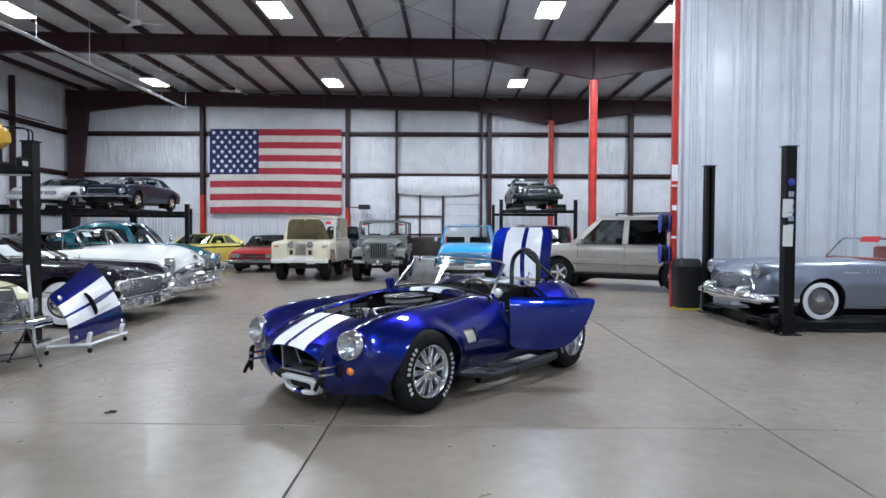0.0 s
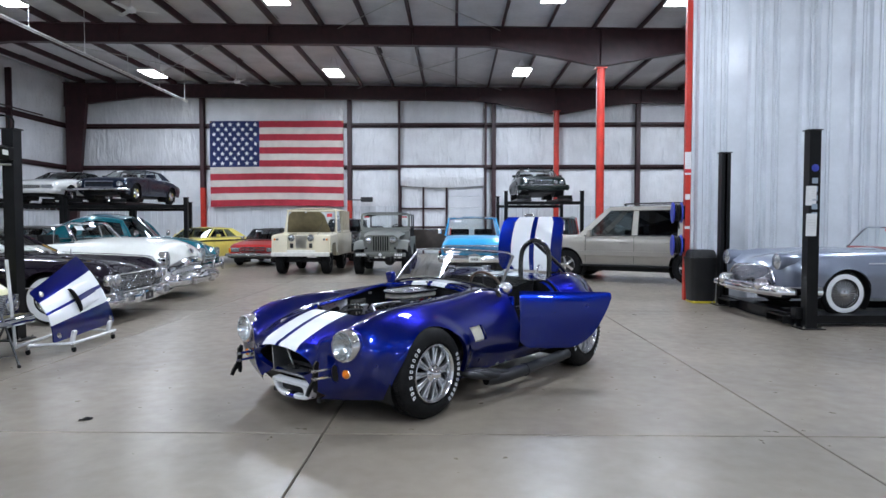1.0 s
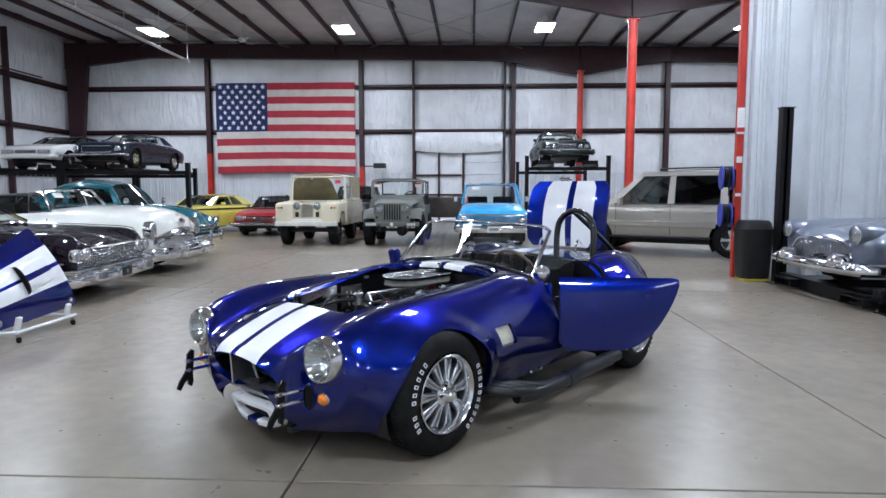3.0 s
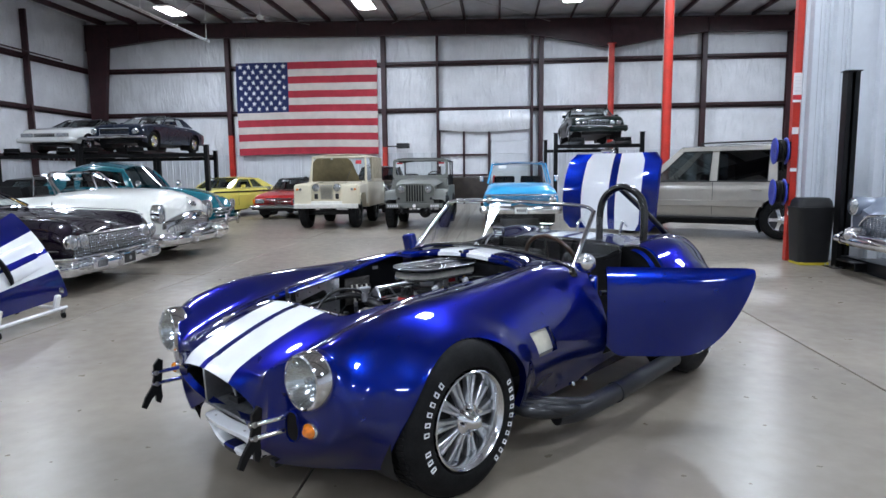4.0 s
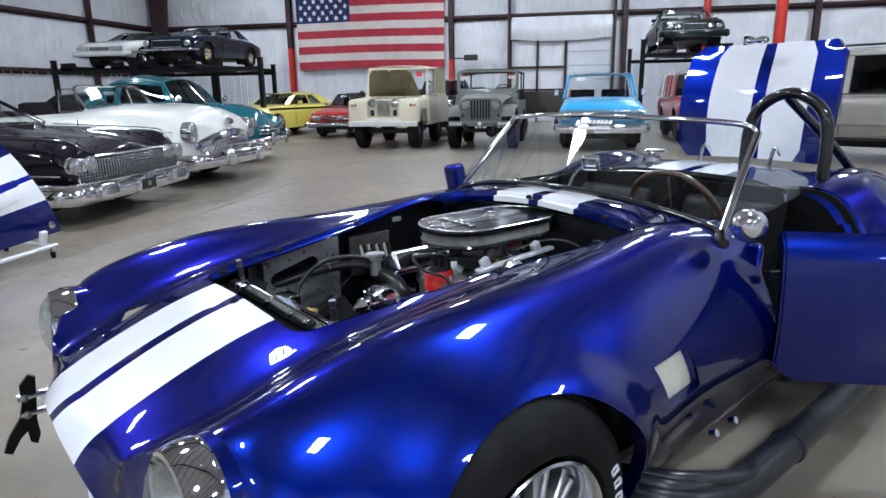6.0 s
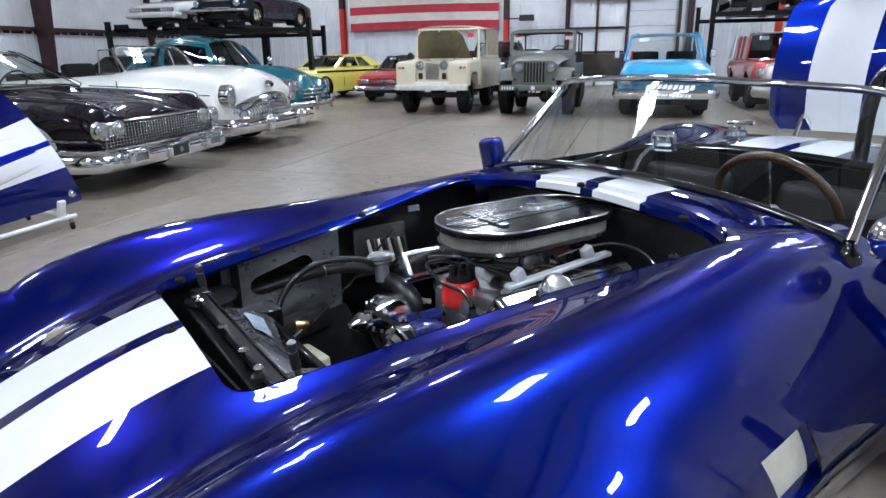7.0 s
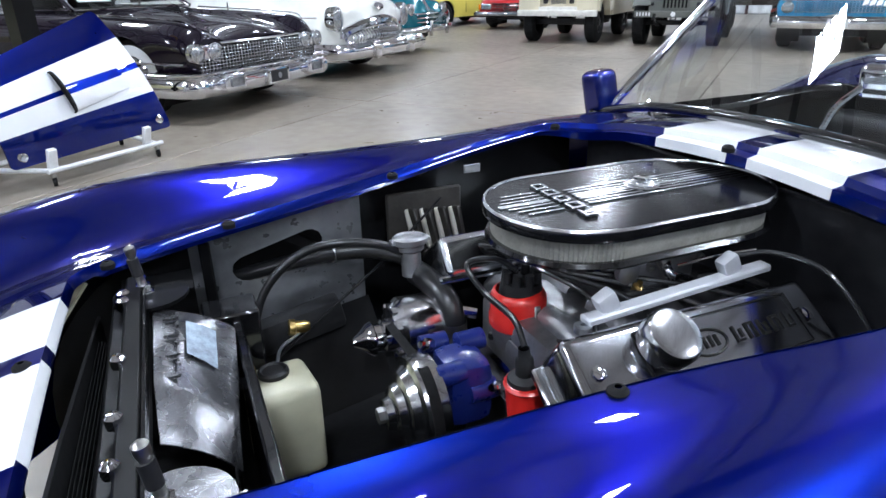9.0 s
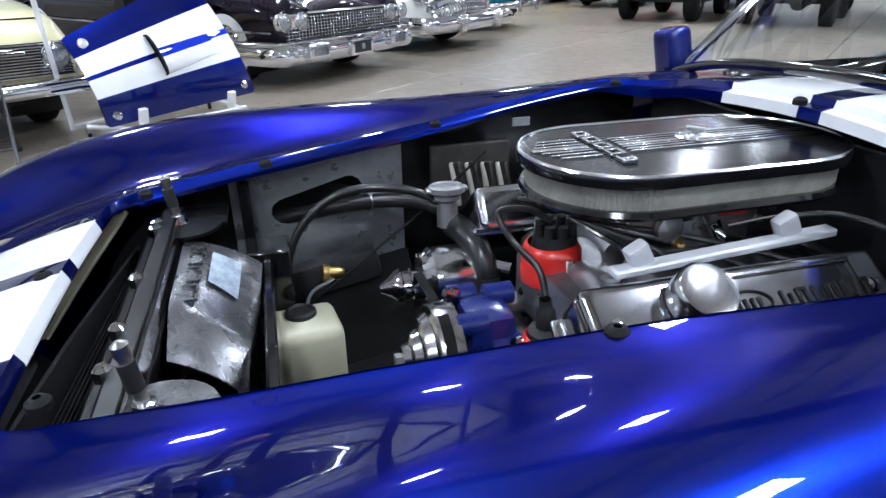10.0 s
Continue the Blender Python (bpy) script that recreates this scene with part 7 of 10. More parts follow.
def white_convertible():
    pm = paint("ivory_white_paint", (0.74, 0.74, 0.69), 0.3)
    car = thing("convertible", at_pose(-5.03, 11.97, 0), "ivory white early-fifties convertible with chrome toothed grille", "car")
    k = {"zc": [(0, 0.86), (0.04, 0.95), (0.12, 1.04), (0.3, 1.11), (0.7, 1.15), (1.5, 1.17), (1.9, 1.14), (2.4, 1.08), (5.3, 0.93)], "zm": [(0, 0.78), (0.06, 0.88), (0.16, 0.98), (0.35, 1.06), (0.8, 1.10), (1.5, 1.12), (2.2, 1.08), (5.3, 0.9)], "bm": [(0, 0.20), (0.1, 0.36), (0.3, 0.46), (5.3, 0.5)], "zs": [(0, 0.74), (0.08, 0.85), (0.2, 0.90), (0.7, 0.96), (1.6, 1.0), (3.3, 0.94), (4.0, 0.93), (5.3, 0.8)], "bs": [(0, 0.26), (0.06, 0.44), (0.15, 0.68), (0.22, 0.80), (5.3, 0.84)], "w": [(0, 0.32), (0.05, 0.50), (0.11, 0.68), (0.17, 0.83), (0.22, 0.92), (0.3, 0.97), (1.1, 1.01), (4.3, 0.99), (5.3, 0.85)], "zb": [(0, 0.40), (0.5, 0.27), (5.3, 0.3)], "zw": [(0, 0.66), (1, 0.7), (5.3, 0.66)]}
    loft_body(k, 5.3, ((0.96, 0.36, 0.40), (4.3, 0.36, 0.38)), "body", pm, car, open_top=(2.1, 3.8, 0.66))
    interior(car, 1.95, 3.9, 1.02, 0.75)
    open_screen(car, 1.78, 1.10, 2.03, 1.43, 0.80, 0.69)
    for sd in (1, -1):
        loop = [P(1.83, sd * 0.83, 1.08), P(2.04, sd * 0.72, 1.40), P(2.25, sd * 0.74, 1.39), P(2.21, sd * 0.83, 1.07)]
        qf = part("quarter_window", tube(B(), loop + loop[:1], 0.011, 6, 0, False), "chrome", car, "chrome-framed quarter window")
        bm = B()
        bm.faces.new([bm.verts.new(p) for p in loop])
        part("pane", bm, "glass", qf, smooth=False).visible_shadow = False
        part("door_gap", box(B(), P(1.78, sd * 1.003, 0.72), (0.008, 0.012, 0.5)), "black", car)
    bm = B()
    box(bm, P(3.95, 0, 1.0), (0.4, 1.4, 0.14), bev=0.06, seg=3)
    part("folded_top", bm, "interior", car, "folded black canvas top")
    for s in (0.96, 4.3):
        for b in (0.92, -0.92):
            car_wheel(car, s, b, 0.36, 0.2, "cap", white=True)
    # wide toothed grille below a heavy arched brow
    def mouth(t, r=1.0, out=0.0):
        c, n = math.cos(t), math.sin(t)
        b = 0.64 * r * c
        return P(-0.07 + 0.17 * (b / 0.64) ** 2 - out, b, 0.535 + 0.125 * r * n - 0.035 * (b / 0.64) ** 2)
    bm = B()
    ring_ = [mouth(2 * math.pi * i / 40, 0.98, -0.05) for i in range(40)]
    hub = bm.verts.new(P(-0.02, 0, 0.535))
    vs = [bm.verts.new(p) for p in ring_]
    for i in range(40):
        bm.faces.new((vs[i], vs[(i + 1) % 40], hub))
    g = part("grille", bm, "black", car, "oval chrome grille of vertical teeth")
    for i in range(25):
        b = -0.58 + 1.16 * i / 24
        h = 0.118 * math.sqrt(max(0.08, 1 - (b / 0.64) ** 2))
        sb, zb_ = -0.07 + 0.17 * (b / 0.64) ** 2, 0.535 - 0.035 * (b / 0.64) ** 2
        part("tooth", tube(B(), [P(sb + 0.03, b, zb_ - h), P(sb - 0.05, b, zb_ - 0.02), P(sb - 0.03, b, zb_ + 0.05), P(sb + 0.03, b, zb_ + h)], 0.013, 6, 3), "chrome", g)
    part("grille_hoop", tube(B(), [mouth(2 * math.pi * i / 40, 1.03, 0.01) for i in range(41)], 0.02, 8, 0, False), "chrome", g)
    bm = B()
    lp = []
    for q in range(25):
        b = -0.74 + 1.48 * q / 24
        r = b / 0.74
        z = 0.755 - 0.17 * r * r
        a0 = -0.08 + 0.19 * r * r
        lp.append([P(a0 + 0.06, b, z + 0.035), P(a0 + 0.0, b, z + 0.03), P(a0 - 0.045, b, z - 0.005), P(a0 - 0.05, b, z - 0.05), P(a0 - 0.01, b, z - 0.075), P(a0 + 0.06, b, z - 0.07)])
    rings(bm, lp, True, True, True)
    part("brow", bm, "chrome", g, "arched chrome brow above the teeth")
    bumper(car, -0.16, 0.375, 0.99, 0.19, 0.12, 0.12, wrap=0.4, label="heavy chrome bumper")
    bumper(car, -0.03, 0.27, 0.98, 0.05, 0.08, 0.12, wrap=0.35, name="valance", material=pm)
    for b in (-0.44, 0.44):
        part("bumper_guard", lathe(B(), P(-0.25, b, 0.43), Vector((1, 0, 0)), [(-0.12, 0.085), (-0.02, 0.083), (0.05, 0.06), (0.085, 0.025), (0.09, 0)], 20), "chrome", car)
        part("guard_post", box(B(), P(-0.24, b, 0.38), (0.12, 0.11, 0.24), bev=0.04, seg=3), "chrome", car)
    for sd in (1, -1):
        round_lamp(car, 0.09, sd * 0.83, 0.76, 0.10, tall=1.4, depth=0.12)
        part("side_sweep", tube(B(), [P(0.3, sd * 0.99, 0.78), P(1.7, sd * 1.015, 0.76), P(2.9, sd * 1.005, 0.55), P(3.5, sd * 1.0, 0.48)], 0.01, 6), "chrome", car)
    bm = lathe(B(), P(-0.02, 0, 0.895), Vector((1, 0, 0.35)), [(-0.03, 0.07), (0.0, 0.075), (0.014, 0.06), (0.018, 0)], 20)
    em = part("hood_emblem", bm, "chrome", car)
    for v in em.data.vertices:
        v.co.y *= 1.5
        v.co.z = 0.90 + (v.co.z - 0.90) * 0.7
    part("hood_strip", tube(B(), [P(0.05, 0, 0.98), P(0.3, 0, 1.115), P(0.8, 0, 1.16), P(1.8, 0, 1.155)], 0.008, 6), "chrome", car)
    tg = part("price_tag", box(B(), P(1.97, -0.42, 1.35), (0.005, 0.24, 0.1), Euler((0, -0.63, 0)).to_matrix()), "paper", car, "white and red tag behind the windscreen")
    part("red_band", box(B(), P(1.96, -0.42, 1.335), (0.005, 0.24, 0.05), Euler((0, -0.63, 0)).to_matrix()), "paperred", tg)
    part("wiper", tube(B(), [P(1.74, 0.2, 1.13), P(1.84, 0.42, 1.2)], 0.006, 6, 1), "plastic", car)
    part("inner_mirror", box(B(), P(2.01, 0.0, 1.33), (0.03, 0.2, 0.05), bev=0.012, seg=2), "chrome", car)


def forties_coupe():
    pm = paint("teal_paint", (0.004, 0.10, 0.13), 0.25)
    car = thing("coupe", at_pose(-5.80, 14.83, 3), "glossy teal forties coupe with rounded fenders", "car")
    k = {"zc": [(0, 0.72), (0.15, 0.95), (0.5, 1.06), (1.25, 1.14), (2.4, 1.15), (3.4, 1.02), (4.3, 0.86), (5.0, 0.6)], "zm": [(0, 0.62), (0.2, 0.74), (0.6, 0.80), (1.2, 0.88), (1.8, 1.06), (3.8, 1.0), (5.3, 0.58)], "bm": [(0, 0.4), (1.0, 0.46), (1.8, 0.62), (5.3, 0.5)], "zs": [(0, 0.74), (0.15, 0.86), (0.6, 0.93), (1.1, 0.88), (1.7, 1.06), (3.8, 1.0), (4.9, 0.55)], "bs": [(0, 0.68), (0.8, 0.74), (1.7, 0.78), (4.9, 0.68)], "w": [(0, 0.82), (0.25, 0.9), (1.0, 0.93), (4.2, 0.93), (4.9, 0.75)], "zb": [(0, 0.38), (0.5, 0.28), (4.9, 0.34)], "zw": [(0, 0.64), (4.9, 0.5)]}
    loft_body(k, 5.0, ((0.85, 0.36, 0.40), (3.9, 0.36, 0.38)), "body", pm, car)
    # a rounded fastback shell, its side windows cut out of it
    def Q(a, b, z):
        return P(a - 0.3, b, z)

    def shell(a, v):
        """v 0 at the belt, 0.4 at the gutter, 1 on the roof's middle line."""
        zt = key([(2.08, 1.59), (2.4, 1.655), (2.7, 1.69), (3.0, 1.655), (3.3, 1.56), (3.6, 1.41), (3.9, 1.19), (4.3, 0.98), (5.2, 0.70)], a)
        zb = key([(2.08, 1.13), (3.2, 1.08), (3.9, 0.92), (5.2, 0.6)], a)
        wb, wt = key([(2.08, 0.80), (3.6, 0.80), (4.5, 0.70), (5.2, 0.5)], a), key([(2.08, 0.60), (3.0, 0.64), (4.0, 0.56), (5.2, 0.34)], a)
        ze = zb + (zt - zb) * 0.78
        if v < 0.4:
            q = v / 0.4
            return wb + (wt - wb) * q ** 1.5, zb + (ze - zb) * q
        q = (v - 0.4) / 0.6
        return wt * math.cos(q * math.pi / 2), ze + (zt - ze) * math.sin(q * math.pi / 2)
    NU, NV = 52, 20
    for sd in (1, -1):
        bm = B()
        grid = []
        for i in range(NU + 1):
            a = 2.08 + 3.12 * i / NU
            ln = []
            for j in range(NV + 1):
                v = j / NV
                b, z = shell(a, v)
                ln.append(bm.verts.new(Q(a - 0.26 * max(0.0, 1 - i / 6) * max(0.0, 1 - v / 0.4), sd * b, z)))
            grid.append(ln)
        for i in range(NU):
            a = 2.08 + 3.12 * (i + 0.5) / NU
            for j in range(NV):
                v = (j + 0.5) / NV
                end = 3.22 - 1.0 * max(0, v - 0.2) ** 2 * 8
                if 0.03 < v < 0.36 and a < end and not (2.94 < a < 3.03) and i > 0:
                    continue
                bm.faces.new((grid[i][j], grid[i + 1][j], grid[i + 1][j + 1], grid[i][j + 1]))
        bmesh.ops.delete(bm, geom=[v for v in bm.verts if not v.link_faces], context="VERTS")
        solid(bm, 0.02)
        part("roof_shell", bm, pm, car)
        for a0, a1 in ((2.1, 2.96), (3.01, 3.26)):
            bm = B()
            panel_grid(bm, lambda u, v: Q(a0 + (a1 - a0) * u - (0.24 * (1 - v) if a0 < 2.2 else 0) * (1 - u) ** 2, sd * (shell(a0 + (a1 - a0) * u, 0.38 * v)[0] - 0.015), shell(a0 + (a1 - a0) * u, 0.38 * v)[1]), 8, 6)
            part("side_window", bm, "darkglass", car).visible_shadow = False
        part("gutter", tube(B(), [Q(a, sd * (shell(a, 0.39)[0] + 0.01), shell(a, 0.39)[1]) for a in (2.1, 2.5, 3.0, 3.5, 4.0)], 0.01, 6), pm, car)
        part("window_trim", tube(B(), [Q(1.86, sd * 0.81, 1.14), Q(3.6, sd * 0.815, 1.09)], 0.008, 6, 1), "chrome", car)
        part("pillar", tube(B(), [Q(1.80, sd * 0.79, 1.12), Q(1.93, sd * 0.72, 1.33), Q(2.08, sd * 0.61, 1.50)], 0.028, 8), pm, car)
    bm = B()
    panel_grid(bm, lambda u, v: Q(1.80 + 0.27 * v - 0.20 * (1 - (2 * u - 1) ** 2) * (1 - 0.6 * v), (0.78 - 0.18 * v) * (2 * u - 1), 1.12 + (0.37 + 0.10 * (1 - (2 * u - 1) ** 2)) * v), 16, 6)
    part("windscreen", bm, "darkglass", car).visible_shadow = False
    part("screen_divider", tube(B(), [Q(1.60, 0, 1.15), Q(2.0, 0, 1.585)], 0.012, 6, 1), "chrome", car)
    interior(car, 1.55, 3.7, 1.1, 0.78)
    for s in (0.85, 3.9):
        for b in (0.86, -0.86):
            car_wheel(car, s, b, 0.36, 0.18, "cap")
    for z in (0.46, 0.53, 0.60, 0.67):
        bumper(car, -0.03, z, 0.5, 0.03, 0.05, 0.1, wrap=0, name="grille_bar")
    bumper(car, -0.16, 0.42, 0.88, 0.1, 0.06, 0.14, wrap=0.2)
    for b in (0.34, -0.34):
        part("overrider", box(B(), P(-0.22, b, 0.44), (0.06, 0.06, 0.26), bev=0.02, seg=2), "chrome", car)
    for sd in (1, -1):
        round_lamp(car, 0.0, sd * 0.68, 0.75, 0.09)
        part("door_mirror", lathe(B(), P(1.32, sd * 0.90, 1.21), Vector((1, 0, 0)), [(-0.03, 0.075), (0.0, 0.075), (0.03, 0.05), (0.05, 0)], 16), "chrome", car)
    for sd in (1, -1):
        part("mirror_stem", tube(B(), [P(1.36, sd * 0.78, 1.08), P(1.35, sd * 0.89, 1.19)], 0.009, 6, 1), "chrome", car)
    part("hood_strip", tube(B(), [P(0.05, 0, 0.93), P(0.5, 0, 1.075), P(1.5, 0, 1.145)], 0.012, 6), "chrome", car)


def generic_car(name, label, m, color, L, W, zhood, zroof, cab, arches, glass="darkglass", wheel=0.31, style="alloy", front=None, zdeck=None, rim=None, nose=0.62, **kw):
    car = thing(name, m, label, "car")
    zd = zdeck or zhood
    hw = W / 2
    k = {"zc": [(0, nose), (0.08, nose + 0.10), (0.3, zhood - 0.04), (cab[0], zhood + 0.06), (cab[3], zd + 0.04), (L - 0.1, zd - 0.04), (L, zd - 0.15)], "zs": [(0, nose - 0.02), (0.08, nose + 0.07), (0.35, zhood - 0.07), (cab[0], zhood + 0.02), (cab[3], zd), (L, zd - 0.15)], "w": [(0, hw - 0.1), (0.15, hw - 0.04), (0.8, hw), (L - 0.5, hw), (L, hw - 0.1)], "bs": [(0, hw - 0.16), (0.8, hw - 0.09), (L, hw - 0.14)], "zb": [(0, 0.34), (0.5, 0.24), (L, 0.32)]}
    loft_body(k, L, [(a, wheel + 0.01, wheel + 0.045) for a in arches], "body", color, car)
    cabin(car, cab[0], cab[1], cab[2], cab[3], zhood + 0.05, zroof, hw - 0.13, hw - 0.27, color, glass, **kw)
    for s in arches:
        for b in (hw - 0.03, -hw + 0.03):
            car_wheel(car, s, b, wheel, 0.2, style, rim)
    for sd in (1, -1):
        part("door_mirror", box(B(), P(cab[0] + 0.35, sd * (hw + 0.02), zhood + 0.1), (0.09, 0.14, 0.1), bev=0.03, seg=2), color, car)
        part("door_handle", box(B(), P(cab[0] + 1.35, sd * (hw + 0.006), zhood - 0.07), (0.14, 0.02, 0.025), bev=0.008), "chrome", car)
        bm = B()
        for s in (cab[0] + 0.12, cab[0] + 1.5):
            box(bm, P(s, sd * (hw - 0.002), (zhood + 0.36) / 2), (0.006, 0.012, zhood - 0.4))
        part("door_gap", bm, "black", car)
    return car


def yellow_coupe():
    pm = paint("bright_yellow_paint", (0.80, 0.69, 0.14), 0.3)
    car = generic_car("muscle_coupe", "bright yellow seventies coupe with a black side stripe", at_pose(-9.75, 20.6, -105), pm, 4.8, 1.78, 0.92, 1.30, (1.6, 2.1, 3.2, 3.9), (0.85, 3.6), wheel=0.33, pillars=(0.6,))
    bars(car, 0.0, 0.5, 0.66, 0.55, 5, 8, "plastic", 0.008)
    for sd in (1, -1):
        round_lamp(car, -0.01, sd * 0.68, 0.60, 0.085)
        part("side_stripe", box(B(), P(2.3, sd * 0.893, 0.84), (3.6, 0.006, 0.05)), "black", car, "black side stripe")
    bumper(car, -0.1, 0.44, 0.86, 0.09, 0.06, 0.08, wrap=0.15)


def red_roadster():
    pm = paint("signal_red_paint", (0.42, 0.012, 0.012), 0.3)
    car = thing("touring_roadster", at_pose(-6.62, 20.7, -90), "red seventies open roadster with black fabric top", "car")
    k = {"zc": [(0, 0.62), (0.1, 0.74), (1.4, 0.88), (4.2, 0.84), (4.35, 0.7)], "zs": [(0, 0.62), (0.1, 0.72), (1.4, 0.84), (4.2, 0.82), (4.35, 0.68)], "w": [(0, 0.80), (0.2, 0.87), (4.0, 0.88), (4.35, 0.8)], "zb": [(0, 0.32), (4.35, 0.3)]}
    loft_body(k, 4.35, ((0.85, 0.32, 0.36), (3.3, 0.32, 0.36)), "body", pm, car)
    cabin(car, 1.5, 1.95, 2.9, 3.4, 0.88, 1.26, 0.74, 0.6, "interior", "darkglass", (0.5,), 0.03)
    for s in (0.85, 3.3):
        for b in (0.84, -0.84):
            car_wheel(car, s, b, 0.32, 0.2, "alloy")
    bars(car, -0.02, 0.46, 0.64, 0.42, 2, 3, "darkmetal", 0.008)
    part("grille_hoop", tube(B(), [P(-0.03, -0.43, 0.46), P(-0.03, -0.43, 0.65), P(-0.03, 0.43, 0.65), P(-0.03, 0.43, 0.46), P(-0.03, -0.43, 0.46)], 0.01, 6, 0), "chrome", car)
    part("grille_crossbar", box(B(), P(-0.04, 0, 0.55), (0.02, 0.84, 0.03), bev=0.008), "chrome", car)
    part("badge_ring", tube(B(), [P(-0.06, 0.085 * math.cos(t), 0.55 + 0.085 * math.sin(t)) for t in (2 * math.pi * i / 20 for i in range(21))], 0.011, 6, 0, False), "chrome", car)
    for sd in (1, -1):
        part("headlamp", box(B(), P(-0.005, sd * 0.60, 0.565), (0.05, 0.29, 0.15), bev=0.03, seg=3), "lens", car)
        part("turn_lamp", box(B(), P(0.005, sd * 0.79, 0.56), (0.06, 0.07, 0.14), bev=0.015), "amber", car)
        part("door_mirror", box(B(), P(1.75, sd * 0.94, 0.94), (0.08, 0.13, 0.09), bev=0.03, seg=2), "chrome", car)
    bumper(car, -0.16, 0.40, 0.84, 0.10, 0.08, 0.06, wrap=0.3)
    bumper(car, -0.1, 0.33, 0.8, 0.05, 0.05, 0.06, "plastic", wrap=0.2, name="bumper_rubber")


def box_part(car, name, s0, s1, b0, b1, z0, z1, material, bev=0.02, label="", seg=2):
    return part(name, box(B(), P((s0 + s1) / 2, (b0 + b1) / 2, (z0 + z1) / 2), (s1 - s0, b1 - b0, z1 - z0), bev=bev, seg=seg), material, car, label)


def cream_offroader():
    pm = paint("cream_paint", (0.68, 0.61, 0.45), 0.42, coat=0.35)
    wornwhite = mat("worn_white_paint", (0.74, 0.72, 0.66), 0.45, vary=0.08, scale=9)
    tanm = mat("tan_canvas_underside", (0.2, 0.165, 0.09), 0.7)
    car = thing("offroader", at_pose(-4.125, 17.2, -90), "cream boxy off-roader with its bonnet raised", "car")
    # front wings, grille panel, body tub
    for sd in (1, -1):
        lo, hi = sorted((sd * 0.38, sd * 0.84))
        bm = B()
        pts = [(0.0, 1.06), (0.02, 1.105), (0.07, 1.125), (1.15, 1.17), (1.15, 0.60), (0.90, 0.60), (0.85, 0.82), (0.74, 0.90), (0.34, 0.90), (0.20, 0.82), (0.14, 0.62), (0.0, 0.62)]
        f0 = [bm.verts.new(P(s, lo, z)) for s, z in pts]
        f1 = [bm.verts.new(P(s, hi, z)) for s, z in pts]
        bm.faces.new(f0), bm.faces.new(list(reversed(f1)))
        for i in range(len(pts)):
            bm.faces.new((f0[i], f0[(i + 1) % len(pts)], f1[(i + 1) % len(pts)], f1[i]))
        bmesh.ops.bevel(bm, geom=[e for e in bm.edges if all(abs(v.co.y - sd * 0.84) < 0.001 for v in e.verts) and max(v.co.z for v in e.verts) > 1.0], offset=0.035, segments=3, affect="EDGES")
        part("front_wing", bm, pm, car)
        part("side_lamp", lathe(B(), P(-0.01, sd * 0.66, 1.0), Vector((1, 0, 0)), [(-0.02, 0.035), (0.02, 0.032), (0.03, 0.02), (0.032, 0)], 16), "lens", car)
        part("turn_lamp", lathe(B(), P(-0.01, sd * 0.74, 1.0), Vector((1, 0, 0)), [(-0.02, 0.03), (0.02, 0.028), (0.03, 0.015), (0.032, 0)], 16), "amber", car)
        box_part(car, "body_side", 1.15, 3.55, *sorted((sd * 0.80, sd * 0.84)), 0.50, 1.16, pm)
        box_part(car, "roof_side", 1.9, 3.5, *sorted((sd * 0.75, sd * 0.79)), 1.16, 1.25, pm)
        box_part(car, "canvas_side", 2.0, 3.5, *sorted((sd * 0.76, sd * 0.78)), 1.2, 1.86, mat("cream_canvas", (0.42, 0.36, 0.25), 0.8))
        part("door_pillar", tube(B(), [P(1.22, sd * 0.78, 1.16), P(1.42, sd * 0.72, 1.86)], 0.03, 8, 1), pm, car)
        part("door_pillar", tube(B(), [P(2.05, sd * 0.79, 1.16), P(2.05, sd * 0.74, 1.86)], 0.03, 8, 1), pm, car)
        bm = B()
        bm.faces.new([bm.verts.new(p) for p in (P(1.26, sd * 0.775, 1.17), P(1.45, sd * 0.725, 1.84), P(2.03, sd * 0.74, 1.84), P(2.03, sd * 0.785, 1.17))])
        g = part("side_window", bm, "glass", car, smooth=False)
        g.visible_shadow = False
        part("door_mirror", lathe(B(), P(0.75, sd * 0.74, 1.27), Vector((1, 0, 0)), [(-0.02, 0.06), (0.01, 0.06), (0.03, 0)], 16), "plastic", car)
        part("mirror_stem", tube(B(), [P(0.75, sd * 0.74, 1.14), P(0.76, sd * 0.74, 1.26)], 0.008, 6, 1), "plastic", car)
    for s in (0.45, 2.68):
        for b in (0.76, -0.76):
            car_wheel(car, s, b, 0.40, 0.24, "paint", 0.21)
    box_part(car, "grille_panel", 0.05, 0.10, -0.38, 0.38, 0.62, 1.13, pm)
    bars(car, 0.03, 0.75, 1.11, 0.155, 10, 10, "steel", 0.005, label="dark wire-mesh grille")
    for sd in (1, -1):
        round_lamp(car, 0.03, sd * 0.27, 1.04, 0.088, "chrome")
        box_part(car, "grille_wing", 0.035, 0.05, *sorted((sd * 0.225, sd * 0.315)), 0.755, 0.89, "darkmetal")
    box_part(car, "bumper", -0.12, -0.02, -0.82, 0.82, 0.525, 0.64, wornwhite, 0.012, "chipped white steel bumper")
    box_part(car, "apron", -0.02, 0.06, -0.40, 0.40, 0.60, 0.70, wornwhite, 0.012)
    box_part(car, "axle", 0.38, 0.5, -0.7, 0.7, 0.34, 0.46, "darkmetal")
    box_part(car, "bulkhead", 1.1, 1.18, -0.80, 0.80, 0.5, 1.18, pm)
    box_part(car, "tail", 3.5, 3.55, -0.80, 0.80, 0.5, 1.2, pm)
    box_part(car, "floor_tub", 1.15, 3.5, -0.78, 0.78, 0.5, 0.56, "interior")
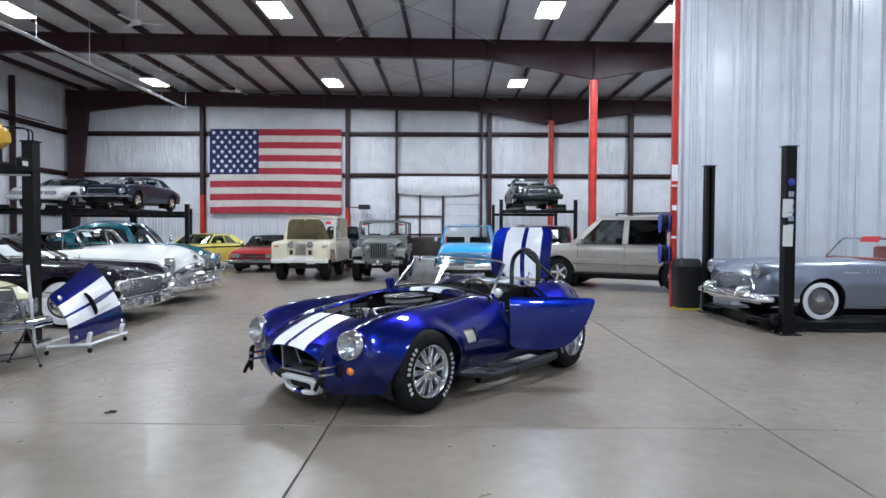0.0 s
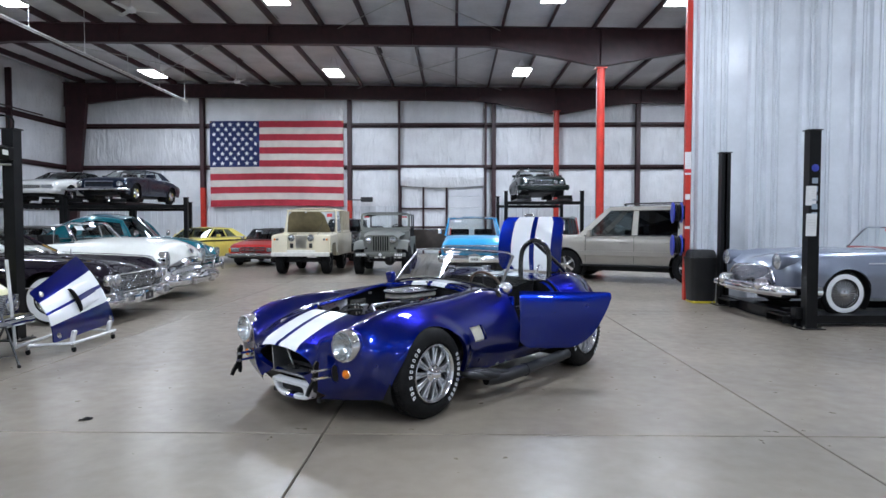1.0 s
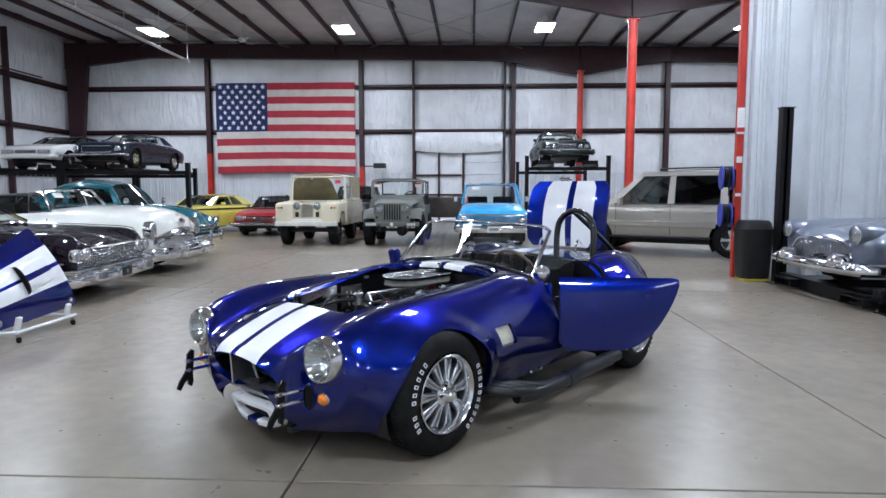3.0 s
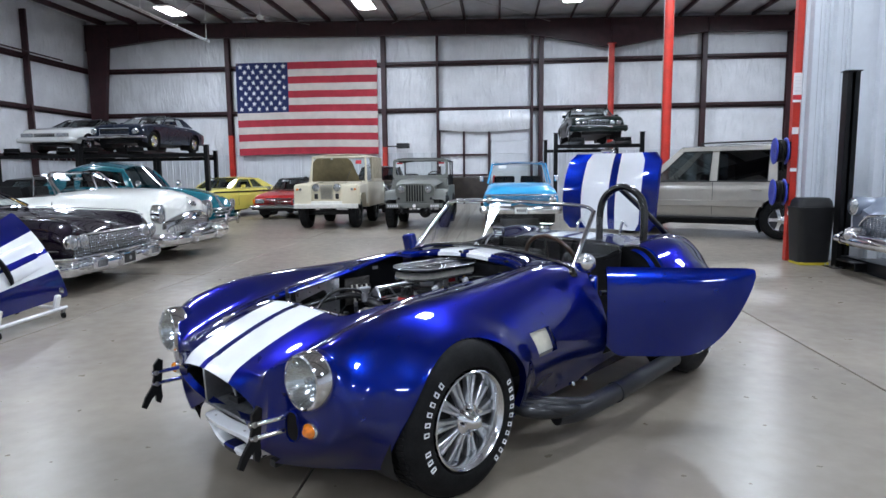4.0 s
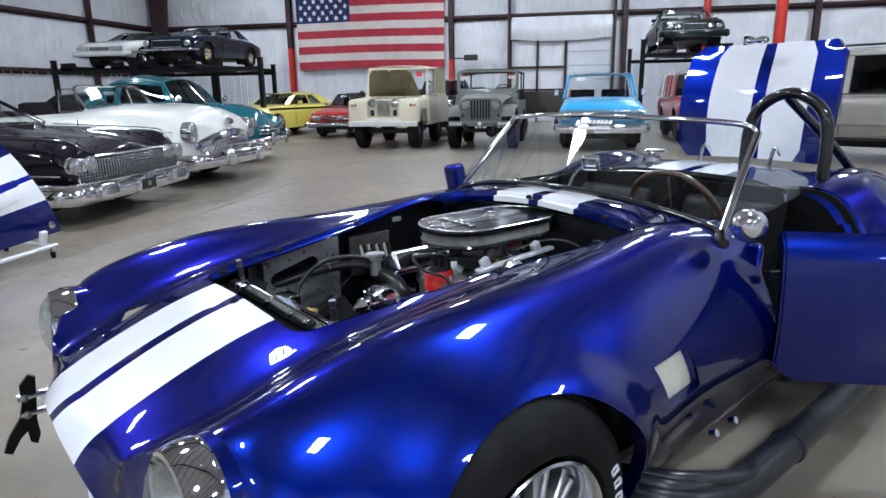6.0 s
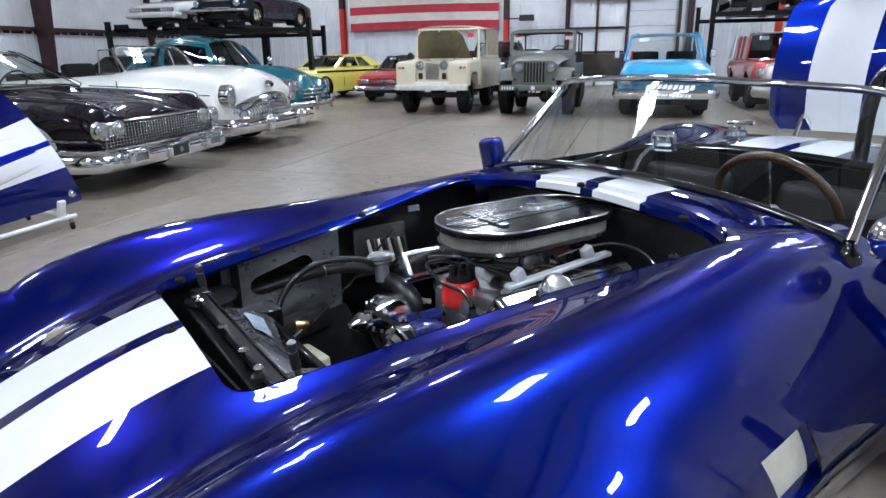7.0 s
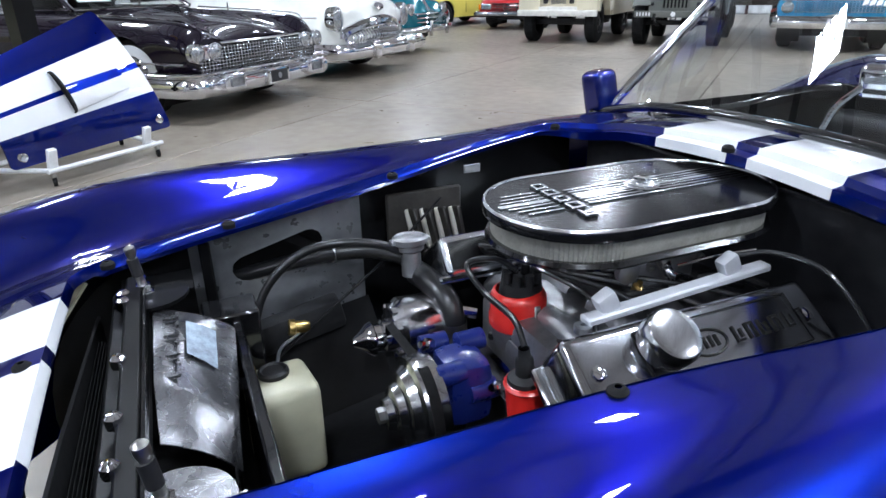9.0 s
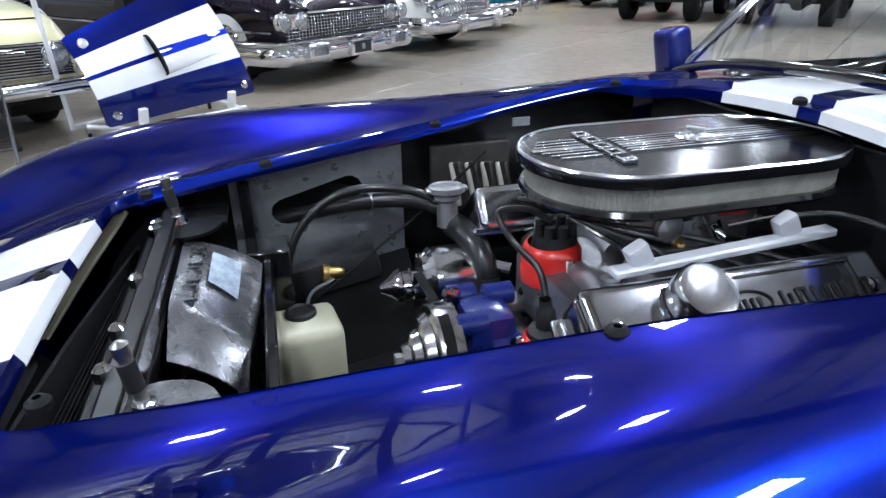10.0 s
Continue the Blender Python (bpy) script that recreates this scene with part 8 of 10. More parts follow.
    box_part(car, "engine", 0.3, 1.0, -0.3, 0.3, 0.6, 0.98, "darkmetal", 0.04)
    box_part(car, "radiator", 0.12, 0.2, -0.3, 0.3, 0.6, 1.05, "black")
    bm = B()
    panel_grid(bm, lambda u, v: P(1.4 + 2.15 * u, 0.77 * (2 * v - 1), 1.86 + 0.075 * (1 - (2 * v - 1) ** 4) - 0.02 * (2 * u - 1) ** 4), 12, 10)
    solid(bm, 0.03)
    part("roof", bm, mat("cream_canvas_top", (0.58, 0.5, 0.36), 0.75, bump=0.2, bscale=30), car, "cream canvas roof")
    bm = B()
    bm.faces.new([bm.verts.new(p) for p in (P(1.2, -0.72, 1.17), P(1.2, 0.72, 1.17), P(1.4, 0.70, 1.84), P(1.4, -0.70, 1.84))])
    g = part("windscreen", bm, "glass", car, smooth=False)
    g.visible_shadow = False
    part("windscreen_frame", tube(B(), [P(1.2, -0.74, 1.17), P(1.4, -0.72, 1.83), P(1.4, 0.72, 1.83), P(1.2, 0.74, 1.17), P(1.2, -0.74, 1.17)], 0.034, 8, 0), pm, car)
    part("screen_divider", tube(B(), [P(1.2, 0, 1.17), P(1.4, 0, 1.85)], 0.02, 6, 1), pm, car)
    bm = B()
    panel_grid(bm, lambda u, v: P(1.10 - 0.42 * v - 0.05 * math.sin(math.pi * v), (0.65 - 0.14 * v - 0.05 * max(0, v - 0.9) * 10 * abs(2 * u - 1) ** 6) * (2 * u - 1), 1.20 + 0.60 * v - 0.05 * v * abs(2 * u - 1) ** 8), 20, 14)
    solid(bm, 0.022)
    bn = part("bonnet", bm, tanm, car, "raised bonnet, olive-tan underside")
    for sd in (1, -1):
        part("bonnet_rib", tube(B(), [P(1.06, sd * 0.36, 1.23), P(0.84, sd * 0.32, 1.52), P(0.64, sd * 0.28, 1.77)], 0.014, 6), tanm, bn)
    part("bonnet_catch", box(B(), P(0.62, 0.0, 1.775), (0.03, 0.05, 0.05), bev=0.008), "alu", bn)
    part("bonnet_stay", tube(B(), [P(0.35, 0.40, 1.12), P(0.80, 0.46, 1.50)], 0.007, 6, 1), "darkmetal", bn)
    for sd in (1, -1):
        box_part(car, "seat", 1.7, 1.85, *sorted((sd * 0.15, sd * 0.6)), 0.8, 1.35, "interior", 0.05)
    part("price_tag", box(B(), P(1.33, 0.55, 1.70), (0.005, 0.16, 0.10), Euler((0, -0.28, 0)).to_matrix()), "paperred", car)


def grey_jeep():
    pm = paint("matt_grey_paint", (0.135, 0.14, 0.125), 0.55, coat=0.1)
    car = thing("military_utility", at_pose(-1.855, 17.05, -90), "grey military utility car with seven-slot grille", "car")
    bm = B()
    panel_grid(bm, lambda u, v: P(0.01 + 1.1 * u, (0.47 + 0.14 * u) * (2 * v - 1), 1.165 + 0.085 * u - 0.10 * abs(2 * v - 1) ** 5 - 0.07 * (1 - u) ** 8), 14, 16)
    solid(bm, 0.03)
    part("bonnet", bm, pm, car)
    bm = B()
    pts = [(-0.46, 0.62), (-0.485, 0.98), (-0.46, 1.06), (-0.36, 1.12), (0, 1.135), (0.36, 1.12), (0.46, 1.06), (0.485, 0.98), (0.46, 0.62)]
    rings(bm, [[P(a, b, z) for b, z in pts] for a in (0.0, 0.05)], True, True, True)
    part("grille_panel", bm, pm, car, smooth=False)
    g = box_part(car, "grille_opening", -0.006, 0.004, -0.225, 0.225, 0.69, 1.09, "black", 0.0)
    for i in range(8):
        b = -0.225 + 0.45 * i / 7
        part("slat", box(B(), P(-0.012, b, 0.89), (0.02, 0.03, 0.41), bev=0.009), pm, g)
    for z in (0.675, 1.105):
        part("rail", box(B(), P(-0.012, 0, z), (0.02, 0.48, 0.035), bev=0.008), pm, g)
    for sd in (1, -1):
        round_lamp(car, -0.02, sd * 0.335, 0.985, 0.088, pm)
        bm = B()

        def wing(u, v):
            s = -0.06 + 1.0 * u
            z = 0.74 + 0.23 * math.sin(min(1, u / 0.2) * math.pi / 2) ** 0.8 if u < 0.2 else 0.97 + 0.01 * (u - 0.2)
            return P(s + 0.03 * (1 - v), sd * (0.44 + 0.32 * v), z - 0.06 * v ** 8)
        panel_grid(bm, wing, 24, 10)
        solid(bm, 0.03)
        part("front_wing", bm, pm, car)
        box_part(car, "inner_wing", 0.05, 1.1, *sorted((sd * 0.40, sd * 0.45)), 0.6, 1.05, pm)
        box_part(car, "wing_skirt", 0.92, 1.1, *sorted((sd * 0.68, sd * 0.76)), 0.5, 0.97, pm)
        box_part(car, "body_side", 1.05, 3.3, *sorted((sd * 0.71, sd * 0.76)), 0.5, 1.05, pm)
        part("marker", lathe(B(), P(0.0, sd * 0.40, 0.76), Vector((1, 0, 0)), [(-0.03, 0.035), (0.02, 0.033), (0.03, 0)], 12), "darkmetal", car)
        st = part("seat", box(B(), P(1.85, sd * 0.33, 1.16), (0.12, 0.42, 0.42), bev=0.1, seg=3), "interior", car)
        part("seat_base", box(B(), P(1.65, sd * 0.33, 0.82), (0.5, 0.44, 0.14), bev=0.04, seg=2), "interior", st)
        part("tow_shackle", tube(B(), [P(-0.12, sd * 0.3, 0.5), P(-0.2, sd * 0.3, 0.46), P(-0.12, sd * 0.3, 0.41)], 0.016, 8), "darkmetal", car)
        part("frame_horn", box(B(), P(0.1, sd * 0.33, 0.55), (0.5, 0.08, 0.11), bev=0.01), "darkmetal", car)
        part("leaf_spring", tube(B(), [P(0.0, sd * 0.36, 0.47), P(0.5, sd * 0.36, 0.36), P(1.0, sd * 0.36, 0.48)], 0.025, 6), "darkmetal", car)
        for k in range(5 if sd < 0 else 4):
            part("bumper_bar_mark", box(B(), P(-0.155, sd * (0.42 + 0.055 * k), 0.585), (0.005, 0.03, 0.06)), "paper", car)
    for s in (0.58, 2.62):
        for b in (0.80, -0.80):
            w_ = car_wheel(car, s, b, 0.405, 0.25, "paint", 0.21)
            for q in range(28):
                t = 2 * math.pi * q / 28
                bm = box(B(), P(s + 0.402 * math.cos(t), b - (0.125 if b > 0 else -0.125), 0.405 + 0.402 * math.sin(t)), (0.022, 0.2, 0.05), Euler((0, t, 0)).to_matrix())
                part("tread_block", bm, "rubber", w_)
    box_part(car, "bumper", -0.15, -0.06, -0.70, 0.70, 0.53, 0.64, pm, 0.012)
    box_part(car, "axle", 0.53, 0.63, -0.6, 0.6, 0.36, 0.45, "darkmetal")
    part("differential", lathe(B(), P(0.5, 0.2, 0.40), Vector((1, 0, 0)), [(-0.14, 0.05), (-0.06, 0.14), (0.04, 0.15), (0.12, 0.08), (0.13, 0)], 20), "darkmetal", car)
    box_part(car, "cowl", 1.05, 1.25, -0.73, 0.73, 0.5, 1.23, pm, 0.03)
    box_part(car, "tub_floor", 1.2, 3.3, -0.74, 0.74, 0.48, 0.54, pm)
    box_part(car, "tail_panel", 3.25, 3.3, -0.74, 0.74, 0.5, 1.05, pm)
    # thick rounded windscreen frame with a deep lower panel
    bm = B()
    lo, hi = [], []
    for q in range(33):
        t = 2 * math.pi * q / 32

        def sup(hw, hh, zc):
            c, n = math.cos(t), math.sin(t)
            b = hw * math.copysign(abs(c) ** 0.22, c)
            z = zc + hh * math.copysign(abs(n) ** 0.22, n)
            return P(1.20 + 0.16 * (z - 1.2), b, z)
        lo.append(sup(0.735, 0.27, 1.485))
        hi.append(sup(0.665, 0.19, 1.515))
    for q in range(32):
        bm.faces.new([bm.verts.new(p) for p in (lo[q], lo[q + 1], hi[q + 1], hi[q])])
    bmesh.ops.remove_doubles(bm, verts=bm.verts, dist=0.0005)
    solid(bm, 0.045)
    fr = part("windscreen_frame", bm, pm, car)
    bm = B()
    bm.faces.new([bm.verts.new(p) for p in (P(1.235, -0.665, 1.33), P(1.235, 0.665, 1.33), P(1.30, 0.665, 1.70), P(1.30, -0.665, 1.70))])
    g = part("glass", bm, "glass", fr, smooth=False)
    g.visible_shadow = False
    canvas = mat("dark_grey_canvas", (0.05, 0.05, 0.05), 0.8, bump=0.2, bscale=40)
    bm = B()
    panel_grid(bm, lambda u, v: P(1.27 + 1.95 * u, 0.72 * (2 * v - 1), 1.785 - 0.05 * abs(2 * v - 1) ** 6 - 0.03 * u), 8, 14)
    solid(bm, 0.03)
    part("canvas_top", bm, canvas, car)
    bm = B()
    panel_grid(bm, lambda u, v: P(3.22 + 0.03 * v, 0.71 * (2 * u - 1), 1.05 + 0.25 * v), 6, 3)
    solid(bm, 0.02)
    part("rear_curtain", bm, canvas, car)
    for sd in (1, -1):
        part("top_bow", tube(B(), [P(3.2, sd * 0.70, 1.0), P(3.2, sd * 0.70, 1.74)], 0.022, 6, 1), "darkmetal", car)
        part("top_bow", tube(B(), [P(2.2, sd * 0.72, 1.0), P(2.2, sd * 0.71, 1.74)], 0.018, 6, 1), "darkmetal", car)
        tg = part("price_tag", box(B(), P(1.265, sd * 0.56, 1.61), (0.005, 0.15, 0.11)), "paper", car, "white and red tag behind the windscreen")
        part("red_band", box(B(), P(1.261, sd * 0.56, 1.645), (0.004, 0.15, 0.04)), "paperred", tg)
    part("steering_wheel", tube(B(), [P(1.55 + 0.08 * math.sin(t), 0.33 + 0.2 * math.cos(t), 1.25 + 0.18 * math.sin(t)) for t in (2 * math.pi * i / 24 for i in range(25))], 0.012, 6, 0, False), "plastic", car)
    part("star_badge", lathe(B(), P(-0.155, 0.0, 0.585), Vector((1, 0, 0)), [(0, 0.05), (0.004, 0.045), (0.005, 0)], 5), "paper", car)
    part("tow_hook", tube(B(), [P(-0.12, -0.03, 0.52), P(-0.2, -0.03, 0.49), P(-0.2, 0.05, 0.49), P(-0.12, 0.05, 0.52)], 0.016, 8), "darkmetal", car)


def blue_pickup():
    pm = paint("sky_blue_paint", (0.03, 0.36, 0.66), 0.3)
    car = thing("pickup", at_pose(0.74, 16.95, -90), "sky-blue seventies pickup with a wide chrome grille", "truck")
    k = {"zc": [(0, 0.86), (0.1, 0.98), (0.3, 1.03), (1.35, 1.12), (4.7, 1.05)], "zs": [(0, 0.84), (0.1, 0.94), (0.3, 0.98), (1.35, 1.06), (4.7, 1.02)], "zm": [(0, 0.86), (0.1, 1.0), (0.3, 1.05), (1.35, 1.12), (4.7, 1.05)], "w": [(0, 0.88), (0.2, 0.915), (4.6, 0.92), (4.7, 0.89)], "zb": [(0, 0.42), (4.7, 0.42)], "zw": [(0, 0.74), (4.7, 0.8)]}
    loft_body(k, 4.7, ((0.9, 0.38, 0.43), (3.9, 0.38, 0.43)), "body", pm, car)
    cabin(car, 1.45, 1.68, 2.75, 2.9, 1.09, 1.63, 0.82, 0.70, pm, "glass", (), 0.05)
    for s in (0.9, 3.9):
        for b in (0.84, -0.84):
            car_wheel(car, s, b, 0.37, 0.24, "cap", 0.2)
    bars(car, -0.02, 0.62, 0.80, 0.65, 5, 26, "chrome", 0.006, label="chrome lattice grille")
    for sd in (1, -1):
        round_lamp(car, -0.02, sd * 0.755, 0.71, 0.09)
        part("door_mirror", box(B(), P(1.6, sd * 0.99, 1.22), (0.05, 0.12, 0.16), bev=0.02), "chrome", car)
    bumper(car, -0.18, 0.48, 0.90, 0.2, 0.08, 0.06, wrap=0.25, label="wide chrome bumper")
    bumper(car, -0.03, 0.83, 0.86, 0.04, 0.03, 0.02, wrap=0, name="grille_trim")
    plate(car, -0.27, 0.47, 0.3, 0.15)


def silver_suv():
    pm = mat("pewter_metallic", (0.36, 0.335, 0.30), 0.35, 0.55, coat=1.0, vary=0.04, scale=2)
    car = thing("sport_utility", at_pose(2.75, 17.15, 150), "pewter full-size sport utility with tinted rear windows", "car")
    k = {"zc": [(0, 0.9), (0.06, 1.04), (0.25, 1.11), (1.4, 1.18), (4.95, 1.12), (5.05, 1.0)], "zs": [(0, 0.88), (0.06, 1.0), (0.25, 1.06), (1.4, 1.12), (4.95, 1.10), (5.05, 1.0)], "w": [(0, 0.88), (0.25, 0.98), (1.0, 1.0), (4.8, 1.0), (5.05, 0.94)], "bs": [(0, 0.8), (1, 0.94), (5.05, 0.93)], "zb": [(0, 0.45), (0.6, 0.40), (5.05, 0.45)], "zw": [(0, 0.76), (5.05, 0.86)], "zm": [(0, 0.9), (0.25, 1.10), (1.4, 1.17), (5.05, 1.1)]}
    loft_body(k, 5.05, ((0.92, 0.39, 0.45), (3.92, 0.39, 0.45)), "body", pm, car)
    zb, zr, wb, wr = 1.10, 1.83, 0.95, 0.79

    def side(a, v, sd, out=0.0):
        return P(a, sd * (wb + (wr - wb) * v + 0.025 * math.sin(math.pi * v) + out), zb + (zr - zb) * v)
    bm = B()
    panel_grid(bm, lambda u, v: P(1.98 + 2.86 * u - 0.10 * (1 - (2 * v - 1) ** 2) * (1 - u), wr * (2 * v - 1), zr + 0.075 * (1 - abs(2 * v - 1) ** 2.6) * (0.75 + 0.25 * math.sin(math.pi * u)) - 0.02 * max(0, 2 * u - 1) ** 2), 14, 16)
    solid(bm, 0.04)
    part("roof", bm, pm, car)
    bm = B()
    panel_grid(bm, lambda u, v: P(1.22 + 0.78 * v - 0.12 * (1 - (2 * u - 1) ** 2), (wb - 0.03 + (wr - wb) * v) * (2 * u - 1), zb + 0.03 + (zr - zb) * v), 12, 6)
    part("windscreen", bm, "darkglass", car).visible_shadow = False
    bm = B()
    panel_grid(bm, lambda u, v: P(5.0 - 0.14 * v, (wb - 0.04 + (wr - wb) * v) * (2 * u - 1), zb + (zr - zb) * v), 8, 4)
    part("rear_window", bm, "privacy", car).visible_shadow = False
    for sd in (1, -1):
        bm = B()
        for quad in (((1.18, 0), (1.40, 0), (2.10, 1), (1.96, 1)), ((1.34, 0), (4.98, 0), (4.98, 0.07), (1.40, 0.07)), ((1.98, 0.9), (4.86, 0.9), (4.84, 1), (2.06, 1)), ((2.58, 0.07), (2.74, 0.07), (2.74, 0.9), (2.60, 0.9)), ((3.66, 0.07), (3.84, 0.07), (3.80, 0.9), (3.66, 0.9)), ((4.66, 0.07), (4.98, 0.07), (4.86, 0.9), (4.60, 0.9))):
            bm.faces.new([bm.verts.new(side(a, v, sd)) for a, v in quad])
        solid(bm, 0.03)
        part("cab_side", bm, pm, car, "metallic pillars and window frames")
        for quad, gm in ((((1.46, 0.07), (2.58, 0.07), (2.60, 0.9), (2.05, 0.9)), "darkglass"), (((2.74, 0.07), (3.66, 0.07), (3.66, 0.9), (2.74, 0.9)), "privacy"), (((3.84, 0.07), (4.66, 0.07), (4.60, 0.9), (3.80, 0.9)), "privacy")):
            bm = B()
            bm.faces.new([bm.verts.new(side(a, v, sd, -0.012)) for a, v in quad])
            part("side_window", bm, gm, car, smooth=False).visible_shadow = False
            part("window_seal", tube(B(), [side(a, v, sd, 0.002) for a, v in quad + quad[:1]], 0.012, 6, 0, False), "plastic", car)
        part("belt_seal", tube(B(), [side(1.4, 0.06, sd, 0.006), side(4.7, 0.06, sd, 0.006)], 0.012, 6, 1), "plastic", car)
    interior(car, 1.3, 4.8, 1.1, 0.9)
    for sd in (1, -1):
        part("side_moulding", box(B(), P(2.45, sd * 1.006, 0.70), (2.3, 0.03, 0.13), bev=0.01), pm, car)
        part("running_board", box(B(), P(2.42, sd * 0.93, 0.40), (2.2, 0.16, 0.05), bev=0.015), "plastic", car)
        part("door_mirror", box(B(), P(1.58, sd * 1.1, 1.2), (0.1, 0.22, 0.19), bev=0.04, seg=2), pm, car)
        for s in (2.42, 3.48):
            part("door_handle", box(B(), P(s, sd * 1.003, 0.98), (0.2, 0.025, 0.05), bev=0.015, seg=2), pm, car)
        for s in (1.45, 2.66, 3.74):
            part("door_gap", box(B(), P(s, sd * 1.0, 0.80), (0.008, 0.008, 0.66)), "black", car)
        part("roof_rail", tube(B(), [P(2.4, sd * 0.70, 1.87), P(2.5, sd * 0.70, 1.93), P(4.2, sd * 0.70, 1.93), P(4.3, sd * 0.70, 1.87)], 0.018, 8), "plastic", car)
        part("headlamp", box(B(), P(0.03, sd * 0.72, 0.86), (0.1, 0.34, 0.12), bev=0.03, seg=2), "lens", car)
        part("turn_lamp", box(B(), P(0.02, sd * 0.74, 0.765), (0.1, 0.34, 0.05), bev=0.015), "amber", car)
    for s in (0.92, 3.92):
        for b in (0.95, -0.95):
            car_wheel(car, s, b, 0.39, 0.26, "alloy", 0.23)
    bars(car, -0.02, 0.68, 0.92, 0.5, 4, 0, "chrome", 0.012)
    bumper(car, -0.12, 0.55, 0.94, 0.2, 0.1, 0.14, pm, wrap=0.35)


def lift_car_a():
    pm = mat("dark_green_metallic", (0.005, 0.012, 0.010), 0.3, 0.1, coat=0.55, spec=0.15, coat_rough=0.02)
    car = generic_car("executive_saloon", "dark green saloon with four round lamps, raised on a lift", at_pose(3.5, 23.1, -90, 2.38), pm, 4.9, 1.8, 0.88, 1.28, (1.55, 2.15, 3.3, 4.0), (0.9, 3.75), wheel=0.32, pillars=(0.5,), glass="glass")
    for sd in (1, -1):
        for b in (0.45, 0.66):
            round_lamp(car, -0.01, sd * b, 0.60, 0.078)
        bars(car, -0.02, 0.52, 0.68, 0.3, 2, 12, "chrome", 0.006) if sd == 1 else None
        part("fog_lamp", box(B(), P(-0.1, sd * 0.62, 0.33), (0.05, 0.16, 0.06), bev=0.015), "lens", car)
        part("turn_lamp", box(B(), P(-0.12, sd * 0.6, 0.46), (0.03, 0.3, 0.035)), "amber", car)
    part("grille_hoop", tube(B(), [P(-0.03, -0.32, 0.51), P(-0.03, -0.32, 0.69), P(-0.03, 0.32, 0.69), P(-0.03, 0.32, 0.51), P(-0.03, -0.32, 0.51)], 0.014, 6, 0), "chrome", car)
    bumper(car, -0.14, 0.42, 0.86, 0.2, 0.1, 0.1, pm, wrap=0.3)
    bumper(car, -0.16, 0.50, 0.86, 0.03, 0.1, 0.1, "chrome", wrap=0.3, name="bumper_trim")


def lift_car_b():
    pm = paint("midnight_blue_green_paint", (0.005, 0.010, 0.024), 0.28, coat=0.5, spec=0.12)
    car = generic_car("pony_coupe", "very dark sixties pony coupe raised on a lift", at_pose(-11.86, 20.78, -90, 2.2), pm, 4.5, 1.74, 0.88, 1.235, (1.55, 2.12, 3.22, 3.66), (0.82, 3.55), wheel=0.32, pillars=(0.62,), glass="glass", style="cap")
    bars(car, -0.02, 0.50, 0.68, 0.46, 6, 0, "darkmetal", 0.006)
    part("grille_frame", tube(B(), [P(-0.03, -0.48, 0.49), P(-0.03, -0.48, 0.69), P(-0.03, 0.48, 0.69), P(-0.03, 0.48, 0.49), P(-0.03, -0.48, 0.49)], 0.012, 6, 0), "chrome", car)
    for sd in (1, -1):
        round_lamp(car, -0.02, sd * 0.68, 0.60, 0.085)
    bumper(car, -0.12, 0.42, 0.86, 0.08, 0.06, 0.1, wrap=0.2)


def lift_car_c():
    pm = paint("pearl_white_paint", (0.62, 0.62, 0.6), 0.32)
    car = thing("luxury_roadster", at_pose(-14.69, 21.4, -90, 2.2), "white eighties luxury roadster raised on a lift", "car")
    k = {"zc": [(0, 0.66), (0.1, 0.74), (1.5, 0.92), (4.3, 0.92), (4.5, 0.8)], "zs": [(0, 0.64), (0.1, 0.72), (1.5, 0.88), (4.3, 0.9), (4.5, 0.8)], "w": [(0, 0.86), (0.2, 0.92), (4.4, 0.92), (4.5, 0.86)], "zb": [(0, 0.3), (4.5, 0.3)]}
    loft_body(k, 4.5, ((0.9, 0.31, 0.355), (3.4, 0.31, 0.355)), "body", pm, car)
    cabin(car, 1.5, 2.1, 2.9, 3.4, 0.92, 1.22, 0.8, 0.68, "interior", "darkglass", (0.5,), 0.03)
    for s in (0.9, 3.4):
        for b in (0.88, -0.88):
            car_wheel(car, s, b, 0.31, 0.2, "alloy")
    bars(car, -0.01, 0.50, 0.62, 0.36, 4, 10, "darkmetal", 0.006)
    for sd in (1, -1):
        part("headlamp", box(B(), P(0.0, sd * 0.62, 0.56), (0.06, 0.42, 0.12), bev=0.015), "lens", car)
        part("side_strip", box(B(), P(2.2, sd * 0.922, 0.48), (4.0, 0.02, 0.07), bev=0.006), "alu", car)
    bumper(car, -0.1, 0.40, 0.88, 0.16, 0.08, 0.06, pm, wrap=0.25)


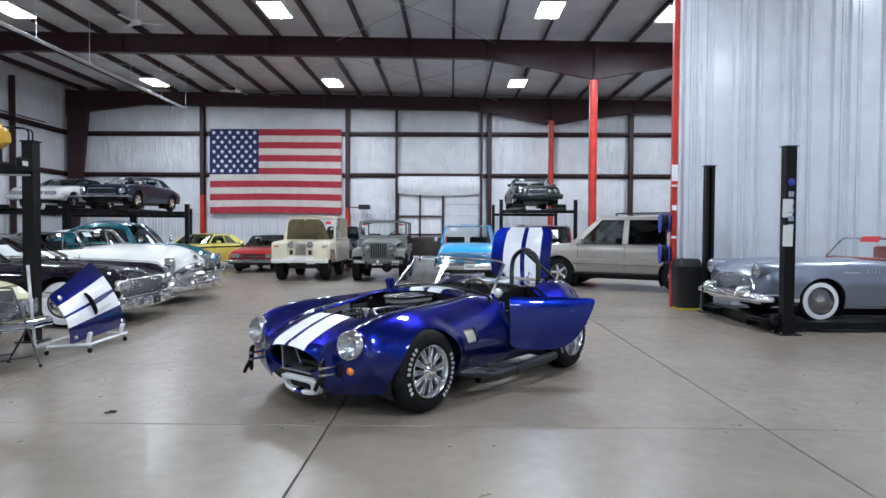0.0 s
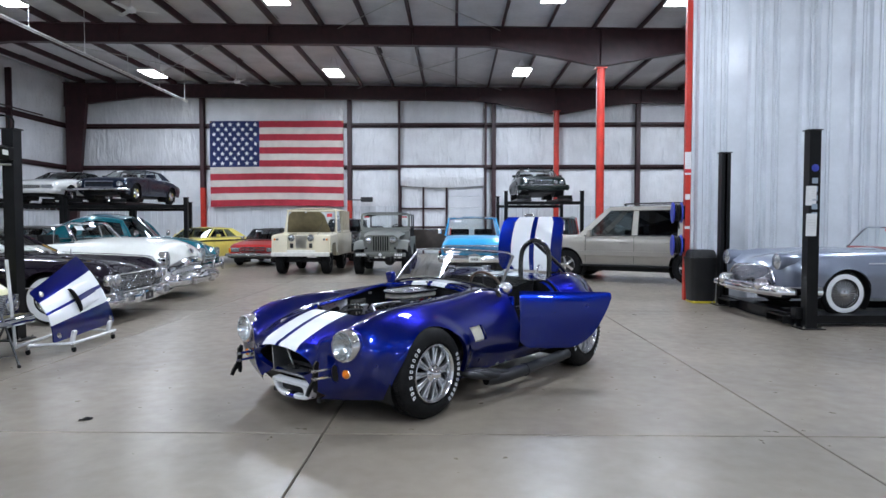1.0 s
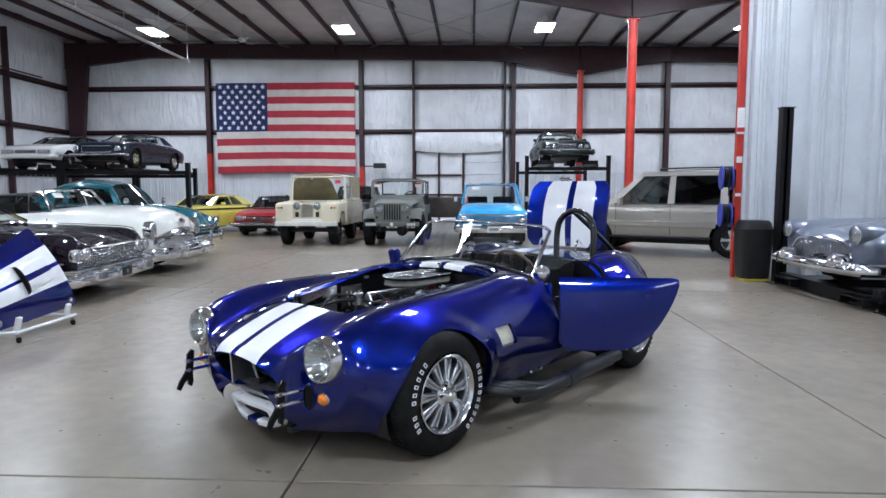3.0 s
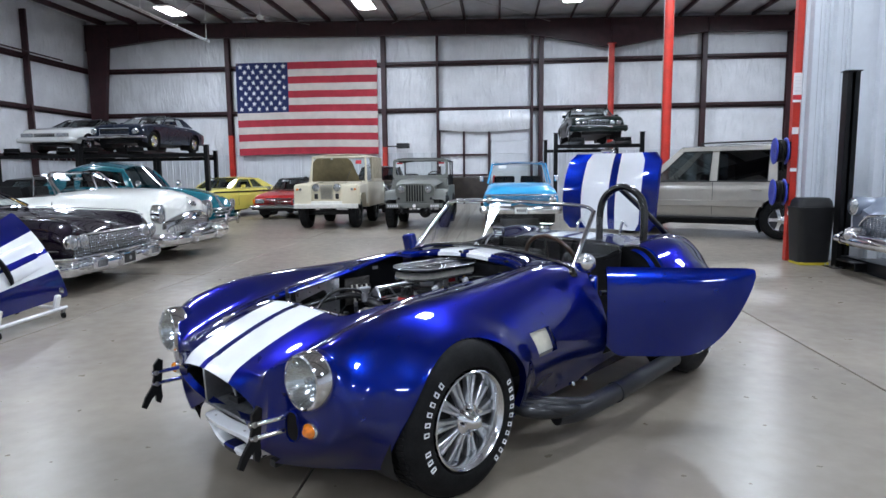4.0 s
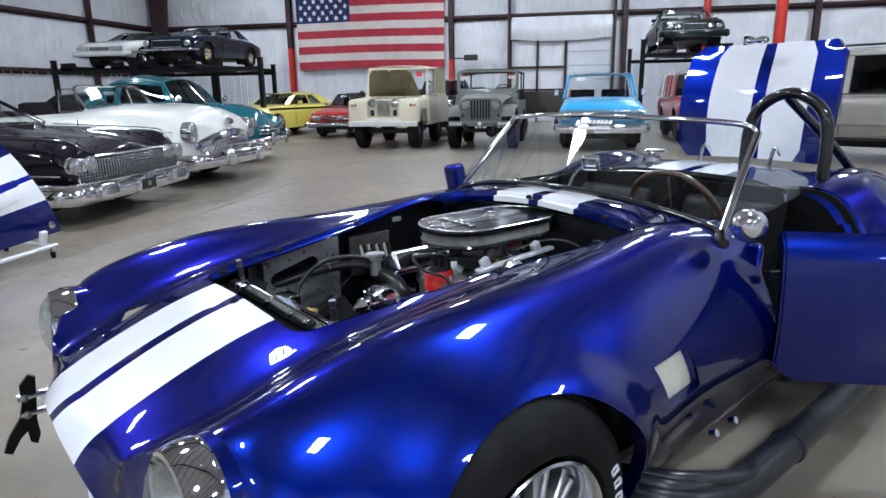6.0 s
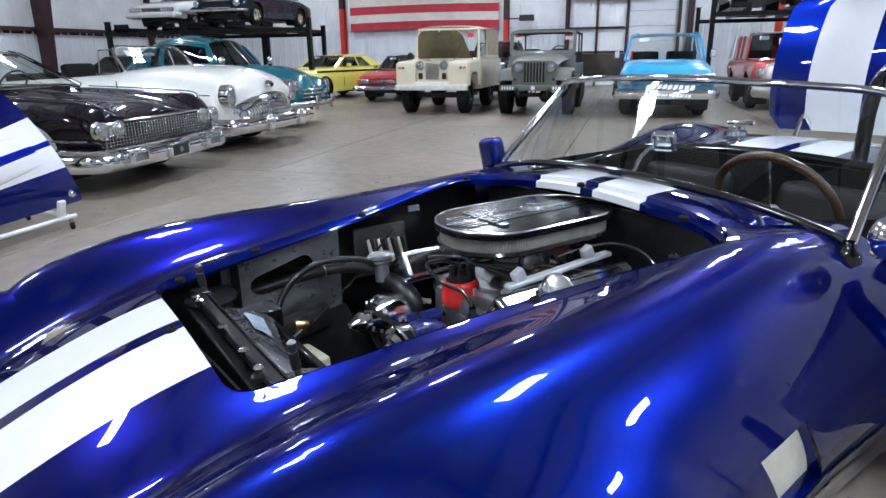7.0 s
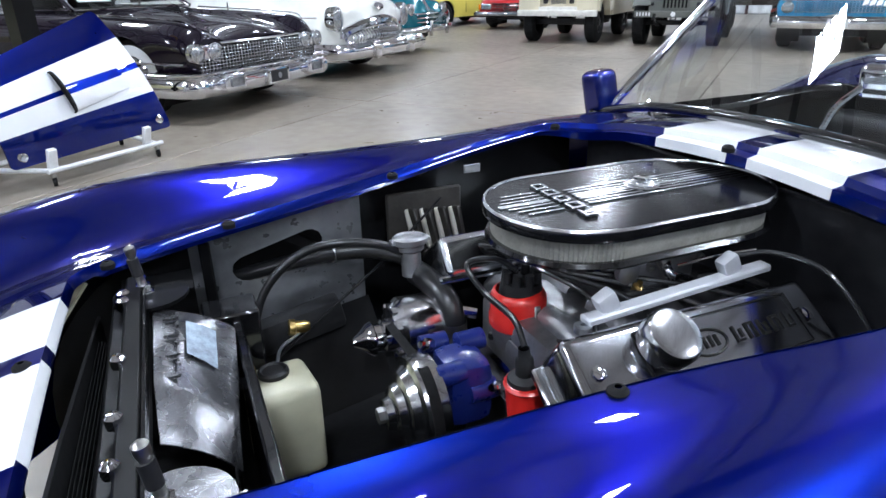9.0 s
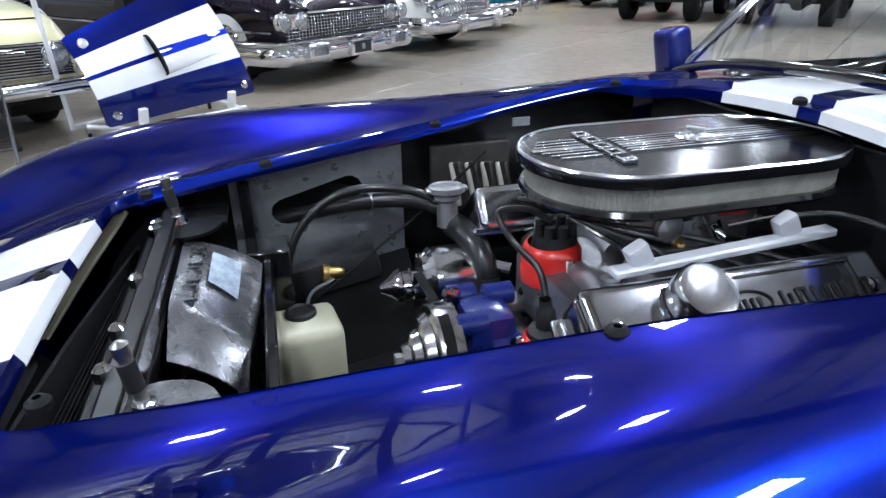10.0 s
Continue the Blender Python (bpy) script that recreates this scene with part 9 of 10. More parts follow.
def two_tone_wagon():
    pm = paint("tomato_red_paint", (0.42, 0.03, 0.02), 0.4)
    car = thing("compact_offroader", at_pose(3.45, 18.9, -90), "red and white compact off-roader under a lift", "car")
    k = {"zc": [(0, 0.95), (0.1, 1.02), (1.3, 1.08), (4.0, 1.08)], "zs": [(0, 0.92), (0.1, 1.0), (1.3, 1.05), (4.0, 1.05)], "zm": [(0, 0.94), (0.1, 1.01), (1.3, 1.07), (4.0, 1.07)], "w": [(0, 0.82), (0.1, 0.86), (4.0, 0.86)], "zb": [(0, 0.5), (4.0, 0.5)]}
    loft_body(k, 4.0, ((0.75, 0.38, 0.43), (3.1, 0.38, 0.43)), "body", pm, car)
    cabin(car, 1.35, 1.5, 3.8, 3.95, 1.08, 1.66, 0.82, 0.74, pm, "darkglass", (0.4, 0.7), 0.04, roof_mat="white")
    for s in (0.75, 3.1):
        for b in (0.8, -0.8):
            car_wheel(car, s, b, 0.38, 0.2, "steel")
    bars(car, -0.01, 0.72, 0.90, 0.6, 8, 3, "paper", 0.006)
    for sd in (1, -1):
        round_lamp(car, -0.02, sd * 0.70, 0.81, 0.085)
    box_part(car, "bumper", -0.15, -0.05, -0.85, 0.85, 0.5, 0.64, "chrome")
    part("windscreen_paper", box(B(), P(1.36, 0.1, 1.38), (0.01, 0.5, 0.3), Euler((0, -0.25, 0)).to_matrix()), "paper", car, "sheet of paper behind the glass")


def silver_twoseater():
    pm = mat("silver_blue_paint", (0.165, 0.19, 0.25), 0.33, 0.35, coat=1.0, vary=0.04, scale=2)
    car = thing("open_twoseater", at_pose(4.78, 9.35, 184, 0.12), "silver-blue fifties open two-seater with whitewall tyres on a lift", "car")
    k = {"zc": [(0, 0.70), (0.15, 0.80), (1.4, 0.94), (1.8, 0.94), (3.3, 0.86), (4.6, 0.8)], "zs": [(0, 0.78), (0.1, 0.86), (0.6, 0.90), (1.6, 0.91), (2.6, 0.84), (3.4, 0.86), (4.6, 0.86)], "zm": [(0, 0.66), (0.2, 0.78), (1.4, 0.9), (1.8, 0.91), (3.3, 0.85), (4.6, 0.78)], "bs": [(0, 0.70), (0.6, 0.76), (4.6, 0.78)], "w": [(0, 0.82), (0.2, 0.87), (1.0, 0.9), (4.2, 0.9), (4.6, 0.8)], "zb": [(0, 0.30), (0.5, 0.25), (4.6, 0.28)], "zw": [(0, 0.66), (4.6, 0.6)], "bm": [(0, 0.45), (4.6, 0.48)]}
    loft_body(k, 4.6, ((0.88, 0.31, 0.36), (3.5, 0.31, 0.34)), "body", pm, car, open_top=(1.95, 3.1, 0.62))
    redm = mat("red_leather", (0.24, 0.028, 0.026), 0.45)
    interior(car, 1.85, 3.2, 0.9, 0.7, False)
    for sd in (1, -1):
        part("seat_back", box(B(), P(2.85, sd * 0.33, 0.92), (0.16, 0.55, 0.4), bev=0.06, seg=2), redm, car)
    part("dash_top", box(B(), P(2.02, 0, 0.92), (0.2, 1.2, 0.06), bev=0.02), redm, car)
    part("rear_panel", box(B(), P(3.15, 0, 0.92), (0.2, 1.3, 0.14), bev=0.05, seg=2), redm, car)
    c = P(2.35, -0.33, 0.95)
    open_screen(car, 2.0, 0.92, 2.24, 1.25, 0.72, 0.62)
    for s in (0.88, 3.5):
        for b in (0.84, -0.84):
            car_wheel(car, s, b, 0.32, 0.18, "wire", 0.2, True)
    bars(car, -0.012, 0.42, 0.66, 0.56, 9, 18, "polished", 0.004, depth=0.012, label="wide dark mesh grille in a chrome surround")
    part("grille_surround", tube(B(), [P(-0.02, -0.46, 0.66), P(-0.035, 0, 0.69), P(-0.02, 0.46, 0.66), P(-0.02, 0.60, 0.54), P(-0.02, 0.56, 0.42), P(-0.03, 0, 0.41), P(-0.02, -0.56, 0.42), P(-0.02, -0.60, 0.54), P(-0.02, -0.46, 0.66)], 0.014, 8), "chrome", car)
    for sd in (1, -1):
        round_lamp(car, -0.03, sd * 0.71, 0.77, 0.094, depth=0.12, tall=1.1)
        part("lamp_hood", lathe(B(), P(-0.02, sd * 0.71, 0.77), Vector((1, 0, 0)), [(-0.3, 0.10), (-0.1, 0.125), (0.0, 0.122), (0.03, 0.112)], 28), pm, car)
        part("bumper_pod", lathe(B(), P(-0.17, sd * 0.52, 0.43), Vector((1, 0, 0)), [(-0.12, 0.10), (0.02, 0.095), (0.07, 0.06), (0.09, 0)], 20), "chrome", car)
        for k2 in range(5):
            part("louvre", box(B(), P(1.55 + 0.06 * k2, sd * 0.895, 0.76), (0.012, 0.02, 0.06), bev=0.004), "chrome", car)
        part("side_script", box(B(), P(1.3, sd * 0.897, 0.745), (0.26, 0.01, 0.018)), "chrome", car)
        part("side_trim", tube(B(), [P(1.9, sd * 0.903, 0.62), P(3.9, sd * 0.905, 0.62)], 0.006, 6, 1), "chrome", car)
    bumper(car, -0.15, 0.36, 0.88, 0.16, 0.12, 0.14, wrap=0.45, label="heavy chrome bumper")
    part("price_tag", box(B(), P(2.04, 0.3, 1.24), (0.005, 0.4, 0.1), Euler((0, -0.5, 0)).to_matrix()), "paperred", car)


def cream_coupe():
    pm = paint("pale_yellow_paint", (0.68, 0.64, 0.38), 0.32)
    car = generic_car("sixties_coupe", "pale yellow sixties coupe with a full-width slatted grille", at_pose(-4.65, 5.6, -5), pm, 4.7, 1.8, 0.90, 1.30, (1.6, 2.1, 3.0, 3.7), (0.85, 3.5), wheel=0.33, pillars=(0.6,), style="cap", nose=0.66)
    bars(car, -0.03, 0.44, 0.66, 0.78, 12, 0, "chrome", 0.006, label="full-width slatted grille")
    bumper(car, -0.12, 0.38, 0.88, 0.10, 0.07, 0.06, wrap=0.3)
    for sd in (1, -1):
        round_lamp(car, -0.03, sd * 0.68, 0.57, 0.085)
    part("hood_badge", box(B(), P(0.12, 0.0, 0.795), (0.12, 0.02, 0.01)), "chrome", car)
    part("hood_gap", box(B(), P(0.16, 0, 0.80), (0.008, 1.4, 0.01)), "black", car)


def far_cars():
    pm = paint("black_paint", (0.006, 0.006, 0.007), 0.3, coat=0.5, spec=0.15)
    car = generic_car("vintage_saloon", "tall black vintage saloon parked behind other cars", at_pose(-3.95, 21.5, -90), pm, 4.2, 1.6, 1.1, 1.62, (1.5, 1.7, 3.2, 3.5), (0.7, 3.3), wheel=0.36, style="paint", nose=0.8)
    for sd in (1, -1):
        round_lamp(car, -0.02, sd * 0.55, 0.85, 0.09)
    bars(car, -0.02, 0.6, 0.95, 0.25, 0, 9, "chrome", 0.006)
    bumper(car, -0.1, 0.45, 0.75, 0.06, 0.04, 0.05, wrap=0)
    dm = paint("dark_grey_paint", (0.012, 0.012, 0.014), 0.3, coat=0.5, spec=0.15)
    c2 = generic_car("soft_top_car", "dark car with grey fabric roof parked by the lift", at_pose(-9.3, 18.4, -20), dm, 4.4, 1.7, 0.92, 1.42, (1.6, 1.95, 3.0, 3.5), (0.85, 3.4), roof_mat="fixture", style="cap", tags=False)
    c3 = generic_car("dark_coupe", "dark coupe parked beside the side wall", at_pose(-8.6, 16.6, 0), pm, 4.6, 1.75, 0.9, 1.34, (1.6, 2.1, 3.1, 3.7), (0.85, 3.5), style="cap", tags=False)
    # wooden wagon and a small red tractor behind the military car
    wg = thing("cart", at_pose(-0.62, 20.3, -90), "dark wooden cart with red frame and black tyres", "cart")
    box_part(wg, "bed", 0.2, 2.4, -0.55, 0.55, 0.62, 1.25, mat("weathered_wood", (0.06, 0.045, 0.035), 0.8, bump=0.3, bscale=20), 0.02)
    for s in (0.5, 2.1):
        for b in (0.7, -0.7):
            car_wheel(wg, s, b, 0.30, 0.14, "steel")
    part("side_rail", tube(B(), [P(0.2, 0.62, 0.6), P(0.1, 0.7, 1.3)], 0.03, 8, 1), "redsteel", wg)
    part("drawbar", tube(B(), [P(0.3, 0.3, 0.5), P(-0.4, 0.75, 0.75), P(-0.45, 0.85, 1.15)], 0.03, 8), "redsteel", wg)
    tr = thing("garden_tractor", at_pose(0.0, 24.2, -90), "small red garden tractor far back by the door", "tractor")
    box_part(tr, "hood", 0.0, 0.9, -0.28, 0.28, 0.55, 0.95, "redsteel", 0.06)
    box_part(tr, "seat", 1.1, 1.5, -0.25, 0.25, 0.6, 0.75, "black", 0.04)
    for s, r in ((0.2, 0.2), (1.2, 0.32)):
        for b in (0.42, -0.42):
            car_wheel(tr, s, b, r, 0.14, "steel")


finned_sedan()
white_convertible()
forties_coupe()
yellow_coupe()
red_roadster()
cream_offroader()
grey_jeep()
blue_pickup()
silver_suv()
lift_car_a()
lift_car_b()
lift_car_c()
two_tone_wagon()
silver_twoseater()
cream_coupe()
far_cars()


# ---- flag ----
def wall_flag():
    x0, x1, z0, z1, y = -11.62, -5.15, 2.28, 6.41, 29.86
    cx, cz = -9.22, 4.25
    red = mat("faded_red_cloth", (0.42, 0.03, 0.05), 0.85, vary=0.1, scale=3, bump=0.05, bscale=200)
    white = mat("off_white_cloth", (0.62, 0.57, 0.52), 0.85, vary=0.06, scale=3, bump=0.05, bscale=200)
    blue = mat("navy_cloth", (0.012, 0.022, 0.10), 0.85, vary=0.12, scale=3, bump=0.05, bscale=200)
    flag = thing("flag", pose(0, y, 0), "large cloth flag with stars and stripes hung on wall", "flag")

    def wave(x, z):
        sag = 0.05 * math.sin(math.pi * (x - x0) / (x1 - x0)) * (z1 - z) / (z1 - z0)
        return Vector((x, -0.02 * math.sin(3.1 * x + 1.4 * z) - 0.015 * math.sin(7.0 * x - 2.3 * z) * (z1 - z) / 4, z + sag))

    h = (z1 - z0) / 13
    for i in range(13):
        a = cx if i < 7 else x0
        zt = z1 - h * i
        bm = B()
        panel_grid(bm, lambda u, v: wave(a + (x1 - a) * u, zt - h * v), 40, 2)
        solid(bm, 0.004)
        part("stripe", bm, red if i % 2 == 0 else white, flag)
    zc = z1 - 7 * h
    bm = B()
    panel_grid(bm, lambda u, v: wave(x0 + (cx - x0) * u, z1 + (zc - z1) * v), 20, 14)
    solid(bm, 0.004)
    part("canton", bm, blue, flag, "navy blue canton")
    for r in range(9):
        for c in range(6 if r % 2 == 0 else 5):
            px = x0 + (cx - x0) * ((c + 0.5) / 6 if r % 2 == 0 else (c + 1) / 6)
            pz = z1 + (zc - z1) * (r + 0.75) / 9.5
            o = wave(px, pz) + Vector((0, -0.008, 0))
            bm = B()
            ring = [o + Vector((math.sin(k * math.pi / 5), 0, math.cos(k * math.pi / 5))) * (0.125 if k % 2 == 0 else 0.05) for k in range(10)]
            rings(bm, [ring, [p + Vector((0, 0.004, 0)) for p in ring]], True, True, True)
            part("star", bm, "paper", flag, smooth=False)
    for x in (x0 + 0.05, (x0 + x1) / 2, x1 - 0.05):
        part("grommet", lathe(B(), wave(x, z1 - 0.05) + Vector((0, -0.006, 0)), Vector((0, -1, 0)), [(0, 0.03), (0.006, 0.026), (0.006, 0.014), (0, 0.012)], 16), "brass", flag)


# ---- hood of the blue roadster on its wheeled stand ----
def loose_hood():
    """A scooped bonnet leaning on its edge; u runs along its length, v up across it."""
    A, Bt, C, D = Vector((-4.12, 6.29, 0.13)), Vector((-4.33, 6.22, 0.69)), Vector((-4.14, 7.54, 0.17)), Vector((-4.48, 7.31, 1.03))
    hood = thing("bonnet", Matrix.Identity(4), "deep blue bonnet with twin white stripes and a scoop", "car part")
    nrm = (C - A).cross(Bt - A).normalized()
    if nrm.x < 0:
        nrm = -nrm

    def pt(u, v, off=0.0):
        # rounded corners by pulling the outline in, crowned across and along
        e = 0.0
        p = A.lerp(C, u).lerp(Bt.lerp(D, u), v)
        c = 0.075 * (1 - (2 * v - 1) ** 2) + 0.03 * (1 - (2 * u - 1) ** 2)
        return p + nrm * (c + off)

    def edge(u, v, r=0.07):
        x, y = (2 * u - 1), (2 * v - 1)
        k = max(0.0, abs(x) - (1 - r)) / r, max(0.0, abs(y) - (1 - r)) / r
        d = math.hypot(*k)
        f = 1 if d <= 1 else 1 / d
        nx = math.copysign((1 - r) + r * k[0] * f, x) if k[0] > 0 else x
        ny = math.copysign((1 - r) + r * k[1] * f, y) if k[1] > 0 else y
        return (nx + 1) / 2, (ny + 1) / 2

    bm = B()
    bands = [(0, 0.30), (0.30, 0.50), (0.50, 0.545), (0.545, 0.76), (0.76, 1.0)]
    vs = []
    for a, b in bands:
        n = max(2, int((b - a) * 30))
        vs += [a + (b - a) * i / n for i in range(n)]
    vs.append(1.0)
    us = [i / 40 for i in range(41)]
    grid = [[bm.verts.new(pt(*edge(u, v))) for v in vs] for u in us]
    for i in range(len(us) - 1):
        for j in range(len(vs) - 1):
            f = bm.faces.new((grid[i][j], grid[i + 1][j], grid[i + 1][j + 1], grid[i][j + 1]))
            vm = (vs[j] + vs[j + 1]) / 2
            f.material_index = 1 if 0.30 < vm < 0.50 or 0.545 < vm < 0.76 else 0
    solid(bm, -0.012)
    part("skin", bm, ["cobrablue", "white"], hood, sharp=50)
    # scoop rising towards its dark mouth
    bm = B()
    lp = []
    for i in range(13):
        u = 0.43 + 0.42 * i / 12
        hgt = 0.055 * (1 - i / 12) ** 1.3
        wd = 0.19 - 0.05 * i / 12
        lp.append([pt(u, 0.52 + wd * math.cos(t), 0.002 + hgt * max(0.0, math.sin(t)) ** 0.5) for t in (math.pi * q / 14 for q in range(15))])
    vrt = [[bm.verts.new(p) for p in l] for l in lp]
    for a, b in zip(vrt, vrt[1:]):
        for j in range(14):
            f = bm.faces.new((a[j], a[j + 1], b[j + 1], b[j]))
            vm = 0.52 + 0.17 * math.cos(math.pi * (j + 0.5) / 14)
            f.material_index = 0 if 0.50 < vm < 0.545 else 1
    part("scoop", bm, ["cobrablue", "white"], hood)
    bm = B()
    bm.faces.new([bm.verts.new(p) for p in [pt(0.436, 0.52 + 0.185 * math.cos(t), 0.003 + 0.05 * max(0.0, math.sin(t)) ** 0.5) for t in (math.pi * q / 14 for q in range(15))]])
    part("scoop_mouth", bm, "interior", hood)
    part("scoop_lip", tube(B(), [pt(0.432, 0.52 + 0.19 * math.cos(t), 0.004 + 0.052 * max(0.0, math.sin(t)) ** 0.5) for t in (math.pi * q / 14 for q in range(15))], 0.007, 6, 0), "black", hood)
    part("emblem", lathe(B(), pt(0.09, 0.86, 0.002), nrm, [(0, 0.036), (0.006, 0.032), (0.008, 0.02), (0.009, 0)], 24), "steel", hood, "round metal emblem")
    for u, v in ((0.07, 0.10), (0.93, 0.08)):
        part("latch_plate", lathe(B(), pt(u, v, 0.002), nrm, [(0, 0.033), (0.006, 0.029), (0.008, 0.014), (0.012, 0.012), (0.013, 0)], 20), "chrome", hood)
    # stand
    st = thing("panel_stand", Matrix.Identity(4), "white steel tube panel stand on small casters", "stand")
    R = 0.017
    c1, c2, c3, c4 = (-4.41, 6.30), (-4.01, 6.47), (-4.02, 7.28), (-4.62, 7.42)
    part("side_tube", tube(B(), [Vector((c1[0], c1[1], 0.1)), Vector((c2[0], c2[1], 0.1)), ], R, 10, 1), "fixture", st)
    part("lower_tube", tube(B(), [Vector((c2[0], c2[1] - 0.03, 0.1)), Vector((c3[0], c3[1] + 0.05, 0.1))], R, 10, 1), "fixture", st)
    part("side_tube", tube(B(), [Vector((c3[0], c3[1], 0.1)), Vector((c4[0], c4[1], 0.1))], R, 10, 1), "fixture", st)
    part("post", tube(B(), [Vector((-4.50, 6.24, 0.08)), Vector((-4.56, 6.22, 1.04))], R, 10, 1), "fixture", st)
    part("brace", tube(B(), [Vector((c1[0] - 0.09, c1[1] - 0.05, 0.1)), Vector((c4[0], c4[1], 0.1))], R, 10, 1), "fixture", st)
    for y in (6.50, 7.22):
        box_ = box(B(), (-4.035, y, 0.16), (0.035, 0.06, 0.16), Euler((0, 0.25, 0)).to_matrix(), bev=0.006)
        part("clamp", box_, "fixture", st)
    for x, y in (c1, c2, c3, c4):
        w = part("caster", lathe(B(), (x, y, 0.032), Vector((0.5, 1, 0)), [(-0.012, 0.012), (-0.012, 0.028), (-0.008, 0.032), (0.008, 0.032), (0.012, 0.028), (0.012, 0.012)], 20, True), "rubber", st)
        part("fork", box(B(), (x, y, 0.07), (0.03, 0.034, 0.04), bev=0.005), "steel", w)


# ---- folding chair ----
def folding_chair():
    ch = thing("folding_chair", pose(-4.42, 5.62, 0, 0, 0, -115), "grey steel folding chair standing open on the floor", "chair")
    grey = mat("worn_grey_enamel", (0.045, 0.045, 0.048), 0.4, vary=0.2)

    def tb(name, pts, r=0.011):
        return part(name, tube(B(), [Vector(p) for p in pts], r, 8, 5), grey, ch)
    for sd in (1, -1):
        x = sd * 0.215
        # the front leg runs up into the backrest; the rear leg crosses it
        tb("front_leg", [(x, 0.27, 0.02), (x, 0.05, 0.40), (x, -0.20, 0.79)])
        tb("rear_leg", [(x * 0.9, -0.25, 0.02), (x * 0.9, 0.0, 0.30), (x * 0.9, 0.10, 0.43)])
        for y in (0.27, -0.25):
            part("foot", lathe(B(), (x if y > 0 else x * 0.9, y, 0.0), Vector((0, 0, 1)), [(0, 0.016), (0.02, 0.017), (0.03, 0.013)], 12, cap=True), "rubber", ch)
        part("hinge_plate", box(B(), (x * 0.95, 0.06, 0.41), (0.006, 0.1, 0.03), bev=0.002), "steel", ch)
    tb("top_bend", [(0.215, -0.20, 0.79), (0.19, -0.215, 0.81), (0, -0.22, 0.82), (-0.19, -0.215, 0.81), (-0.215, -0.20, 0.79)])
    tb("stretcher", [(0.215, 0.21, 0.12), (-0.215, 0.21, 0.12)], 0.008)
    tb("stretcher", [(0.19, -0.20, 0.1), (-0.19, -0.20, 0.1)], 0.008)
    bm = B()
    panel_grid(bm, lambda u, v: Vector((0.20 * (2 * u - 1), -0.16 + 0.38 * v, 0.435 - 0.012 * (1 - (2 * u - 1) ** 2) * (1 - (2 * v - 1) ** 2) - 0.01 * max(0, v - 0.85) * 8)), 10, 10)
    solid(bm, 0.012)
    part("seat", bm, grey, ch)
    bm = B()
    panel_grid(bm, lambda u, v: Vector((0.205 * (2 * u - 1), -0.145 - 0.05 * v - 0.03 * (1 - (2 * u - 1) ** 2), 0.68 + 0.11 * v)), 10, 4)
    solid(bm, 0.01)
    part("backrest", bm, grey, ch)


# ---- lifts ----
def lift_post(parent, x, y, h, w=0.2, d=0.14, open_dir=(0, 1), base=True):
    """A folded steel channel with a base plate, a top cap and a slotted ladder."""
    bm = B()
    t = 0.012
    ox, oy = open_dir
    hw, hd = w / 2, d / 2
    prof = [(-hw + 0.06, hd), (-hw, hd), (-hw, -hd), (hw, -hd), (hw, hd), (hw - 0.06, hd), (hw - 0.06, hd - t), (hw - t, hd - t), (hw - t, -hd + t), (-hw + t, -hd + t), (-hw + t, hd - t), (-hw + 0.06, hd - t)]
    turn = (lambda u, v: (x + ox * v, y + u)) if ox else (lambda u, v: (x + u, y + oy * v))
    vs = [[bm.verts.new((*turn(u, v), z)) for u, v in prof] for z in (0.0, h)]
    for k in range(len(prof)):
        bm.faces.new((vs[0][k], vs[0][(k + 1) % 12], vs[1][(k + 1) % 12], vs[1][k]))
    bm.faces.new(vs[1])
    p = part("post", bm, "black", parent)
    sx, sy = (d, w) if ox else (w, d)
    part("cap", box(B(), (x, y, h + 0.008), (sx + 0.05, sy + 0.02, 0.016), bev=0.004), "black", p)
    if base:
        part("base_plate", box(B(), (x, y, 0.008), (sx + 0.16, sy + 0.14, 0.016), bev=0.004), "black", p)
        for u in (1, -1):
            for v in (1, -1):
                part("bolt", lathe(B(), (x + u * (sx / 2 + 0.05), y + v * (sy / 2 + 0.04), 0.016), Vector((0, 0, 1)), [(0, 0.016), (0.012, 0.016), (0.014, 0.009), (0.03, 0.008), (0.03, 0)], 6), "steel", p)
    return p


def deck_lift(name, label, x0, x1, y0, y1, z, tracks, h=2.45, back=None):
    """A four-post storage lift: two runways a car stands on, hung between posts."""
    lf = thing(name, Matrix.Identity(4), label, "car lift")
    xb = back or x1
    for x, y in ((x0, y0), (x1, y0), (x0, y1), (xb, y1)):
        lift_post(lf, x, y, h, 0.13, 0.13, (1 if x == x0 else -1, 0))
    for y, xe in ((y0, x1), (y1, xb)):
        bm = B()
        box(bm, ((x0 + xe) / 2, y, z - 0.16), (xe - x0 - 0.02, 0.12, 0.12), bev=0.006)
        part("crossbeam", bm, "black", lf)
    for a, b in tracks:
        bm = B()
        box(bm, ((a + b) / 2, (y0 + y1) / 2, z - 0.012), (b - a, y1 - y0 + 0.5, 0.02))
        for x in (a, b):
            box(bm, (x, (y0 + y1) / 2, z - 0.06), (0.02, y1 - y0 + 0.5, 0.12), bev=0.004)
        r = part("runway", bm, "black", lf)
        part("wheel_stop", box(B(), ((a + b) / 2, y0 - 0.22, z + 0.05), (b - a, 0.02, 0.12), Euler((0.3, 0, 0)).to_matrix(), bev=0.004), "black", r)
    for k in range(3):
        yy = y0 + (y1 - y0) * (0.25 + 0.25 * k)
        part("tie", box(B(), ((x0 + x1) / 2, yy, z - 0.09), (tracks[1][0] - tracks[0][1], 0.05, 0.04)), "black", lf)
    return lf


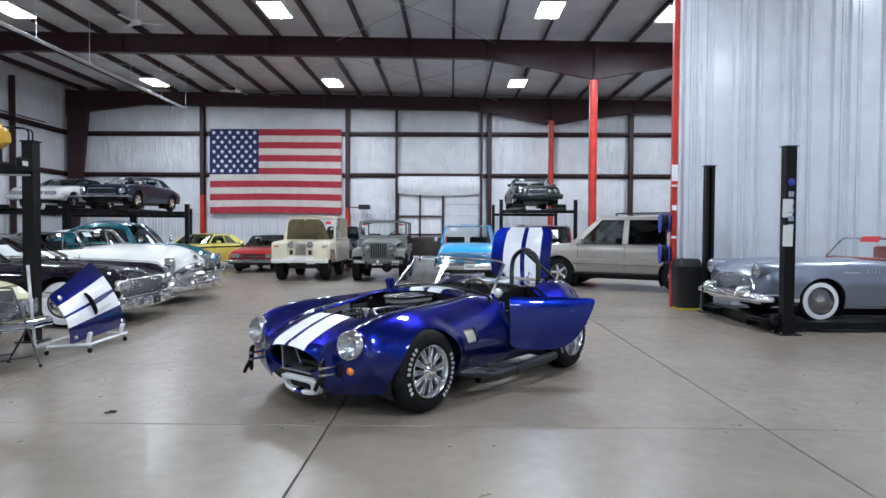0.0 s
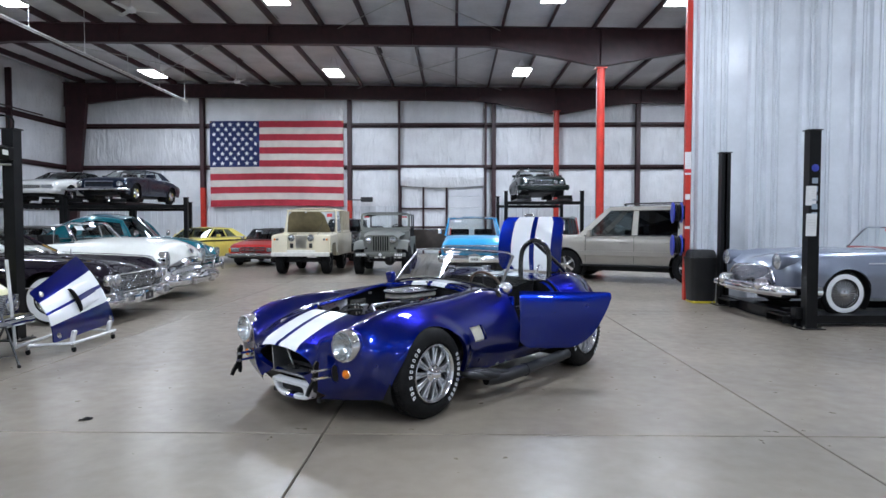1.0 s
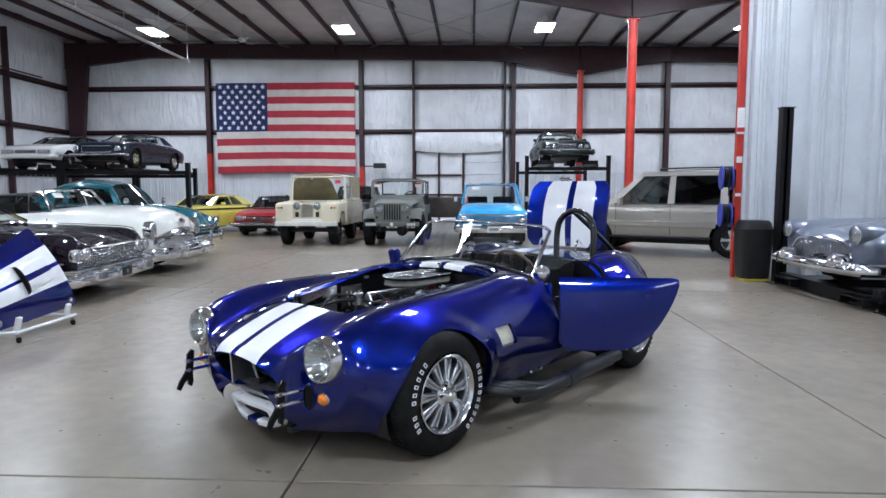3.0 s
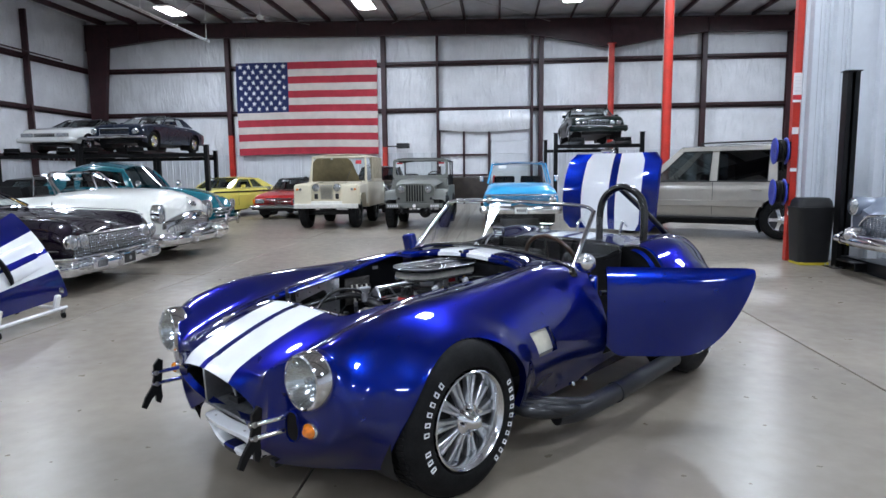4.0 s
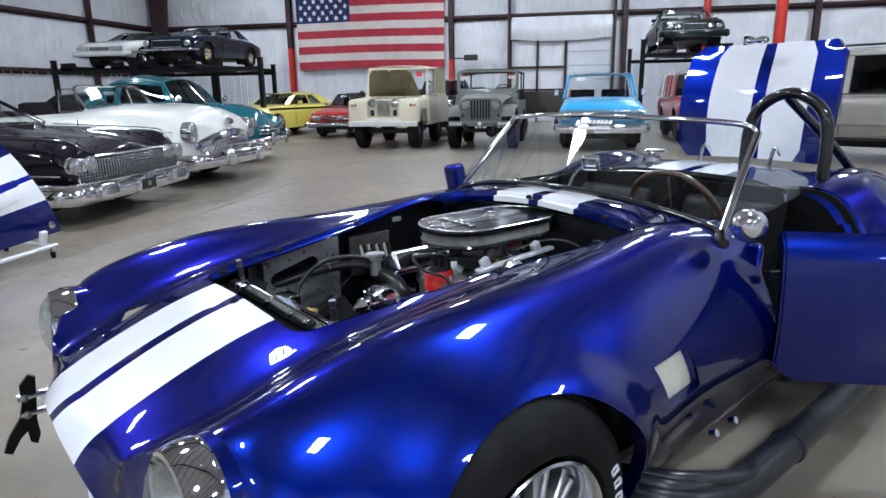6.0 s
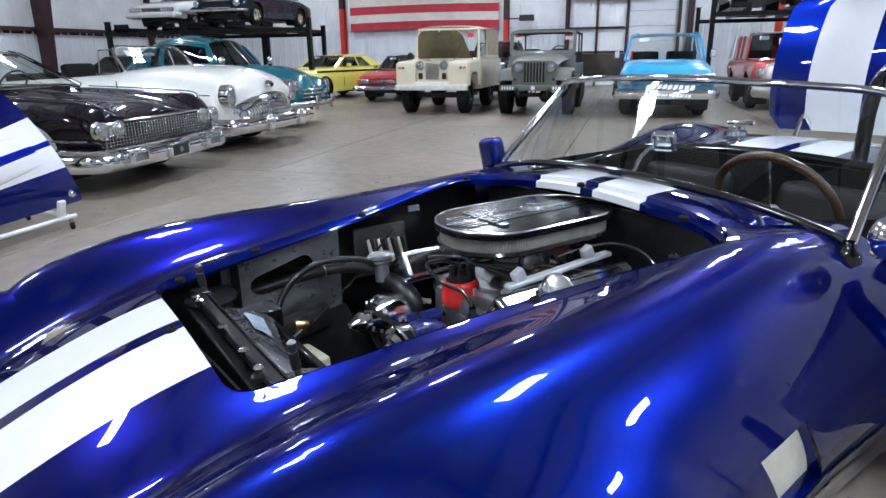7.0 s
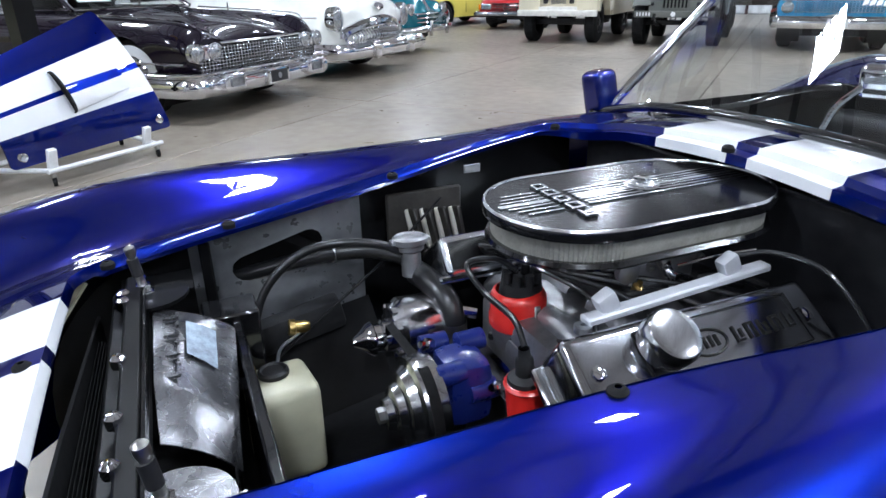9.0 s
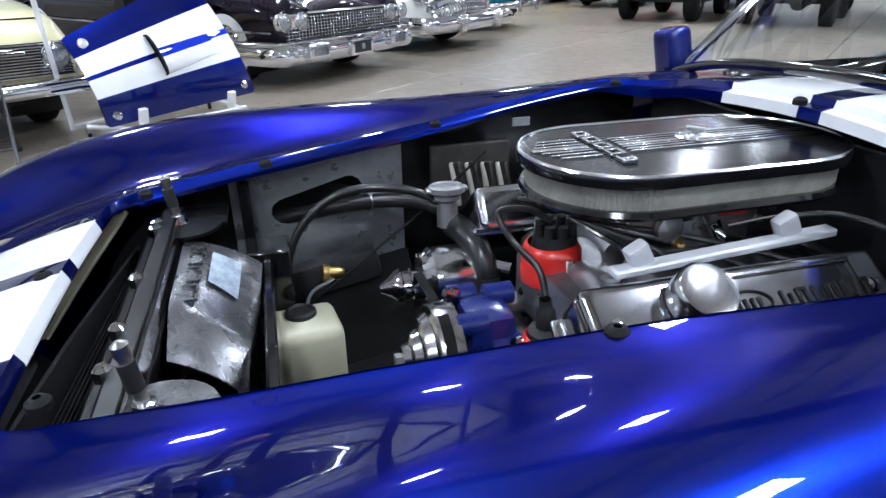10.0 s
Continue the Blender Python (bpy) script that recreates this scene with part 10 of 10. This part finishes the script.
def storage_lifts():
    Z = 2.2
    deck_lift("storage_lift", "black four-post storage lift carrying a dark coupe", -13.15, -9.0, 21.0, 25.6, Z, ((-12.95, -12.45), (-11.5, -10.95)), 2.34, -10.82)
    deck_lift("storage_lift", "black four-post storage lift carrying a white roadster", -16.1, -13.3, 21.0, 25.6, Z, ((-15.65, -15.1), (-13.85, -13.4)), 2.4)
    deck_lift("storage_lift", "black four-post storage lift carrying a dark green saloon", 2.1, 4.9, 22.95, 27.4, 2.38, ((2.5, 3.0), (4.0, 4.5)), 2.65)
    # low lift below the silver open car
    lf = thing("parking_lift", Matrix.Identity(4), "black four-post lift lowered to the floor under a two-seater", "car lift")
    fp = lift_post(lf, 5.02, 8.22, 2.67, 0.15, 0.14, (0, 1))
    lift_post(lf, 4.93, 10.76, 2.66, 0.16, 0.14, (0, -1))
    for y in (8.22, 10.76):
        lift_post(lf, 9.55, y, 2.66, 0.2, 0.14, (0, 1 if y < 9 else -1))
    for x in (4.98, 9.5):
        part("crossbeam", box(B(), (x, 9.49, 0.10), (0.16, 2.4, 0.16), bev=0.006), "black", lf)
    c, s = math.cos(radians(4)), math.sin(radians(4))
    for y in (8.52, 10.2):
        bm = B()
        box(bm, (7.2, y + 0.09, 0.148), (4.9, 0.46, 0.02))
        for q in (-0.23, 0.23):
            box(bm, (7.2, y + 0.09 + q, 0.10), (4.9, 0.016, 0.11), bev=0.003)
        part("runway", bm, "black", lf)
    # plate markings on the post's face, as plain bars
    part("round_badge", lathe(B(), (5.02, 8.144, 2.17), Vector((0, -1, 0)), [(0, 0.05), (0.004, 0.045), (0.005, 0)], 24), "bluereel", fp, "blue round badge")
    for k in range(5):
        part("mark_bar", box(B(), (5.02, 8.145, 2.0 - 0.115 * k), (0.075, 0.006, 0.075), bev=0.004), mat("pale_blue_print", (0.35, 0.42, 0.5), 0.5) if k == 0 else bpy.data.materials["pale_blue_print"], fp)
    for z, hh in ((1.80, 0.26), (1.41, 0.3)):
        nt_ = part("notice", box(B(), (4.97 if z > 1.6 else 4.98, 8.142, z), (0.14, 0.003, hh), Euler((0.03, 0, 0)).to_matrix()), "paper", fp, "white paper notice taped to the post")
        for q in range(6):
            part("text_bar", box(B(), ((4.97 if z > 1.6 else 4.98), 8.1385, z + hh * (0.34 - 0.12 * q)), (0.1, 0.002, 0.008)), "fixture", nt_)
    part("latch_box", box(B(), (4.90, 8.30, 0.2), (0.1, 0.14, 0.16), bev=0.01), "black", lf)
    part("cable", tube(B(), [Vector((4.9, 8.35, 0.2)), Vector((4.86, 9.0, 0.05)), Vector((4.88, 10.0, 0.04)), Vector((4.86, 10.6, 0.18))], 0.01, 6), "rubber", lf)
    # tall post by the plum car with its arm
    l2 = thing("post_lift", Matrix.Identity(4), "black two-post lift with a raised arm beside parked cars", "car lift")
    p = lift_post(l2, -5.17, 7.2, 2.56, 0.15, 0.14, (-1, 0))
    part("lock_box", box(B(), (-5.17, 7.08, 2.27), (0.16, 0.1, 0.16), Euler((0.3, 0.2, 0)).to_matrix(), bev=0.01), "black", p)
    part("lock_label", box(B(), (-5.12, 7.02, 2.27), (0.07, 0.004, 0.06), Euler((0.3, 0.2, 0)).to_matrix()), "paper", p)
    part("beam", box(B(), (-6.6, 7.2, 2.21), (2.7, 0.12, 0.14), bev=0.008), "black", l2)
    part("tie_rod", tube(B(), [Vector((-5.1, 7.08, 2.13)), Vector((-7.9, 7.08, 2.13))], 0.012, 8, 1), "steel", l2)
    lift_post(l2, -8.05, 7.2, 2.56, 0.2, 0.2, (1, 0))
    for y in (7.16, 7.24):
        part("power_cable", tube(B(), [Vector((-5.17, y, 2.58)), Vector((-5.2, y, 2.72)), Vector((-5.5, y, 2.75))], 0.01, 6), "rubber", l2)
    # yellow machine head raised on the beam
    yc = thing("loader_arm", Matrix.Identity(4), "rounded yellow machine cover standing on a lift beam", "machine")
    bm = B()
    lp = []
    for i in range(9):
        x = -5.46 - 0.075 * i
        q = math.sin(math.pi * min(1, (i + 1.2) / 5) * 0.5)
        lp.append([Vector((x, 7.2 + 0.16 * q * math.cos(t), 2.56 + 0.26 * q * max(math.sin(t), -0.55) + 0.05)) for t in (2 * math.pi * k / 20 for k in range(20))])
    rings(bm, lp, True, True, True)
    part("cover", bm, "yellow", yc)
    part("pedestal", box(B(), (-5.8, 7.2, 2.38), (0.4, 0.2, 0.22), bev=0.01), "black", yc)
    part("bracket", box(B(), (-5.62, 7.06, 2.75), (0.2, 0.06, 0.2), bev=0.01), "yellow", yc)


# ---- things by the partition ----
def partition_things():
    b = thing("waste_bin", pose(4.68, 11.12, 0), "tall black plastic bin with a yellow strip at its foot", "bin")
    bm = B()
    lp = []
    for z, w, d in ((0.04, 0.21, 0.19), (0.1, 0.215, 0.195), (0.78, 0.25, 0.225), (0.80, 0.262, 0.235), (0.83, 0.262, 0.235)):
        lp.append([Vector((w * math.copysign(abs(math.cos(t)) ** 0.35, math.cos(t)), d * math.copysign(abs(math.sin(t)) ** 0.35, math.sin(t)), z)) for t in (2 * math.pi * k / 32 + 0.01 for k in range(32))])
    rings(bm, lp, True, True, True)
    part("body", bm, "plastic", b)
    part("base_strip", box(B(), (0, -0.01, 0.022), (0.40, 0.36, 0.044), bev=0.008), mat("yellow_strip", (0.55, 0.45, 0.03), 0.5), b, "yellow base strip")
    bm = B()
    lp = []
    for z, w, d in ((0.83, 0.24, 0.21), (0.92, 0.22, 0.19), (0.96, 0.19, 0.16)):
        lp.append([Vector((w * math.copysign(abs(math.cos(t)) ** 0.35, math.cos(t)), d * math.copysign(abs(math.sin(t)) ** 0.35, math.sin(t)), z)) for t in (2 * math.pi * k / 32 + 0.01 for k in range(32))])
    rings(bm, lp, True, True, True)
    part("lid", bm, "plastic", b)
    for z in (1.64, 1.03):
        r = thing("hose_reel", pose(4.37, 11.5, z, 0, 0, 80), "blue and black hose reel mounted on the end post", "hose reel", "reels on the end post")
        part("bracket", box(B(), (0.0, -0.115, 0), (0.1, 0.05, 0.26), bev=0.008), "black", r)
        for q in (-0.075, 0.075):
            part("flange", lathe(B(), (0, q, 0), Vector((0, 1, 0)), [(-0.01, 0.05), (-0.012, 0.19), (0, 0.2), (0.012, 0.19), (0.01, 0.05)], 32), "bluereel", r)
        part("hose", lathe(B(), (0, 0, 0), Vector((0, 1, 0)), [(-0.06, 0.05), (-0.06, 0.15), (-0.04, 0.165), (-0.02, 0.15), (0, 0.165), (0.02, 0.15), (0.04, 0.165), (0.06, 0.15), (0.06, 0.05)], 32), "rubber", r)
        part("hub", lathe(B(), (0, -0.09, 0), Vector((0, -1, 0)), [(0, 0.05), (0.02, 0.045), (0.03, 0)], 16), "black", r)
        part("hose_tail", tube(B(), [Vector((-0.15, 0, 0)), Vector((-0.17, -0.01, -0.2)), Vector((-0.14, -0.02, -0.3))], 0.012, 8), "rubber", r)
    sg = thing("paper_notice", pose(4.535, 11.418, 2.55), "white paper notice with red band fixed to the post", "notice")
    part("sheet", box(B(), (0, 0, 0), (0.12, 0.006, 0.42)), "paper", sg)
    part("band", box(B(), (0, -0.005, -0.14), (0.12, 0.004, 0.07)), "paperred", sg)
    for q in range(5):
        part("text_bar", box(B(), (0, -0.005, 0.15 - 0.05 * q), (0.08, 0.004, 0.014)), "fixture", sg)
    for z, h in ((1.93, 0.1), (1.36, 0.05), (0.72, 0.06)):
        tg = thing("post_label", pose(4.535, 11.418, z), "small white label stuck on the red post", "label", "labels on the post")
        part("sheet", box(B(), (0, 0, 0), (0.09, 0.006, h)), "paper", tg)
    sc = thing("paper_scrap", pose(-2.46, 4.09, 0.0, 0, 0, 30), "small dark scrap of paper lying on the floor", "litter")
    bm = B()
    panel_grid(bm, lambda u, v: Vector((0.09 * (u - 0.5), 0.05 * (v - 0.5), 0.006 + 0.006 * math.sin(7 * u + 4 * v))), 8, 5)
    solid(bm, 0.002)
    part("scrap", bm, "interior", sc)


# ---- overhead ----
def ceiling_fan(x, y, z, top, a0):
    f = thing("ceiling_fan", pose(x, y, 0, 0, 0, a0), "white three-blade ceiling fan on a long downrod", "ceiling fan", "ceiling fans")
    part("downrod", cyl(B(), (0, 0, z + 0.1), (0, 0, top), 0.014, n=8), "fixture", f)
    part("canopy", lathe(B(), (0, 0, top), Vector((0, 0, -1)), [(0, 0.07), (0.04, 0.06), (0.08, 0.02)], 16), "fixture", f)
    part("motor", lathe(B(), (0, 0, z), Vector((0, 0, 1)), [(-0.06, 0.0), (-0.06, 0.08), (-0.02, 0.13), (0.05, 0.13), (0.1, 0.06), (0.12, 0.02)], 20), "fixture", f)
    for k in range(3):
        t = 2 * math.pi * k / 3
        r = Euler((0.2, 0, 0)).to_matrix()
        bm = box(B(), (0.42, 0, 0), (0.56, 0.12, 0.012), r, bev=0.004)
        box(bm, (0.14, 0, 0.01), (0.12, 0.04, 0.01))
        bmesh.ops.transform(bm, matrix=Matrix.Translation((0, 0, z)) @ Matrix.Rotation(t, 4, "Z"), verts=bm.verts)
        part("blade", bm, "fixture", f)


def overhead():
    ceiling_fan(-8.7, 16.95, 7.3, 8.35, 20)
    ceiling_fan(-8.79, 25.6, 7.3, 8.3, 75)
    r = thing("overhead_rail", Matrix.Identity(4), "white overhead pipe rail hung from the roof by rods", "pipe rail")
    part("pipe", cyl(B(), (-11.45, 14.0, 6.8), (-11.45, 27.0, 6.8), 0.03, n=12), "fixture", r)
    part("pipe", cyl(B(), (-11.45, 14.0, 6.74), (-11.45, 27.0, 6.74), 0.016, n=8), "fixture", r)
    for y in (14.3, 16.8, 19.4, 22.0, 24.4, 26.7):
        part("hanger", cyl(B(), (-11.45, y, 6.8), (-11.45, y, 8.2), 0.008, n=6), "fixture", r)
        part("clip", box(B(), (-11.45, y, 6.82), (0.05, 0.06, 0.08), bev=0.01), "fixture", r)
    r2 = thing("wall_conduit", Matrix.Identity(4), "dark conduit run on the side wall", "conduit")
    part("pipe", cyl(B(), (-18.2, 14.0, 6.3), (-18.2, 27.5, 6.3), 0.03, n=8), "maroon", r2)
    hs = thing("wall_heater", Matrix.Identity(4), "dark wall unit on a swing arm by the red column", "wall unit")
    part("arm", box(B(), (-4.55, 29.6, 2.6), (0.7, 0.06, 0.05)), "darkmetal", hs)
    part("case", box(B(), (-4.0, 29.6, 2.62), (0.55, 0.3, 0.22), bev=0.02), "darkmetal", hs)


wall_flag()
loose_hood()
folding_chair()
storage_lifts()
partition_things()
overhead()
